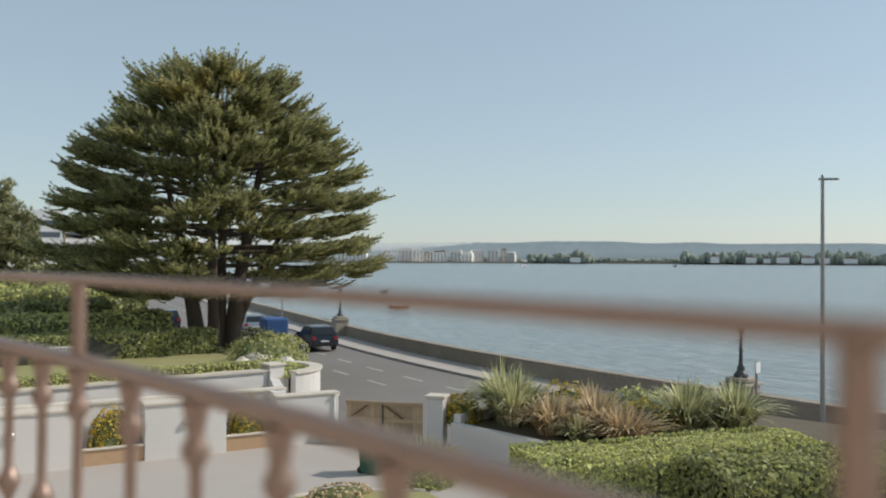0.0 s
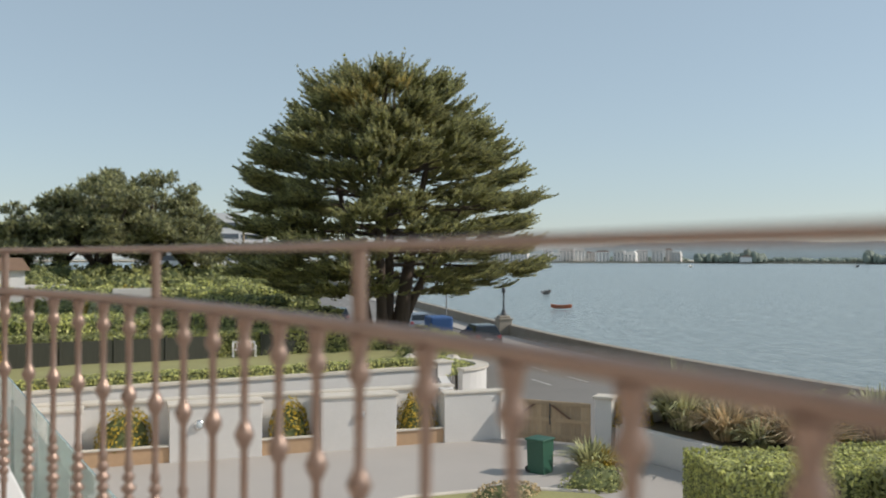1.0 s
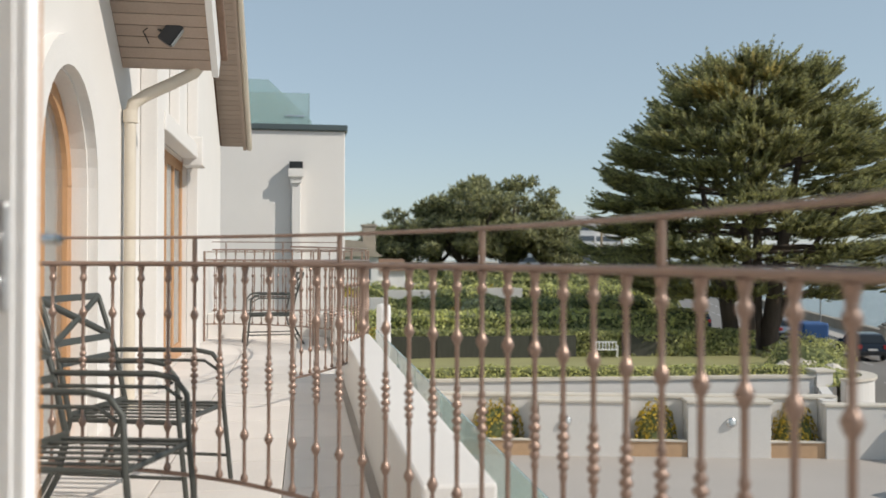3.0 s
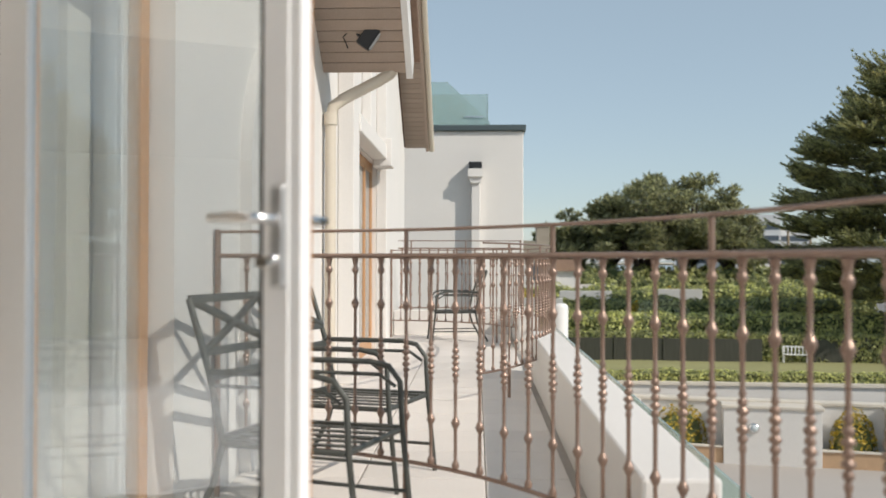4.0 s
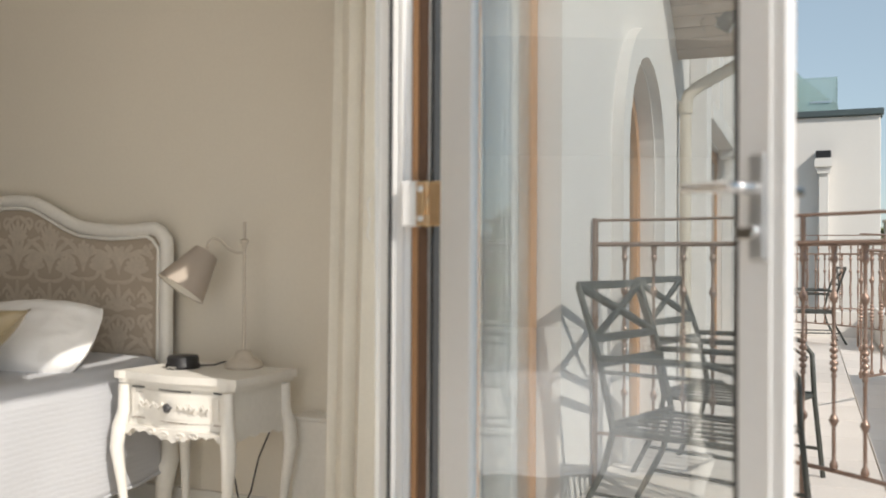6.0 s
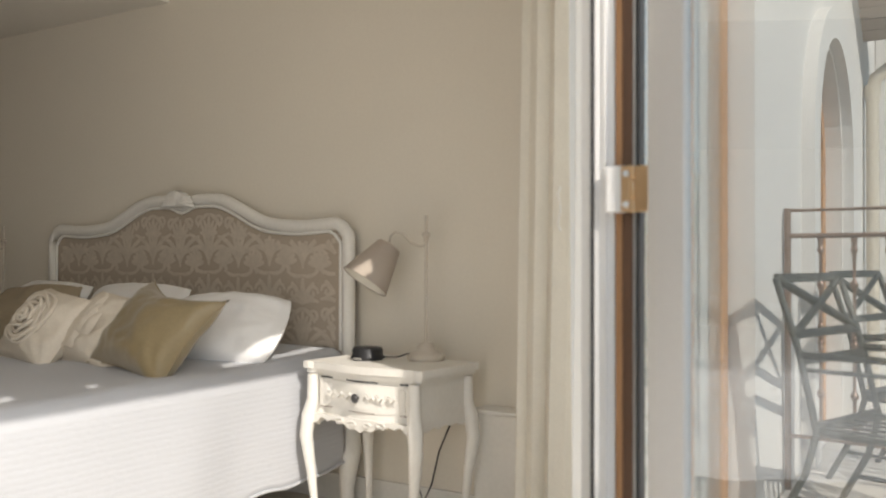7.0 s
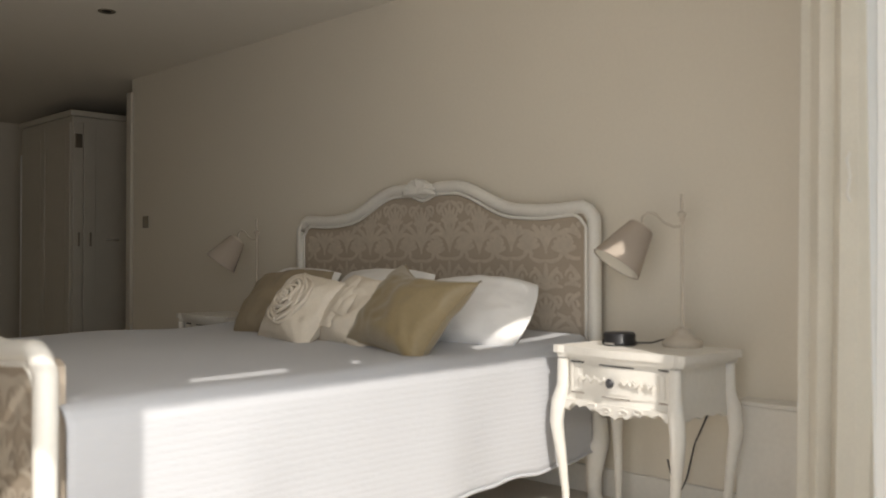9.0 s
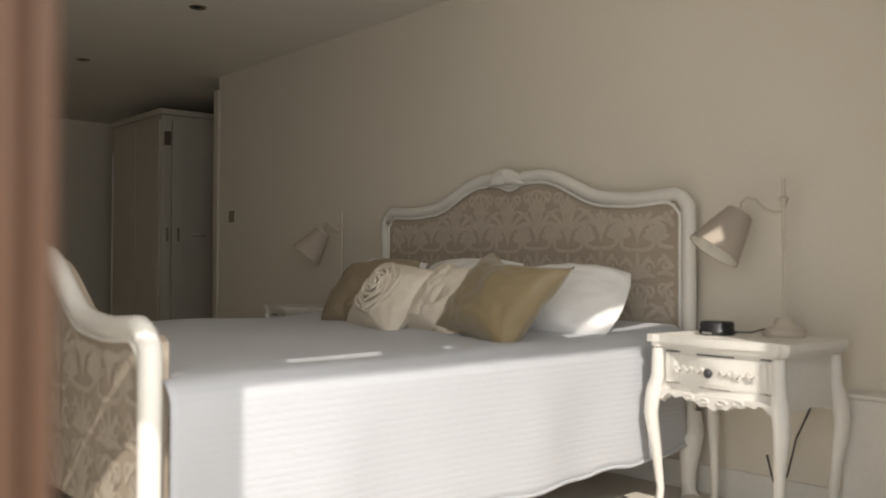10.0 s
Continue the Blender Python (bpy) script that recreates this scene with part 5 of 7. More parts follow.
solid("garden_ground", S().grid(lambda u, v: (-14 + 36 * u + 6 * v, 37 + 50 * v, -3.15 - 0.9 * v), 12, 12), M_LAWN, "rough garden grass between the hedges", "ground", kind="structure")
fence = empty("garden_fence", "dark weathered timber fence below the hedge", "fence", kind="structure")
for k in range(8):
    x0 = 4.8 + 1.95 * k
    yk = 36.75 - 0.055 * (x0 - 4.8)
    if k == 4:
        continue
    part("panel", S().box(0.06, 1.89, -0.02, 0.02, 0.05, 0.98, c=0.006), M_FENCE, fence, at=pose(x0, yk, -3.15, 0, 0, -3.1))
    part("post", S().box(-0.05, 0.05, -0.05, 0.05, 0, 1.08, c=0.01), M_FENCE, fence, at=pose(x0, yk, -3.15))
bench = empty("garden_bench", "white painted garden bench against the dark hedge", "bench", at=pose(13.6, 35.6, -3.02, 0, 0, -10) @ Matrix.Scale(0.72, 4))
for k in range(3):
    part("seat_slat", S().box(-0.65, 0.65, -0.22 + 0.15 * k, -0.10 + 0.15 * k, 0.42, 0.45, c=0.006), M_FASCIA, bench)
part("back_rail", S().box(-0.65, 0.65, 0.24, 0.28, 0.80, 0.88, c=0.006), M_FASCIA, bench)
for k in range(7):
    part("back_slat", S().box(-0.58 + 0.19 * k, -0.52 + 0.19 * k, 0.245, 0.27, 0.45, 0.80), M_FASCIA, bench)
for x in (-0.65, 0.60):
    part("leg", S().box(x, x + 0.05, -0.22, -0.17, 0, 0.62), M_FASCIA, bench)
    part("leg", S().box(x, x + 0.05, 0.23, 0.28, 0, 0.88), M_FASCIA, bench)
    part("arm", S().box(x - 0.01, x + 0.06, -0.25, 0.28, 0.62, 0.66, c=0.006), M_FASCIA, bench)

# gate with boards and diagonal braces between two posts
GM = Matrix.Translation((17.02, 21.75, DRIVE)) @ Matrix.Rotation(math.atan2(-2.15, 1.4), 4, "Z")
gate = empty("wooden_gate", "brown boarded driveway gate, closed", "gate", at=GM)
for k in range(16):
    part("board", S().box(0.12 + 0.148 * k, 0.12 + 0.148 * k + 0.138, 0.0, 0.03, 0.06, 1.22, c=0.004), M_WOOD, gate)
for z in (0.15, 0.62, 1.10):
    part("rail", S().box(0.12, 2.48, -0.045, -0.002, z, z + 0.11, c=0.005), M_WOOD, gate)
for x0, x1 in ((0.25, 0.75), (1.85, 1.30)):
    part("brace", S().prism([(x0, 0.74), (x0 + 0.1, 0.74), (x1 + 0.1, 1.10), (x1, 1.10)], -0.075, -0.047, "y"), M_DARKOAK, gate)
part("latch", S().tube([(1.28, -0.06, 0.55), (1.28, -0.06, 1.15)], 0.02, 8), M_IRON, gate)
gp = empty("gate_post", "white rendered gate post with stone cap", "post", "gate posts", at=pose(18.62, 19.32, DRIVE, 0, 0, -57))
part("shaft", S().box(-0.24, 0.24, -0.24, 0.24, -0.2, 1.40, c=0.012), M_RENDER2, gp)
part("cap", S().box(-0.30, 0.30, -0.30, 0.30, 1.401, 1.49, c=0.02), M_COPING, gp)
copy_thing(gp, pose(16.85, 22.05, DRIVE, 0, 0, -57)).scale = (0.6, 0.6, 0.93)
# raised planting bed to the right of the gate
pb = empty("planting_bed", "raised bed with pale rendered retaining wall", "wall", kind="structure")
part("wall", S().prism([(18.45, 18.55), (18.75, 18.75), (18.75, 13.7), (18.45, 13.7)], DRIVE - 0.2, -3.52), M_RENDER2, pb)
part("return_wall", S().prism([(18.75, 18.75), (18.75, 18.45), (24.0, 19.6), (24.0, 19.9)], DRIVE - 0.2, -3.30), M_RENDER2, pb)
part("soil", S().prism([(18.74, 18.45), (18.74, 6.0), (27.5, 6.0), (26.5, 20.0), (24.0, 19.6)], DRIVE - 0.4, -3.60), M_EARTH, pb)
for k, (x, y, h, sp, n, mat) in enumerate(((20.0, 17.6, 1.75, 1.3, 190, M_FLAX), (20.6, 18.6, 1.9, 1.2, 150, M_FLAX), (19.8, 16.0, 1.3, 1.15, 170, M_FLAXRED), (20.8, 15.2, 1.35, 1.1, 170, M_FLAXRED),
                                           (20.2, 13.9, 1.2, 1.15, 170, M_FLAXRED), (22.6, 13.6, 1.7, 1.25, 200, M_FLAX), (23.6, 12.8, 1.7, 1.2, 170, M_FLAX), (22.0, 16.4, 1.3, 1.0, 140, M_FLAXRED), (19.6, 14.8, 0.9, 0.8, 90, M_FLAX))):
    flax((x, y, -3.62), h, sp, n, mat, ("green flax plant with arching sword leaves" if mat is M_FLAX else "bronze flax plant with arching sword leaves"), 130 + k)
for k, (x, y, rx, rz) in enumerate(((21.4, 16.9, 1.0, 1.15), (22.8, 15.4, 1.2, 1.05), (21.6, 14.3, 0.9, 0.9), (24.4, 14.8, 1.3, 1.0), (19.3, 19.0, 0.6, 0.8))):
    bush((x, y, -3.62), rx, rx, rz, 1000, 0.06, (M_SHRUB, M_HEDGE)[k % 2], "leafy shrub in the raised bed", 150 + k)
hedge([(15.3, 12.65), (17.4, 11.6), (21.6, 10.1)], 1.1, DRIVE, -2.95, 36000, 0.055, M_HEDGE, "thick clipped evergreen hedge in the front garden", 160, wob=0.14)
hedge([(17.0, 9.6), (23.2, 6.0)], 1.1, DRIVE, -2.85, 12000, 0.07, M_HEDGEDARK, "thick clipped evergreen hedge in the front garden", 161, wob=0.14)
flax((16.5, 17.5, DRIVE), 0.95, 0.75, 110, M_FLAX, "green flax plant beside the bin", 170)
flax((16.9, 17.4, DRIVE), 0.7, 0.8, 80, M_SHRUB, "low yellow-green plant beside the drive", 171)
bush((13.2, 16.5, DRIVE), 0.9, 0.5, 0.35, 700, 0.045, M_FLAXRED, "low bronze ground cover at the lawn edge", 172)
bush((15.6, 16.2, DRIVE), 0.9, 0.6, 0.5, 700, 0.05, M_HEDGEDARK, "low dark shrub by the drive", 173)
bin_ = empty("wheelie_bin", "green plastic rubbish bin on the drive", "bin", at=pose(15.3, 18.0, DRIVE, 0, 0, 20) @ Matrix.Scale(0.85, 4))
part("body", S().prism([(-0.24, 0), (0.24, 0), (0.30, 0.95), (-0.30, 0.95)], -0.28, 0.28, "y"), M_BIN, bin_)
part("lid", S().box(-0.33, 0.33, -0.32, 0.34, 0.952, 1.02, c=0.02), M_BIN, bin_)
for x in (-0.22, 0.22):
    part("wheel", S().lathe([(0.1, -0.025), (0.1, 0.025)], 14, pose(x, 0.28, 0.1, 0, 90, 0)), M_TYRE, bin_)

# teal glass screen and white column below the parapet
gs = empty("glass_balustrade", "teal glass balustrade panels along the lower terrace", "balustrade")
for k in range(6):
    part("panel", S().box(2.55, 2.57, 4.6 + 1.9 * k, 6.45 + 1.9 * k, -1.35, -0.22, c=0.004), M_GREENGLASS, gs)
    part("clamp", S().box(2.53, 2.59, 6.46 + 1.9 * k, 6.49 + 1.9 * k, -1.35, -0.40), M_CHROME, gs)
solid("lower_terrace", S().box(1.9, 2.75, -4.0, 16.2, -1.62, -1.36, c=0.01), M_PAVING, "pale lower terrace ledge under the glass", "terrace", kind="structure")
solid("white_column", S().lathe([(0.19, -4.3), (0.19, -0.28), (0.17, -0.21), (0.10, -0.17), (0.01, -0.165)], 20), M_FASCIA, "white round column with domed top", "column", at=pose(3.38, 23.8, 0))

# house among the gardens, far towers
hs = empty("garden_house", "pale house with brown roof and brick chimney", "house", at=pose(4.6, 60, -3.4))
part("wall", S().box(-2.6, 1.6, 0, 7, 0, 4.6), M_FASCIA, hs)
part("roof", S().prism([(-2.9, 4.55), (1.9, 4.55), (0.4, 5.6), (-2.9, 5.8)], -0.3, 7.3, "y"), M_STONE, hs)
part("chimney", S().box(0.6, 1.5, 1.0, 2.0, 4.5, 6.6, c=0.03).box(0.52, 1.58, 0.92, 2.08, 6.6, 6.75, c=0.02), M_STONE, hs)
part("extension", S().box(1.6, 3.6, 1.5, 6, 0, 3.6), M_FASCIA, hs)
part("extension_roof", S().prism([(1.5, 3.6), (3.9, 3.6), (3.4, 4.4), (1.5, 4.4)], 1.2, 6.3, "y"), M_BRICK, hs)
for x in (-1.6, 0.2):
    part("window", S().box(x, x + 0.9, -0.05, 0.02, 3.0, 4.1), M_FARWIN, hs)
for k, (x, y, w, h) in enumerate(((78, 240, 7, 17), (86, 243, 9, 13), (70, 236, 8, 11), (62, 250, 12, 9))):
    tw = empty("far_tower", "white far block of flats above the trees", "building", "far flats", at=pose(x, y, -4, 0, 0, -18))
    part("wall", S().box(-w / 2, w / 2, 0, 10, 0, h), M_FASCIA, tw)
    for f in range(int(h // 3)):
        part("window_band", S().box(-w * 0.42, w * 0.42, -0.1, 0.05, 1 + 3 * f, 2.4 + 3 * f), M_FARWIN, tw)

# ---- along the road: lamps, cars, boats ----
def sea_lamp(at, lab):
    th = empty("promenade_lamp", lab, "lamp post", "lamps on the sea wall", at=at)
    part("plinth", S().box(-0.5, 0.5, -0.5, 0.5, 0, 1.15, c=0.03).box(-0.58, 0.58, -0.58, 0.58, 1.152, 1.27, c=0.03).box(-0.42, 0.42, -0.42, 0.42, 1.272, 1.45, c=0.05), M_STONE, th)
    part("column", S().lathe([(0.26, 1.452), (0.27, 1.55), (0.16, 1.66), (0.13, 1.72), (0.15, 1.80), (0.08, 1.92), (0.06, 2.4), (0.09, 2.44), (0.06, 2.5), (0.05, 3.0), (0.08, 3.05), (0.05, 3.1)], 12), M_IRON, th)
    part("cross_bar", S().tube([(-0.28, 0, 2.85), (0.28, 0, 2.85)], 0.02, 6), M_IRON, th)
    part("lantern", S().lathe([(0.08, 3.1), (0.16, 3.2), (0.15, 3.45), (0.05, 3.56), (0.02, 3.65)], 10), M_IRON, th)
    return th


sl = sea_lamp(pose(wall_x(17.4) - 0.62, 17.4, ROAD + 0.1), "stone plinth with iron promenade lamp on the sea wall")
copy_thing(sl, pose(wall_x(54.8) - 0.3, 54.8, ROAD + 0.1, 0, 0, -16))
lamp_post = empty("street_lamp", "tall grey street lamp with flat head", "lamp post", at=pose(31.62, 14.2, ROAD + 0.1, 0, 0, -41.5))
part("pole", S().tube([(0, 0, 0), (0, 0, 1.2), (0, 0, 8.6)], [0.10, 0.085, 0.055], 12), M_POLE, lamp_post)
part("head", S().box(-0.1, 0.52, -0.12, 0.12, 8.53, 8.6, c=0.02), M_POLE, lamp_post)
part("sensor", S().lathe([(0.05, 8.6), (0.05, 8.7), (0.02, 8.72)], 10), M_POLE, lamp_post)
for x, y, h in ((37.9, 59.5, 3.6), (31.9, 16.8, 2.2)):
    sp = empty("sign_post", "thin grey sign post beside the road", "sign post", at=pose(x, y, ROAD))
    part("pole", S().tube([(0, 0, 0), (0, 0, h)], 0.05, 8), M_POLE, sp)
    part("plate", S().box(-0.16, 0.16, -0.07, -0.05, h - 0.45, h - 0.05, c=0.01), M_FASCIA, sp)
for x, y, h in ((26.5, 74, 8.5), (30.5, 80, 8.0)):
    sp = empty("telegraph_pole", "thin wooden telegraph pole behind the gardens", "pole", at=pose(x, y, -4.6))
    part("pole", S().tube([(0, 0, 0), (0, 0, h)], [0.13, 0.09], 8), M_WOOD, sp)
    part("cross_arm", S().box(-0.6, 0.6, -0.05, 0.05, h - 0.5, h - 0.4), M_WOOD, sp)


def car(at, paint, label):
    th = empty("car", label, "car", "parked cars", at=at)
    side = [(-2.05, 0.35), (-2.1, 0.62), (-2.02, 0.92), (-1.95, 1.0), (1.0, 0.98), (1.85, 0.85), (2.1, 0.66), (2.1, 0.36)]
    part("body", S().prism(side, -0.87, 0.87, "y"), paint, th)
    cabin = [(-1.93, 0.99), (-1.62, 1.48), (-1.35, 1.55), (0.1, 1.55), (0.35, 1.48), (1.05, 0.97)]
    part("cabin", S().add([(x, sg * (0.82 if z < 1.1 else 0.66), z) for sg in (-1, 1) for x, z in cabin], [tuple(range(5, -1, -1)), tuple(range(6, 12))] + [(k, (k + 1) % 6, 6 + (k + 1) % 6, 6 + k) for k in range(6)]), paint, th)
    part("rear_window", S().add([(-1.93, -0.70, 1.05), (-1.93, 0.70, 1.05), (-1.68, 0.60, 1.44), (-1.68, -0.60, 1.44)], [(0, 1, 2, 3)]), M_CARGLASS, th)
    part("windscreen", S().add([(1.03, -0.74, 1.03), (1.03, 0.74, 1.03), (0.42, 0.60, 1.47), (0.42, -0.60, 1.47)], [(3, 2, 1, 0)]), M_CARGLASS, th)
    for sg in (-1, 1):
        part("side_window", S().add([(-1.6, sg * 0.825, 1.05), (0.75, sg * 0.825, 1.05), (0.2, sg * 0.70, 1.46), (-1.35, sg * 0.70, 1.46)], [(0, 1, 2, 3)]), M_CARGLASS, th)
        part("tail_light", S().box(-2.09, -2.02, sg * 0.70 - 0.12, sg * 0.70 + 0.12, 0.72, 0.95, c=0.01), M_RED, th)
        part("headlight", S().box(2.03, 2.105, sg * 0.66 - 0.16, sg * 0.66 + 0.16, 0.62, 0.76, c=0.01), M_LENS, th)
        part("mirror", S().box(0.72, 0.84, sg * 0.95 - 0.08, sg * 0.95 + 0.08, 0.98, 1.1, c=0.02), paint, th)
        for x in (-1.3, 1.32):
            wh = part("wheel", S().lathe([(0.18, -0.1), (0.3, -0.11), (0.33, -0.06), (0.33, 0.06), (0.3, 0.11), (0.18, 0.1)], 18, pose(x, sg * 0.80, 0.33, 90, 0, 0)), M_TYRE, th)
            part("rim", S().lathe([(0.18, -0.11), (0.05, -0.09), (0.05, 0.09), (0.18, 0.11)], 14, pose(x, sg * 0.80, 0.33, 90, 0, 0)), M_CHROME, wh)
    part("bumper", S().box(-2.14, -2.04, -0.84, 0.84, 0.36, 0.58, c=0.03), M_BLACK, th)
    part("plate", S().box(-2.125, -2.105, -0.26, 0.26, 0.62, 0.73), M_FASCIA, th)
    return th


M_SILVER = material("silver_car_paint", (0.30, 0.33, 0.37), 0.25, metal=0.5, bump=0)
car(pose(33.9, 48.8, ROAD, 0, 0, 90 - 17), M_CARBLUE, "dark blue estate car parked at the kerb")
car(pose(36.3, 61.5, ROAD, 0, 0, 90 - 18), M_SILVER, "silver car parked further along the road")
car(pose(33.6, 70.5, ROAD, 0, 0, 90 - 18), M_CARBLUE, "dark car parked further along the road")
tp = empty("covered_trailer", "blue tarpaulin cover on a small trailer", "trailer", at=pose(33.9, 54.0, ROAD, 0, 0, -17))
part("cover", S().box(-0.8, 0.8, -1.0, 1.0, 0.5, 1.75, c=0.12), M_BLUETARP, tp)
part("bed", S().box(-0.75, 0.75, -1.1, 1.1, 0.38, 0.498), M_IRON, tp)
for x in (-0.78, 0.78):
    part("wheel", S().lathe([(0.28, -0.08), (0.3, 0), (0.28, 0.08)], 14, pose(x, 0, 0.3, 0, 90, 0)), M_TYRE, tp)


def boat(at, L, mat, label):
    th = empty("rowing_boat", label, "boat", "moored boats", at=at)
    hull = S().grid(lambda u, v: ((u - 0.5) * L, (2 * v - 1) * 0.19 * L * math.sin(math.pi * min(1, 0.12 + u * 0.88)) ** 0.6, 0.17 * L * (abs(2 * v - 1) ** 2.2) + 0.05 * L * (2 * u - 1) ** 2), 12, 10)
    part("hull", hull, mat, th)
    part("thwart", S().box(-0.04 * L, 0.04 * L, -0.17 * L, 0.17 * L, 0.11 * L, 0.125 * L), M_WOOD, th)
    return th


boat(pose(85, 104, SEA + 0.1, 0, 0, -38), 3.1, M_BOAT, "orange rowing boat moored on the water")
boat(pose(114, 145, SEA + 0.1, 0, 0, 30), 4.2, M_IRON, "dark small boat moored on the water")
boat(pose(61, 88, SEA + 0.1, 0, 0, 70), 2.0, M_IRON, "dark small boat moored near the wall")
boat(pose(500, 470, SEA + 0.2, 0, 0, 40), 10, M_FASCIA, "white boat far out on the water")
boat(pose(640, 430, SEA + 0.2, 0, 0, 20), 9, M_IRON, "dark boat far out on the water")

# paving slabs of the terrace, laid with thin joints
slab_mesh = S().box(-0.296, 0.296, -0.296, 0.296, -0.02, 0.0, c=0.004).mesh("paving_slab")
slab_mesh.materials.append(M_PAVING)
for i in range(3):
    for j in range(28):
        x, y = 0.31 + 0.6 * i, -3.6 + 0.6 * j
        if x < 1.7:
            w = 0.40 / 0.6 if i == 2 else 1.0
            ob = part("paving_slab", slab_mesh, M_PAVING, terrace, at=pose(x - (0.10 if i == 2 else 0), y, FLOOR))
            if i == 2:
                ob.scale = (w, 1, 1)

# ---- garden chairs ----
def iron_chair(at, label):
    """Iron armchair: crossed back, slatted seat, bent arms. Sits facing +x."""
    th = empty("garden_chair", label, "chair", "iron balcony chairs", at=at)
    w, d = 0.24, 0.25
    sz, az, bz = 0.37, 0.63, 0.895

    def bar(name, pts, r=0.011):
        return part(name, S().tube(pts, r, 8), M_CHAIR, th)
    for s in (-1, 1):
        bar("back_leg", [(-d - 0.16, s * w, 0), (-d - 0.04, s * w, sz * 0.6), (-d, s * w, sz), (-d - 0.06, s * w, az), (-d - 0.15, s * w, bz)], 0.013)
        bar("front_leg", [(d + 0.05, s * w, 0), (d + 0.01, s * w, sz), (d + 0.0, s * w, az - 0.07), (d - 0.05, s * w, az - 0.01), (d - 0.13, s * w, az + 0.005), (-d - 0.06, s * w, az)], 0.012)
        bar("arm_rail", [(d - 0.02, s * w, az - 0.09), (d - 0.09, s * w, az - 0.045), (-d - 0.04, s * w, az - 0.05)], 0.008)
        bar("side_rail", [(-d, s * w, sz), (d, s * w, sz)], 0.012)
        bar("stretcher", [(-d - 0.09, s * w, sz * 0.35), (d + 0.03, s * w, sz * 0.35)], 0.008)
    for z, x in ((bz, -d - 0.15), (az - 0.02, -d - 0.055), (az + 0.07, -d - 0.08)):
        part("back_rail", S().box(-0.006, 0.006, -w, w, -0.016, 0.016, pose(x, 0, z, 0, -18, 0), c=0.003), M_CHAIR, th)
    part("back_rail", S().box(-0.006, 0.006, -w, w, -0.014, 0.014, pose(-d, 0, sz + 0.02)), M_CHAIR, th)
    for a, b in ((-w, w), (w, -w)):
        part("cross_bar", S().tube([(-d - 0.15, a, bz), (-d - 0.112, (a + b) / 2, (bz + az + 0.07) / 2), (-d - 0.08, b, az + 0.07)], 0.011, 6, flat=1.6), M_CHAIR, th)
    bar("front_rail", [(d, -w, sz), (d, w, sz)], 0.012)
    bar("rear_rail", [(-d, -w, sz), (-d, w, sz)], 0.012)
    for k in range(6):
        y = -w + 0.02 + 0.085 * k
        part("seat_slat", S().prism([(-d, y - 0.016), (d, y - 0.016 + 0.045), (d, y + 0.016 + 0.045), (-d, y + 0.016)], sz + 0.010, sz + 0.016), M_CHAIR, th)
    return th


chair = iron_chair(pose(0.55, 3.61, FLOOR, 0, 0, -18), "dark green iron chair with crossed back and slatted seat")
copy_thing(chair, pose(0.60, 4.52, FLOOR, 0, 0, -18))
copy_thing(chair, pose(0.86, 11.8, FLOOR, 0, 0, 190))

# ---- bed ----
BX, BY = -2.68, 3.29
m_damask = material("damask_ground", (0.47, 0.395, 0.315), 0.6, vary=0.08, scale=7, fine=220, bump=0.15, bump_scale=260)
m_motif = material("damask_motif", (0.58, 0.51, 0.425), 0.5, vary=0.16, scale=28, fine=240, bump=0.15, bump_scale=260)


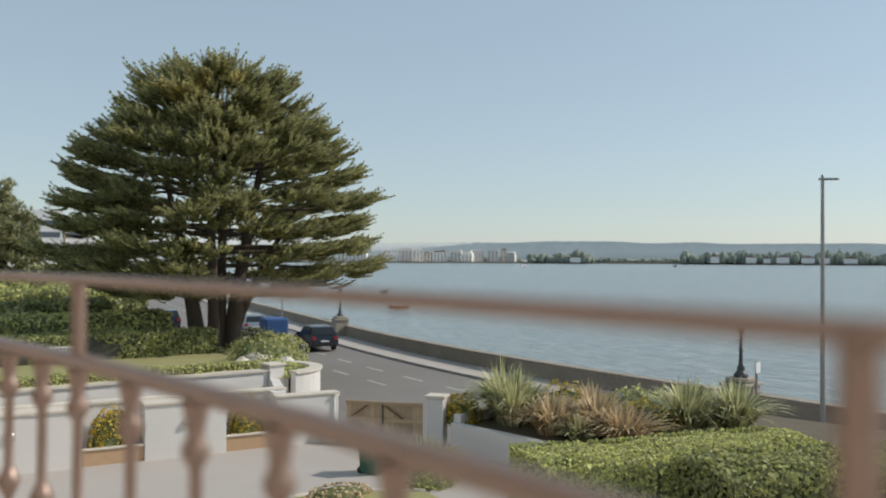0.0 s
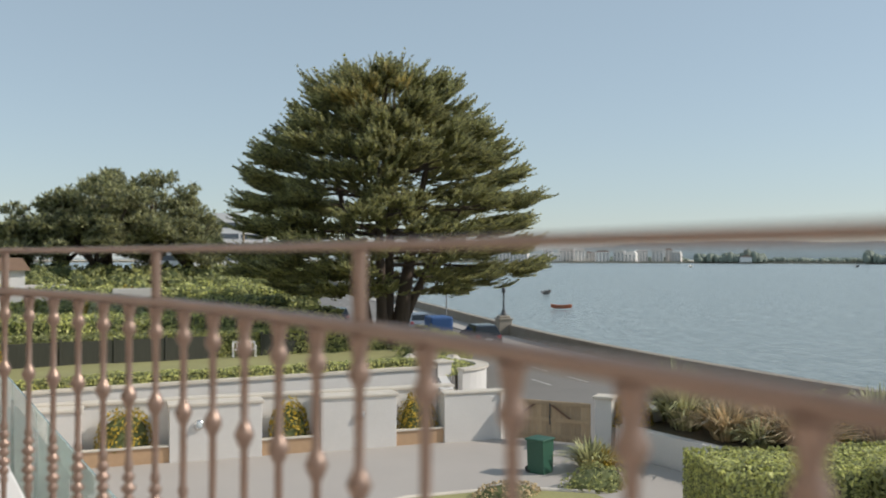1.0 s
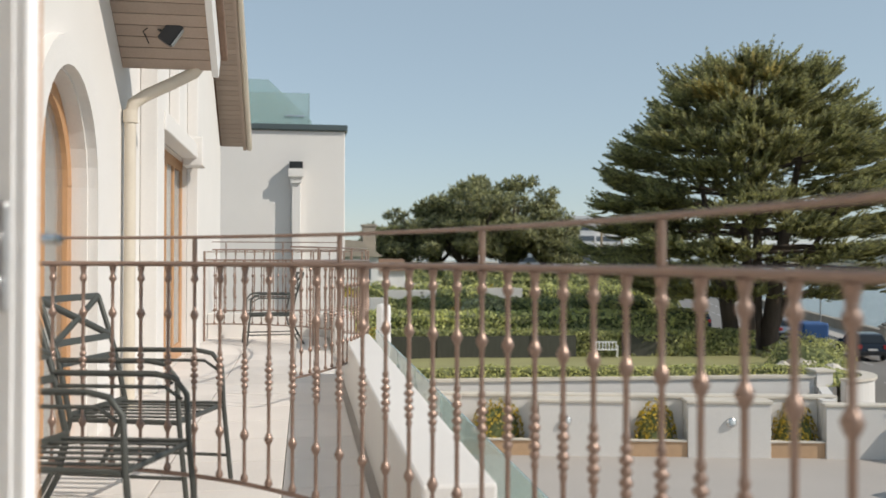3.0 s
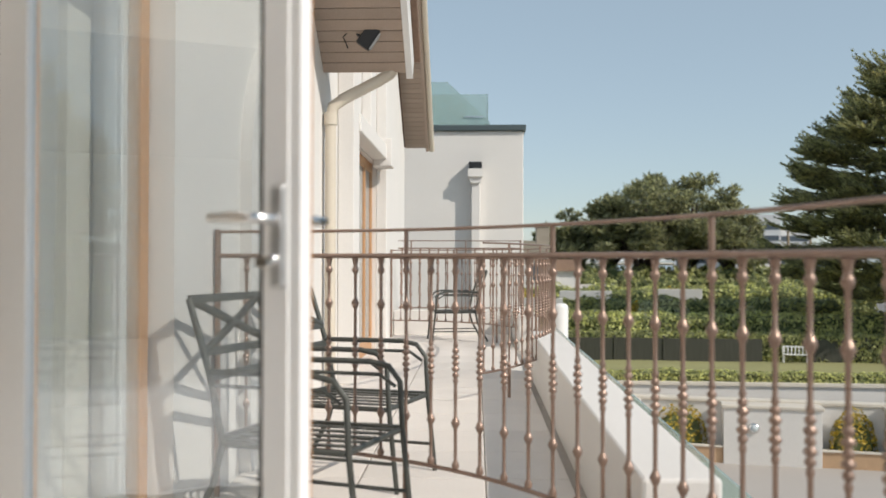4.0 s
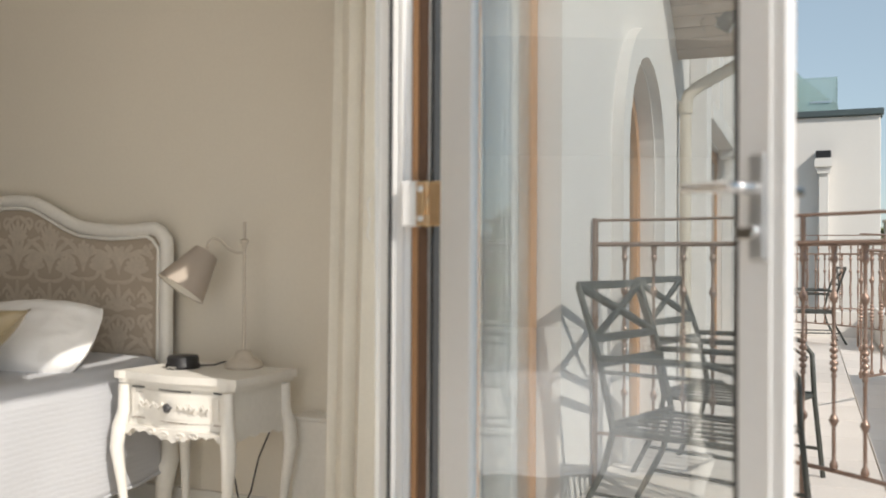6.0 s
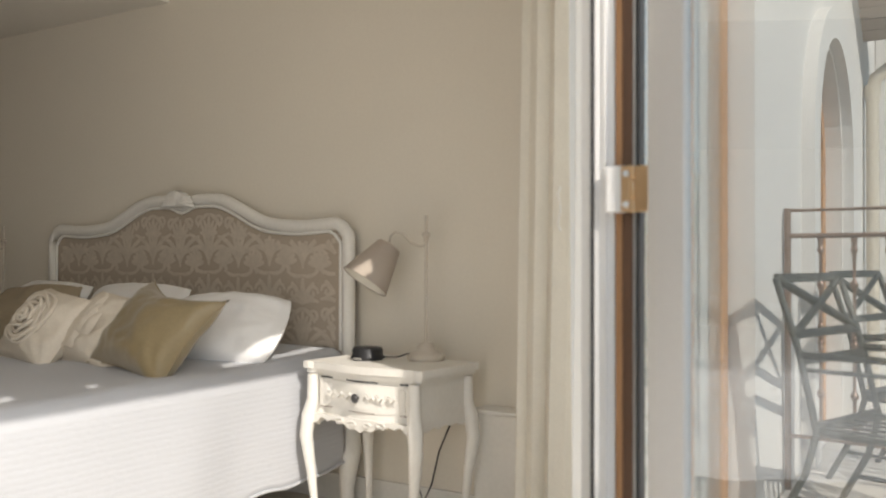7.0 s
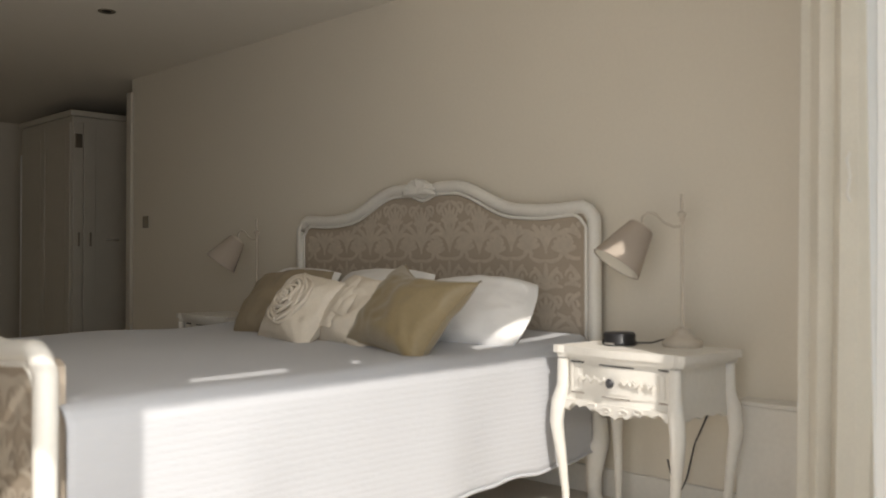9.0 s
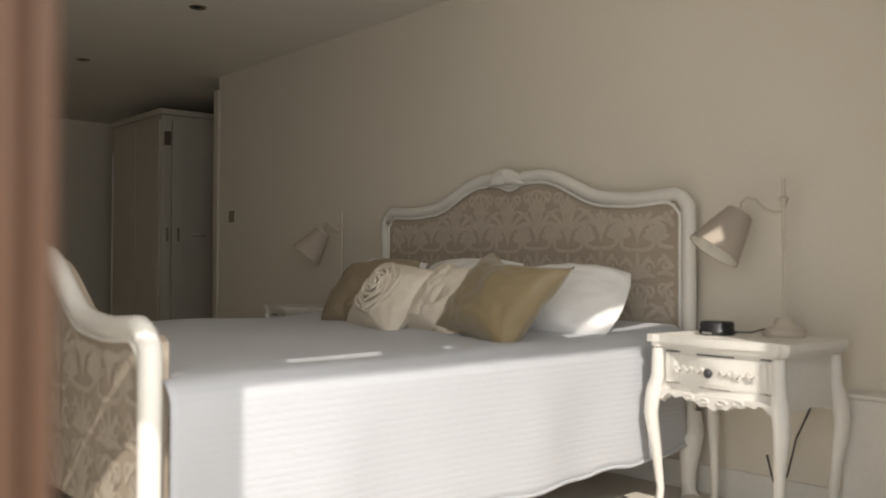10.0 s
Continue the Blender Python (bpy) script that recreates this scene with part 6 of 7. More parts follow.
def damask_motifs(half, bottom, top_z):
    """Woven palmettes, medallions and scrolls over a board, 2 mm proud of its cloth."""
    s = S()

    def inside(x, z):
        return abs(x) < half - 0.062 and bottom < z < top_z(x) - 0.052

    layer = [0]

    def leaf(pts, w):
        n = len(pts)
        layer[0] += 1
        L, R = [], []
        for i, (x, z) in enumerate(pts):
            x0, z0 = pts[max(i - 1, 0)]
            x1, z1 = pts[min(i + 1, n - 1)]
            d = math.hypot(x1 - x0, z1 - z0) or 1
            k = w * (0.35 + 0.65 * math.sin(math.pi * (0.12 + 0.80 * i / (n - 1))))
            nx, nz = -(z1 - z0) / d * k, (x1 - x0) / d * k
            L.append((x + nx, z + nz)), R.append((x - nx, z - nz))
        for i in range(n - 1):
            q = (L[i], L[i + 1], R[i + 1], R[i])
            if all(inside(*p) for p in q):
                s.add([(x, -0.0140 - 0.00012 * (layer[0] % 32), z) for x, z in q], [(0, 1, 2, 3)])

    def arc(x, z, a0, bend, length, w, n=9):
        """A leaf that starts at an angle and bends as it grows."""
        pts, a = [(x, z)], math.radians(a0)
        for k in range(n):
            a += math.radians(bend) / n
            x, z = x + math.sin(a) * length / n, z + math.cos(a) * length / n
            pts.append((x, z))
        leaf(pts, w)

    def curl(x, z, sx, r, w, a0=0.0):
        leaf([(x + sx * r * (1 - 0.075 * k) * math.cos(a0 + 0.62 * k), z + r * (1 - 0.075 * k) * math.sin(a0 + 0.62 * k)) for k in range(13)], w)

    for row in range(-3, 4):
        for col in range(-7, 8):
            ox, oz = -0.02 + 0.198 * col, 0.865 + 0.43 * row + (0.012 if col % 2 else 0)
            arc(ox, oz - 0.01, 0, 0, 0.21, 0.010)
            for q in (-1, 1):
                arc(ox, oz, 5 * q, 18 * q, 0.21, 0.011)
                arc(ox, oz + 0.01, 12 * q, 60 * q, 0.20, 0.012)
                arc(ox, oz + 0.03, 20 * q, 110 * q, 0.17, 0.011)
                curl(ox + q * 0.055, oz - 0.120, q, 0.038, 0.010)
                curl(ox + q * 0.066, oz - 0.225, -q, 0.030, 0.009, 0.4)
                arc(ox, oz - 0.17, 20 * q, 26 * q, 0.12, 0.013)
                arc(ox, oz - 0.17, 50 * q, 60 * q, 0.10, 0.010)
                arc(ox, oz - 0.04, 110 * q, -60 * q, 0.10, 0.009)
                arc(ox, oz - 0.19, 100 * q, 55 * q, 0.10, 0.011)
                for k in range(3):
                    arc(ox, oz - 0.30, 14 * q + 24 * q * k, 14 * q, 0.085 - 0.012 * k, 0.011, 5)
            for k in range(7):        # scalloped medallion between two fans
                arc(ox + 0.099, oz + 0.005, -78 + 26 * k, 0, 0.066, 0.015, 4)
            arc(ox + 0.099, oz + 0.01, 150, 0, 0.05, 0.012, 4)
            arc(ox + 0.099, oz + 0.01, -150, 0, 0.05, 0.012, 4)
            arc(ox, oz - 0.17, 0, 0, 0.12, 0.013)
            arc(ox, oz - 0.30, 0, 0, 0.10, 0.012)
    return s


def smooth(t):
    t = max(0.0, min(1.0, t))
    return t * t * (3 - 2 * t)


def crest_z(u, base, rise):
    """The top line of a head or foot board; u runs from -1 to 1."""
    a = abs(u)
    z = base + rise * smooth((0.60 - a) / 0.40) - 0.012 * smooth((a - 0.55) / 0.2) * smooth((1.0 - a) / 0.25)
    z -= 0.03 * smooth((0.10 - a) / 0.10) * (rise / 0.13)
    if a > 0.93:
        z -= 0.055 * ((a - 0.93) / 0.07) ** 2
    return z


def bed_board(name, parent, y, half, base, rise, bottom, foot, thick, label):
    us = [-1 + 2 * k / 64 for k in range(65)]
    line = [(half * u, 0, crest_z(u, base, rise)) for u in us]
    outline = [(x, z - 0.022) for x, _, z in line if abs(x) < half - 0.022]
    panel = S().prism([(-half + 0.022, bottom)] + outline + [(half - 0.022, bottom)], -0.012, thick, "y")
    bd = part(name, panel, m_damask, parent, label, at=pose(BX, y, 0))
    part("woven_motif", damask_motifs(half, bottom, lambda x: crest_z(x / half, base, rise)), m_motif, bd, "cream damask palmettes", kind="stuff")
    mould = [(-half, 0, bottom)] + [(-half, 0, bottom + (base - 0.06 - bottom) * k / 4) for k in range(1, 5)] + line + [(half, 0, base - 0.06 - (base - 0.06 - bottom) * k / 4) for k in range(0, 5)]
    part("carved_frame", S().tube([(x, -0.012, z) for x, _, z in mould], 0.030, 12, flat=1.0), M_CREAM, bd, "cream painted carved frame")
    part("inner_bead", S().tube([(x * (half - 0.036) / half, -0.022, z - 0.034) for x, _, z in mould], 0.008, 8), M_CREAM, bd)
    part("outer_bead", S().tube([(x * (half + 0.013) / half, -0.018, z + 0.012) for x, _, z in mould], 0.010, 8), M_CREAM, bd)
    rr = random.Random(3)
    carve = S()
    for k in range(11):
        a = math.pi * k / 10
        carve.tube([(0, -0.05, base + rise - 0.02), (0.07 * math.cos(a), -0.065, base + rise - 0.02 + 0.06 * math.sin(a)), (0.12 * math.cos(a), -0.055, base + rise - 0.035 + 0.075 * math.sin(a))], [0.016, 0.02, 0.006], 6)
    part("crest_carving", carve, M_CREAM, bd, "carved shell crest")
    for s in (-1, 1):
        part("bed_leg", S().tube([(s * half, 0, bottom + 0.05), (s * (half + 0.02), -0.02, bottom - 0.03), (s * (half + 0.035), -0.045, foot + 0.25), (s * half, -0.02, foot + 0.10), (s * (half + 0.01), -0.03, foot + 0.03), (s * (half + 0.03), -0.05, foot)], [0.046, 0.05, 0.048, 0.034, 0.03, 0.04], 10), M_CREAM, bd, "cream cabriole leg")
    return bd


bed = empty("bed", "large cream carved French bed with damask headboard", "bed", at=pose(0, 0, 0))
bed_board("headboard", bed, BY + 0.02, 1.03, 1.058, 0.13, 0.10, ROOM, 0.05, "taupe and cream damask headboard panel")
bed_board("footboard", bed, 1.02, 1.03, 0.60, 0.19, 0.08, ROOM, 0.05, "taupe and cream damask footboard panel")
for s in (-1, 1):
    part("side_rail", S().box(BX + s * 0.97 - 0.02, BX + s * 0.97 + 0.02, 1.06, BY, -0.02, 0.16, c=0.01), M_CREAM, bed)
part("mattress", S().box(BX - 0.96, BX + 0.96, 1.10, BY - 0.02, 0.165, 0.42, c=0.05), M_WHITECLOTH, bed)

X0, X1, Y0, Y1 = BX - 1.03, BX + 1.055, 1.052, 3.24


def cover(u, v):
    """The bedspread: across the bed with u, along it with v."""
    y = Y0 + (Y1 - Y0) * v
    total = (X1 - X0) + 0.92
    d = u * total - 0.46
    fold = 0.010 * math.sin(y * 9.0 + 2 * noise.noise((y * 2, 0, 0))) + 0.015 * noise.noise((y * 3.2, 1.7, 0))
    puff = 0.012 * noise.noise((y * 2.2, d * 2.2, 4)) + 0.018 * math.exp(-((v - 0.98) / 0.05) ** 2)
    top = 0.470 + 0.012 * math.sin(math.pi * v) + 0.030 * smooth((v - 0.55) / 0.4) + puff

    def side(k):
        """x out from the edge and z down at a drop k."""
        r = 0.07
        if k < r * 1.57:
            a = k / r
            return r * math.sin(a) - r, r - r * math.cos(a)
        q = k - r * 1.57
        return fold * min(1, q / 0.25) + 0.03 * q, r + q
    w = X1 - X0
    if 0.07 < d < w - 0.07:
        return (X0 + d, y, top)
    if d <= 0.07:
        ox, dz = side(0.07 - d)
        return (X0 - ox, y, top - dz)
    ox, dz = side(d - (w - 0.07))
    return (X1 + ox, y, top - dz + (0.03 * noise.noise((y * 5, 0, 9)) if dz > 0.4 else 0))


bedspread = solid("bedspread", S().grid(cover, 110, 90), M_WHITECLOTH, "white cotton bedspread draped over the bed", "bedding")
part("hem", S().tube([cover(1.0, k / 60) for k in range(61)], 0.007, 6), M_WHITECLOTH, bedspread, "stitched hem")
part("hem", S().tube([cover(0.0, k / 60) for k in range(61)], 0.007, 6), M_WHITECLOTH, bedspread, "stitched hem")
sm = bedspread.modifiers.new("thickness", "SOLIDIFY")
sm.thickness, sm.offset = 0.006, -1


def cushion(name, at, w, h, t, mat, label, pinch=0.10, seed=1, cat="cushion", soft=0.0, sag=0.0):
    """A stuffed cushion: pinch draws its sides in, soft rounds its corners, sag lets the upper edge dip."""
    def fn(u, v):
        a, b = 2 * u - 1, 2 * v - 1
        k = (1 - abs(a) ** 2.4) * (1 - abs(b) ** 2.4)
        x = a * w / 2 * (1 - pinch * (1 - b * b) * abs(a) - soft * a * a * b * b)
        y = b * h / 2 * (1 - pinch * (1 - a * a) * abs(b) - soft * a * a * b * b)
        y -= sag * (1 - a * a) * max(0, b) ** 1.5
        z = t / 2 * max(0, k) ** 0.5
        edge = min(1, 3 * max(0, k))
        z += edge * (0.016 * noise.noise((a * 2.0 + seed, b * 2.0, seed)) + 0.007 * noise.noise((a * 5 + seed, b * 5, seed)))
        fan = math.atan2(b + 1.1, a + 1.1 * (1 if seed % 2 else -1))      # creases that run out of a lower corner
        z += edge * 0.0045 * math.sin(17 * fan + 2 * noise.noise((a * 2, b * 2, seed))) * abs(a)
        return x, y, z
    s = S().grid(lambda u, v: fn(u, v), 34, 34)
    s.grid(lambda u, v: (fn(u, v)[0], fn(u, v)[1], -fn(u, v)[2] * 0.8), 34, 34)
    ob = solid(name, s, mat, label, cat, at=at)
    rim = [fn(k / 24, 0) for k in range(24)] + [fn(1, k / 24) for k in range(24)] + [fn(1 - k / 24, 1) for k in range(24)] + [fn(0, 1 - k / 24) for k in range(25)]
    part("seam", S().tube(rim, 0.0035, 6), mat, ob)
    return ob


def lean(x, y, z, yaw, back, roll=0):
    """Standing on its lower edge, facing -y when yaw is 0, tipped back."""
    return Matrix.Translation((x, y, z)) @ Matrix.Rotation(radians(yaw), 4, "Z") @ Matrix.Rotation(radians(90 - back), 4, "X") @ Matrix.Rotation(radians(roll), 4, "Z")


TOP = 0.485
cushion("pillow", lean(-1.965, 2.855, TOP + 0.122, 10, 42, 0), 0.60, 0.36, 0.21, M_PILLOW, "white satin pillow against the headboard", 0.03, 1, "pillow", soft=0.13)
cushion("pillow", lean(-2.62, 2.90, TOP + 0.14, 0, 42), 0.66, 0.41, 0.19, M_PILLOW, "white satin pillow behind the cushions", 0.04, 2, "pillow", soft=0.12)
cushion("pillow", lean(-3.28, 2.90, TOP + 0.14, -4, 42), 0.66, 0.41, 0.19, M_PILLOW, "white satin pillow on the far side", 0.04, 3, "pillow", soft=0.12)
cushion("cushion", lean(-1.94, 2.49, TOP + 0.138, -6, 39, -9), 0.54, 0.41, 0.23, M_OLIVE, "olive satin square cushion", 0.17, 4, sag=0.035)
petal_c = cushion("cushion", lean(-2.31, 2.55, TOP + 0.122, -4, 39, -6), 0.46, 0.36, 0.19, M_IVORY, "ivory cushion with raised petals", 0.12, 5, soft=0.04)
rose_c = cushion("cushion", lean(-2.62, 2.50, TOP + 0.122, -8, 38, -6), 0.49, 0.37, 0.19, M_IVORY, "ivory cushion with a cloth rosette", 0.11, 6, soft=0.04)
cushion("cushion", lean(-2.96, 2.63, TOP + 0.135, 2, 39, 4), 0.53, 0.39, 0.20, M_TAUPE, "taupe satin cushion behind the others", 0.06, 7, soft=0.10)
rose = S()
for k in range(7):
    rad = 0.018 + 0.019 * k
    pts = [(rad * math.cos(6.283 * j / 22 + k) * (1 + 0.10 * math.sin(3 * 6.283 * j / 22 + 2 * k)), rad * math.sin(6.283 * j / 22 + k) * (1 + 0.1 * math.cos(2 * 6.283 * j / 22 + k)), 0.118 - 0.0055 * k + 0.006 * math.sin(6.283 * j / 7)) for j in range(23)]
    rose.tube(pts, 0.009, 6)
pet = S()
pr = random.Random(8)
for k in range(16):
    px0, py0 = pr.uniform(-0.12, 0.12), pr.uniform(-0.10, 0.08)
    pet.grid(lambda u, v: (px0 + 0.045 * (2 * u - 1) * (1 - 0.4 * v), py0 + 0.055 * (2 * v - 1), 0.094 + 0.016 * math.sin(math.pi * u) * math.sin(math.pi * v) - 2.0 * (px0 * px0 + py0 * py0)), 6, 6)
part("petals", pet, M_IVORY, petal_c, "raised cloth petals")
part("rosette", rose, M_IVORY, rose_c, "ruffled cloth rosette")


# ---- night tables ----
def night_table(at, label):
    """Cream cabriole night table; front looks to -y, top at 0.69."""
    th = empty("night_table", label, "night table", "bedside tables", at=at)
    H = 0.69
    top = []
    for k in range(25):
        u = -1 + k / 12
        top.append((0.295 * u, -0.235 - 0.022 * math.cos(math.pi * u * 1.0) - 0.012 * (abs(u) > 0.9)))
    part("tabletop", S().prism(top + [(0.29, 0.20), (-0.29, 0.20)], H - 0.028, H), M_CREAM, th)
    part("top_moulding", S().prism([(x * 0.96, y + 0.012) for x, y in top] + [(0.275, 0.195), (-0.275, 0.195)], H - 0.045, H - 0.029), M_CREAM, th)
    part("carcass", S().prism([(x * 0.87, y + 0.035) for x, y in top] + [(0.25, 0.19), (-0.25, 0.19)], H - 0.205, H - 0.046), M_CREAM, th)
    dr = part("drawer", S().prism([(x * 0.76, y + 0.025) for x, y in top] + [(0.222, -0.19), (-0.222, -0.19)], H - 0.172, H - 0.066), M_CREAM, th)
    part("drawer_field", S().prism([(x * 0.68, y + 0.021) for x, y in top] + [(0.198, -0.19), (-0.198, -0.19)], H - 0.160, H - 0.078), M_CREAM, dr)
    part("knob", S().lathe([(0.006, 0), (0.006, 0.012), (0.016, 0.018), (0.018, 0.026), (0.010, 0.034)], 12, pose(0, -0.235, H - 0.118, 90, 0, 0)), M_IRON, dr, "dark metal knob")
    # dark strips paint the shade in the gaps above and below the drawer
    part("drawer_gap", S().prism([(x * 0.78, y + 0.033) for x, y in top] + [(0.226, -0.19), (-0.226, -0.19)], H - 0.062, H - 0.057), M_BLACK, th)
    part("lower_gap", S().prism([(x * 0.78, y + 0.0335) for x, y in top] + [(0.226, -0.19), (-0.226, -0.19)], H - 0.1765, H - 0.1735), M_DARKOAK, th)
    for s in (-1, 1):
        for q in range(3):
            cx = s * (0.050 + 0.048 * q)
            yy = -0.238 + 0.005 * q * q
            part("drawer_carving", S().tube([(cx - s * 0.026, yy, H - 0.126), (cx - s * 0.012, yy - 0.001, H - 0.106), (cx + s * 0.004, yy - 0.001, H - 0.124), (cx + s * 0.020, yy, H - 0.108), (cx + s * 0.028, yy, H - 0.122)], [0.003, 0.006, 0.006, 0.005, 0.003], 6), M_CREAM, dr)
    # scalloped apron under the drawer, deepest in the middle
    ap = []
    for k in range(49):
        u = -1 + k / 24
        ap.append((0.245 * u, H - 0.222 - 0.030 * math.exp(-(u / 0.42) ** 2) + 0.011 * abs(math.sin(4.5 * math.pi * u)) - 0.030 * max(0, abs(u) - 0.82) / 0.18))
    part("apron", S().prism(ap + [(0.245, H - 0.20), (-0.245, H - 0.20)], -0.226, -0.198, "y"), M_CREAM, th)
    for s in (-1, 1):
        for q in range(2):
            cx = s * (0.035 + 0.065 * q)
            part("apron_carving", S().tube([(cx + s * 0.024 * math.cos(t) * (1 - t / 9), -0.229, H - 0.214 - 0.008 * (1 - q) + 0.012 * math.sin(t) * (1 - t / 9)) for t in [0.5 * j for j in range(12)]], 0.0045, 5), M_CREAM, th)
    for s in (-1, 1):
        part("side_apron", S().prism([(-0.20 + 0.39 * k / 16, H - 0.235 + 0.012 * abs(math.sin(k * 0.9)) - 0.012 * ((k - 8) / 8) ** 2) for k in range(17)] + [(0.19, H - 0.20), (-0.20, H - 0.20)], s * 0.238 - 0.01, s * 0.238 + 0.01, "x"), M_CREAM, th)
        for f, y in ((-1, -0.215), (1, 0.17)):
            x = s * 0.252
            part("cabriole_leg", S().tube([(x, y, H - 0.05), (x, y, H - 0.15), (x + s * 0.012, y + f * 0.012, H - 0.21), (x + s * 0.020, y + f * 0.018, H - 0.29), (x + s * 0.004, y + f * 0.004, H - 0.43), (x - s * 0.008, y - f * 0.006, H - 0.57), (x - s * 0.002, y, H - 0.65), (x + s * 0.016, y + f * 0.014, 0.0)],
                                          [0.022, 0.025, 0.030, 0.028, 0.020, 0.015, 0.013, 0.021], 10), M_CREAM, th)
    return th


nt1 = night_table(pose(-1.255, 3.07, ROOM, 0, 0, -4.5) @ Matrix.Diagonal((1.0, 0.87, 1.0, 1.0)), "cream carved night table with one drawer beside the bed")
copy_thing(nt1, pose(-4.21, 3.13, ROOM))
TT = ROOM + 0.69


def reading_lamp(at, label):
    th = empty("reading_lamp", label, "table lamp", "bedside lamps", at=at)
    part("base", S().lathe([(0.072, 0), (0.076, 0.008), (0.074, 0.022), (0.060, 0.032), (0.040, 0.042), (0.032, 0.060), (0.028, 0.068), (0.010, 0.072)], 24), M_LAMPMETAL, th)
    part("stem", S().tube([(0, 0, 0.07), (0, 0, 0.575)], 0.0065, 10), M_LAMPMETAL, th)
    part("clamp", S().lathe([(0.008, 0.485), (0.016, 0.492), (0.018, 0.50), (0.012, 0.508), (0.010, 0.47)], 12), M_LAMPMETAL, th)
    part("arm", S().tube([(0, 0, 0.455), (-0.03, -0.005, 0.452), (-0.07, -0.012, 0.47), (-0.10, -0.018, 0.502), (-0.13, -0.025, 0.510), (-0.152, -0.03, 0.492), (-0.158, -0.032, 0.455)], 0.0055, 8), M_LAMPMETAL, th)
    m = Matrix.Translation((-0.155, -0.035, 0.452)) @ Matrix.Rotation(radians(-30), 4, "X") @ Matrix.Rotation(radians(20), 4, "Y")
    shade = S().lathe([(0.048, 0.0), (0.052, -0.003), (0.100, -0.172), (0.102, -0.176), (0.099, -0.174), (0.050, -0.004)], 28, m, caps=False)
    sd = part("shade", shade, M_SHADE, th, "taupe cloth shade tipped down")
    part("lining", S().lathe([(0.046, -0.006), (0.0965, -0.1735)], 28, m, caps=False), M_SHADEIN, sd, "pale shade lining")
    part("shade_ring", S().lathe([(0.0005, -0.004), (0.049, -0.003), (0.049, 0.002), (0.012, 0.014)], 20, m), M_LAMPMETAL, sd)
    part("bulb", S().lathe([(0.012, -0.02), (0.016, -0.05), (0.028, -0.085), (0.026, -0.105), (0.010, -0.12)], 14, m), M_SHADEIN, sd)
    return th


rl = reading_lamp(pose(-1.165, 3.17, TT), "grey metal reading lamp with tilted taupe shade")
copy_thing(rl, pose(-4.03, 3.20, TT))
clock = empty("alarm_clock", "small black round clock on the night table", "clock", at=pose(-1.37, 3.06, TT))
part("case", S().lathe([(0.060, 0), (0.066, 0.006), (0.066, 0.016), (0.060, 0.022), (0.062, 0.040), (0.056, 0.050), (0.02, 0.052)], 24), M_BLACK, clock)
part("flex", S().tube([(0.06, 0.02, 0.012), (0.11, 0.05, 0.012), (0.15, 0.06, 0.026), (0.19, 0.07, 0.022), (0.22, 0.11, 0.006)], 0.0035, 6), M_BLACK, clock)
part("button", S().box(-0.02, 0.02, -0.07, -0.06, 0.006, 0.014, c=0.002), M_CHROME, clock)
solid("flex_cable", S().tube([(-1.12, 3.36, 0.40), (-1.16, 3.37, 0.24), (-1.22, 3.36, 0.10), (-1.25, 3.35, -0.04), (-1.28, 3.33, -0.12), (-1.31, 3.34, -0.05), (-1.34, 3.36, 0.02)], 0.0035, 6), M_BLACK, "thin dark lamp flex hanging down the wall", "cable")

# ---- curtains ----
def curtain(name, path, z0, z1, mat, label, flare=0.0, seed=0):
    pts = [Vector((*p, 0)) for p in path]

    def fn(u, v):
        k = u * (len(pts) - 1)
        i = min(int(k), len(pts) - 2)
        p = pts[i].lerp(pts[i + 1], smooth(k - i) * 0.5 + (k - i) * 0.5)
        s = 0.02 * noise.noise((u * 7 + seed, v * 1.5, seed)) + flare * (1 - v) ** 1.5
        return (p.x - s, p.y + 0.015 * noise.noise((u * 6, v * 2, seed + 3)), z0 + (z1 - z0) * v)
    ob = solid(name, S().grid(fn, 16 * (len(pts) - 1), 26), mat, label, "curtain")
    if mat is not M_SHEER:
        md = ob.modifiers.new("thickness", "SOLIDIFY")
        md.thickness = 0.004
    return ob


curtain("curtain", [(-0.37, 2.88), (-0.385, 2.80), (-0.42, 2.765), (-0.45, 2.79), (-0.475, 2.755), (-0.50, 2.775), (-0.53, 2.755), (-0.54, 2.83), (-0.44, 2.88), (-0.52, 2.94), (-0.43, 3.0), (-0.51, 3.06), (-0.43, 3.12), (-0.50, 3.18), (-0.43, 3.25)], ROOM + 0.01, 2.46, M_CURTAIN, "cream embroidered curtain drawn aside", 0.035, 1)
curtain("sheer_curtain", [(-0.235, 2.49), (-0.265, 2.545), (-0.250, 2.60), (-0.285, 2.66), (-0.265, 2.72), (-0.305, 2.79), (-0.285, 2.86), (-0.325, 2.93), (-0.30, 3.0), (-0.34, 3.06), (-0.30, 3.13), (-0.34, 3.2), (-0.31, 3.28), (-0.34, 3.36)], ROOM + 0.01, 2.46, M_SHEER, "white sheer curtain gathered at the window", 0.012, 5)
solid("curtain_hook", S().tube([(-0.40, 2.755, 1.13), (-0.405, 2.745, 1.11), (-0.395, 2.742, 1.06), (-0.405, 2.745, 1.01), (-0.40, 2.755, 0.99)], 0.004, 6), M_CREAM, "small cream curtain tie hook", "hook")
solid("curtain_rail", S().tube([(-0.38, -0.6, 2.455), (-0.38, 3.38, 2.455)], 0.014, 8), M_UPVC, "white curtain rail under the ceiling", "rail")

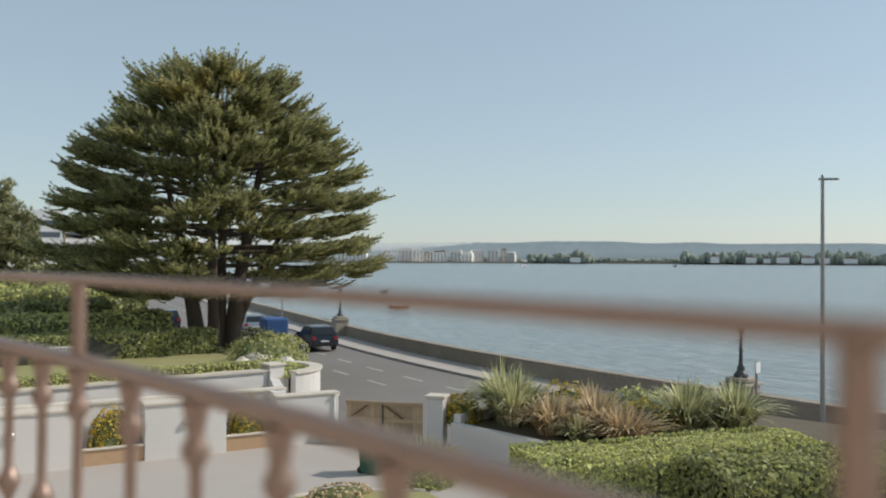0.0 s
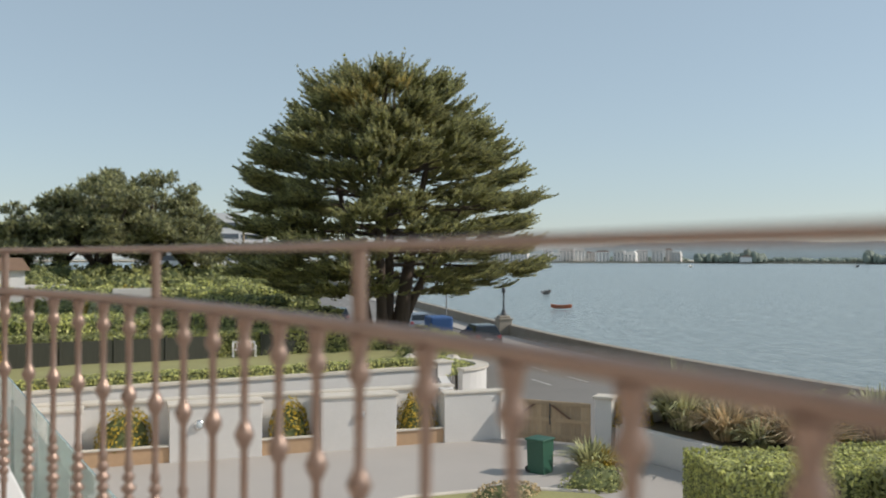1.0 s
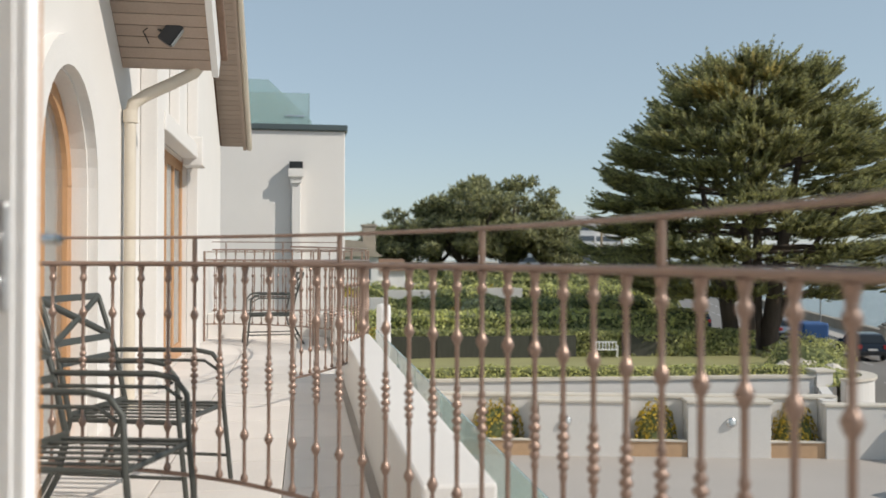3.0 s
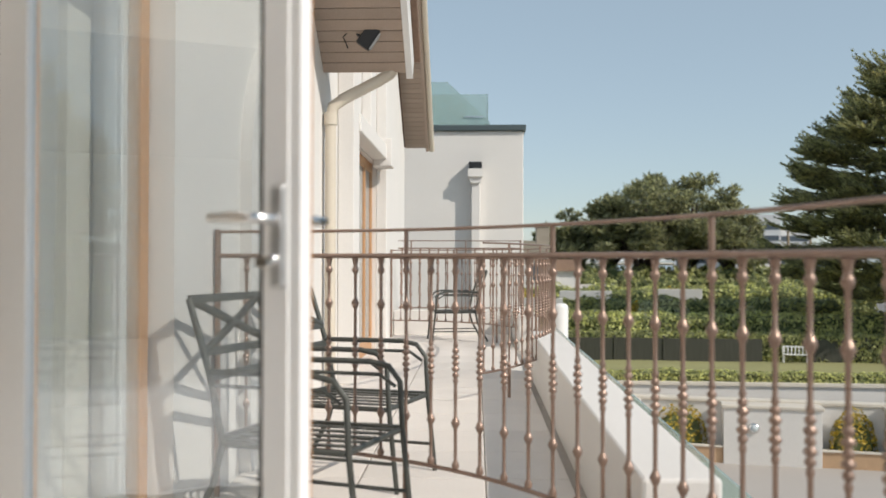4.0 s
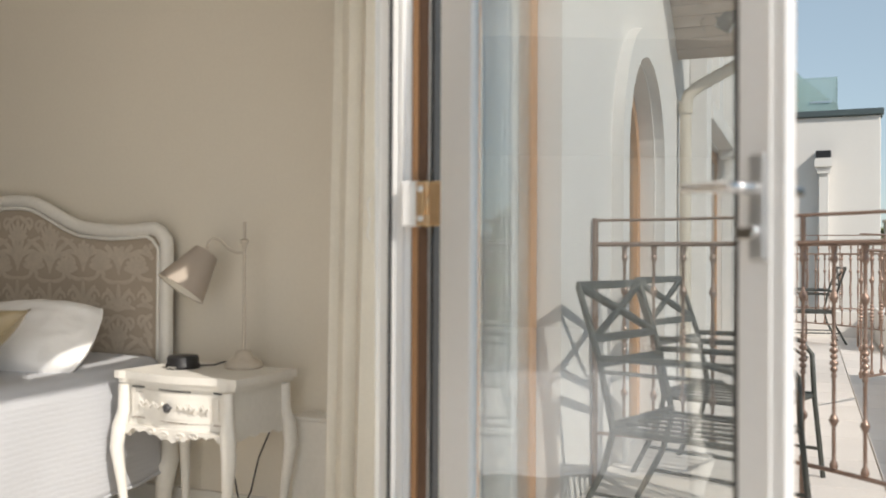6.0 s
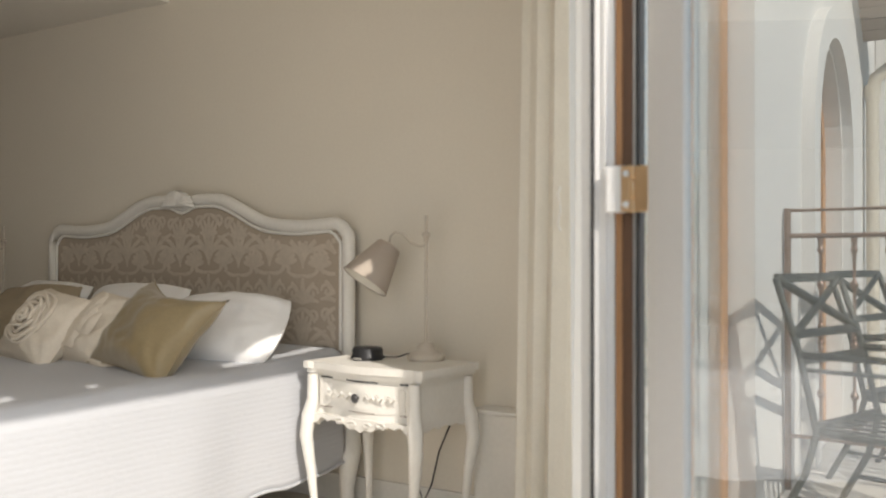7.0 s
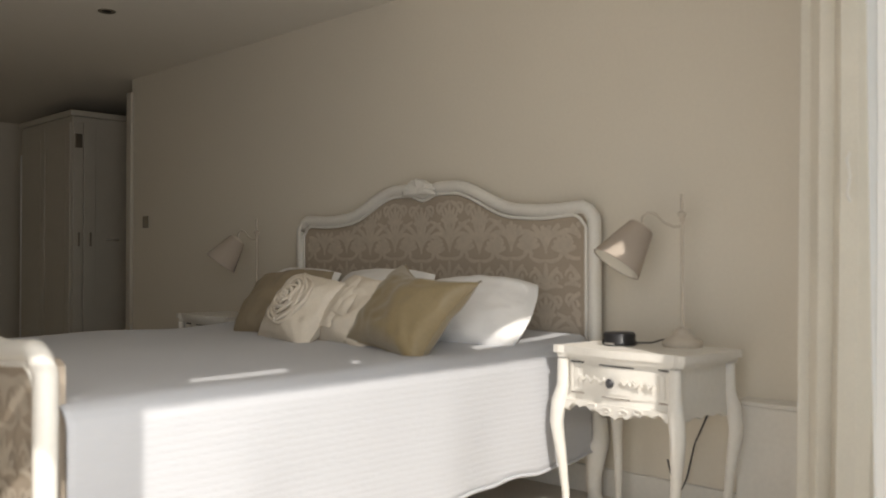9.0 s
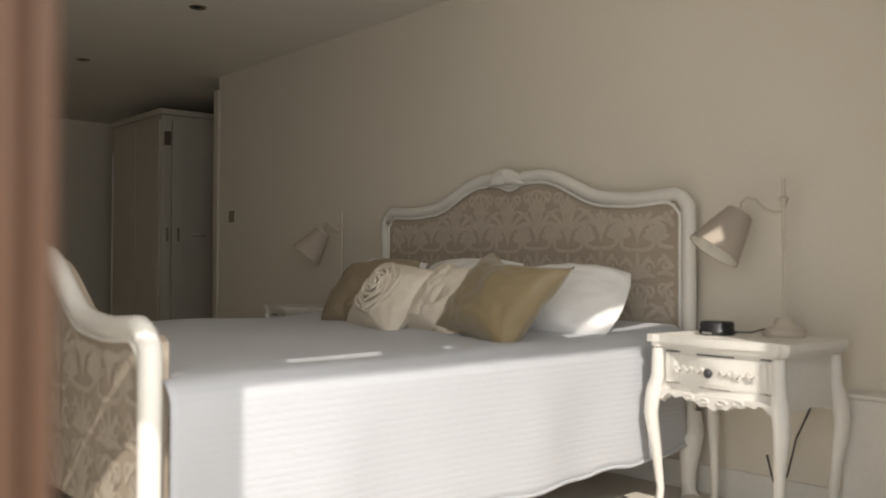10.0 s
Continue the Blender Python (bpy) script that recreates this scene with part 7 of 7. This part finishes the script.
# ---- back of the room ----
wd = empty("wardrobe", "tall white panelled wardrobe with steel pulls in the lobby", "wardrobe", at=pose(-7.0, 3.34, ROOM))
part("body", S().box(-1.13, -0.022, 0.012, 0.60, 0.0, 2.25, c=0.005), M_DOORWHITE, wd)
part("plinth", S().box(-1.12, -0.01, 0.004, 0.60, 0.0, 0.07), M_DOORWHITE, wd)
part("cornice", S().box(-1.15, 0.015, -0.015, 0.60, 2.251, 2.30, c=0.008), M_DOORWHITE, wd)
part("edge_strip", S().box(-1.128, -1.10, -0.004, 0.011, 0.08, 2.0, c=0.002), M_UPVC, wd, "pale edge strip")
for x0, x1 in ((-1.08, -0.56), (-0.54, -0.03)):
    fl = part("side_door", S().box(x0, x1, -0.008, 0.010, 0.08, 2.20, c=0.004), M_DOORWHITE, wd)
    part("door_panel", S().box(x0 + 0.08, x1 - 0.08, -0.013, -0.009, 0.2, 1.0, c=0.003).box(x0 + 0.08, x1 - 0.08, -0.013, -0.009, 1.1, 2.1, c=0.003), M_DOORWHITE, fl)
for y0, y1 in ((0.014, 0.095), (0.105, 0.21)):
    fr = part("front_door", S().box(-0.020, 0.0, y0, y1, 0.08, 2.20, c=0.004), M_DOORWHITE, wd)
    part("pull", S().box(0.001, 0.016, (y0 + y1) / 2 - 0.012, (y0 + y1) / 2 + 0.012, 1.14, 1.26, c=0.004), M_SWITCH, fr)
part("catch_plate", S().box(0.001, 0.012, 0.02, 0.085, 1.98, 2.10, c=0.004), M_SWITCH, wd)
ld = empty("lobby_door", "white lobby door with dark glazing, standing ajar", "door", at=pose(-7.06, 3.57, ROOM))
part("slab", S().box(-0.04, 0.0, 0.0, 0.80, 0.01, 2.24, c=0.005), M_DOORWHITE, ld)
lh = part("handle_plate", S().box(0.001, 0.008, 0.06, 0.11, 1.10, 1.30, c=0.003), M_SWITCH, ld)
part("lever", S().tube([(0.008, 0.085, 1.20), (0.055, 0.085, 1.20), (0.055, 0.19, 1.20)], 0.010, 8), M_CHROME, lh)
part("glazing", S().box(0.001, 0.006, 0.14, 0.70, 0.88, 2.12), M_CARGLASS, ld)
part("glazing_bead", S().box(0.001, 0.012, 0.115, 0.139, 0.86, 2.14, c=0.003).box(0.001, 0.012, 0.14, 0.70, 0.855, 0.879, c=0.003).box(0.001, 0.012, 0.14, 0.70, 2.121, 2.145, c=0.003), M_DOORWHITE, ld)
sw = empty("light_switch", "brushed steel light switch on the wall", "switch", at=pose(-5.8, 3.399, 1.12))
part("plate", S().box(-0.045, 0.045, -0.008, 0, -0.045, 0.045, c=0.003), M_SWITCH, sw)
part("rocker", S().box(-0.012, 0.012, -0.013, -0.008, -0.016, 0.016, c=0.002), M_SWITCH, sw)
dl = empty("downlight", "recessed ceiling spotlight with steel rim, unlit", "lamp", "ceiling spotlights", at=pose(-4.33, 2.40, 2.235))
part("rim", S().lathe([(0.028, -0.002), (0.045, -0.006), (0.05, -0.001), (0.05, 0.0)], 20, caps=False), M_SWITCH, dl)
part("bulb", S().lathe([(0.028, -0.001), (0.02, -0.004), (0.002, -0.005)], 16), M_BLACK, dl)
copy_thing(dl, pose(-6.13, 2.37, 2.235))
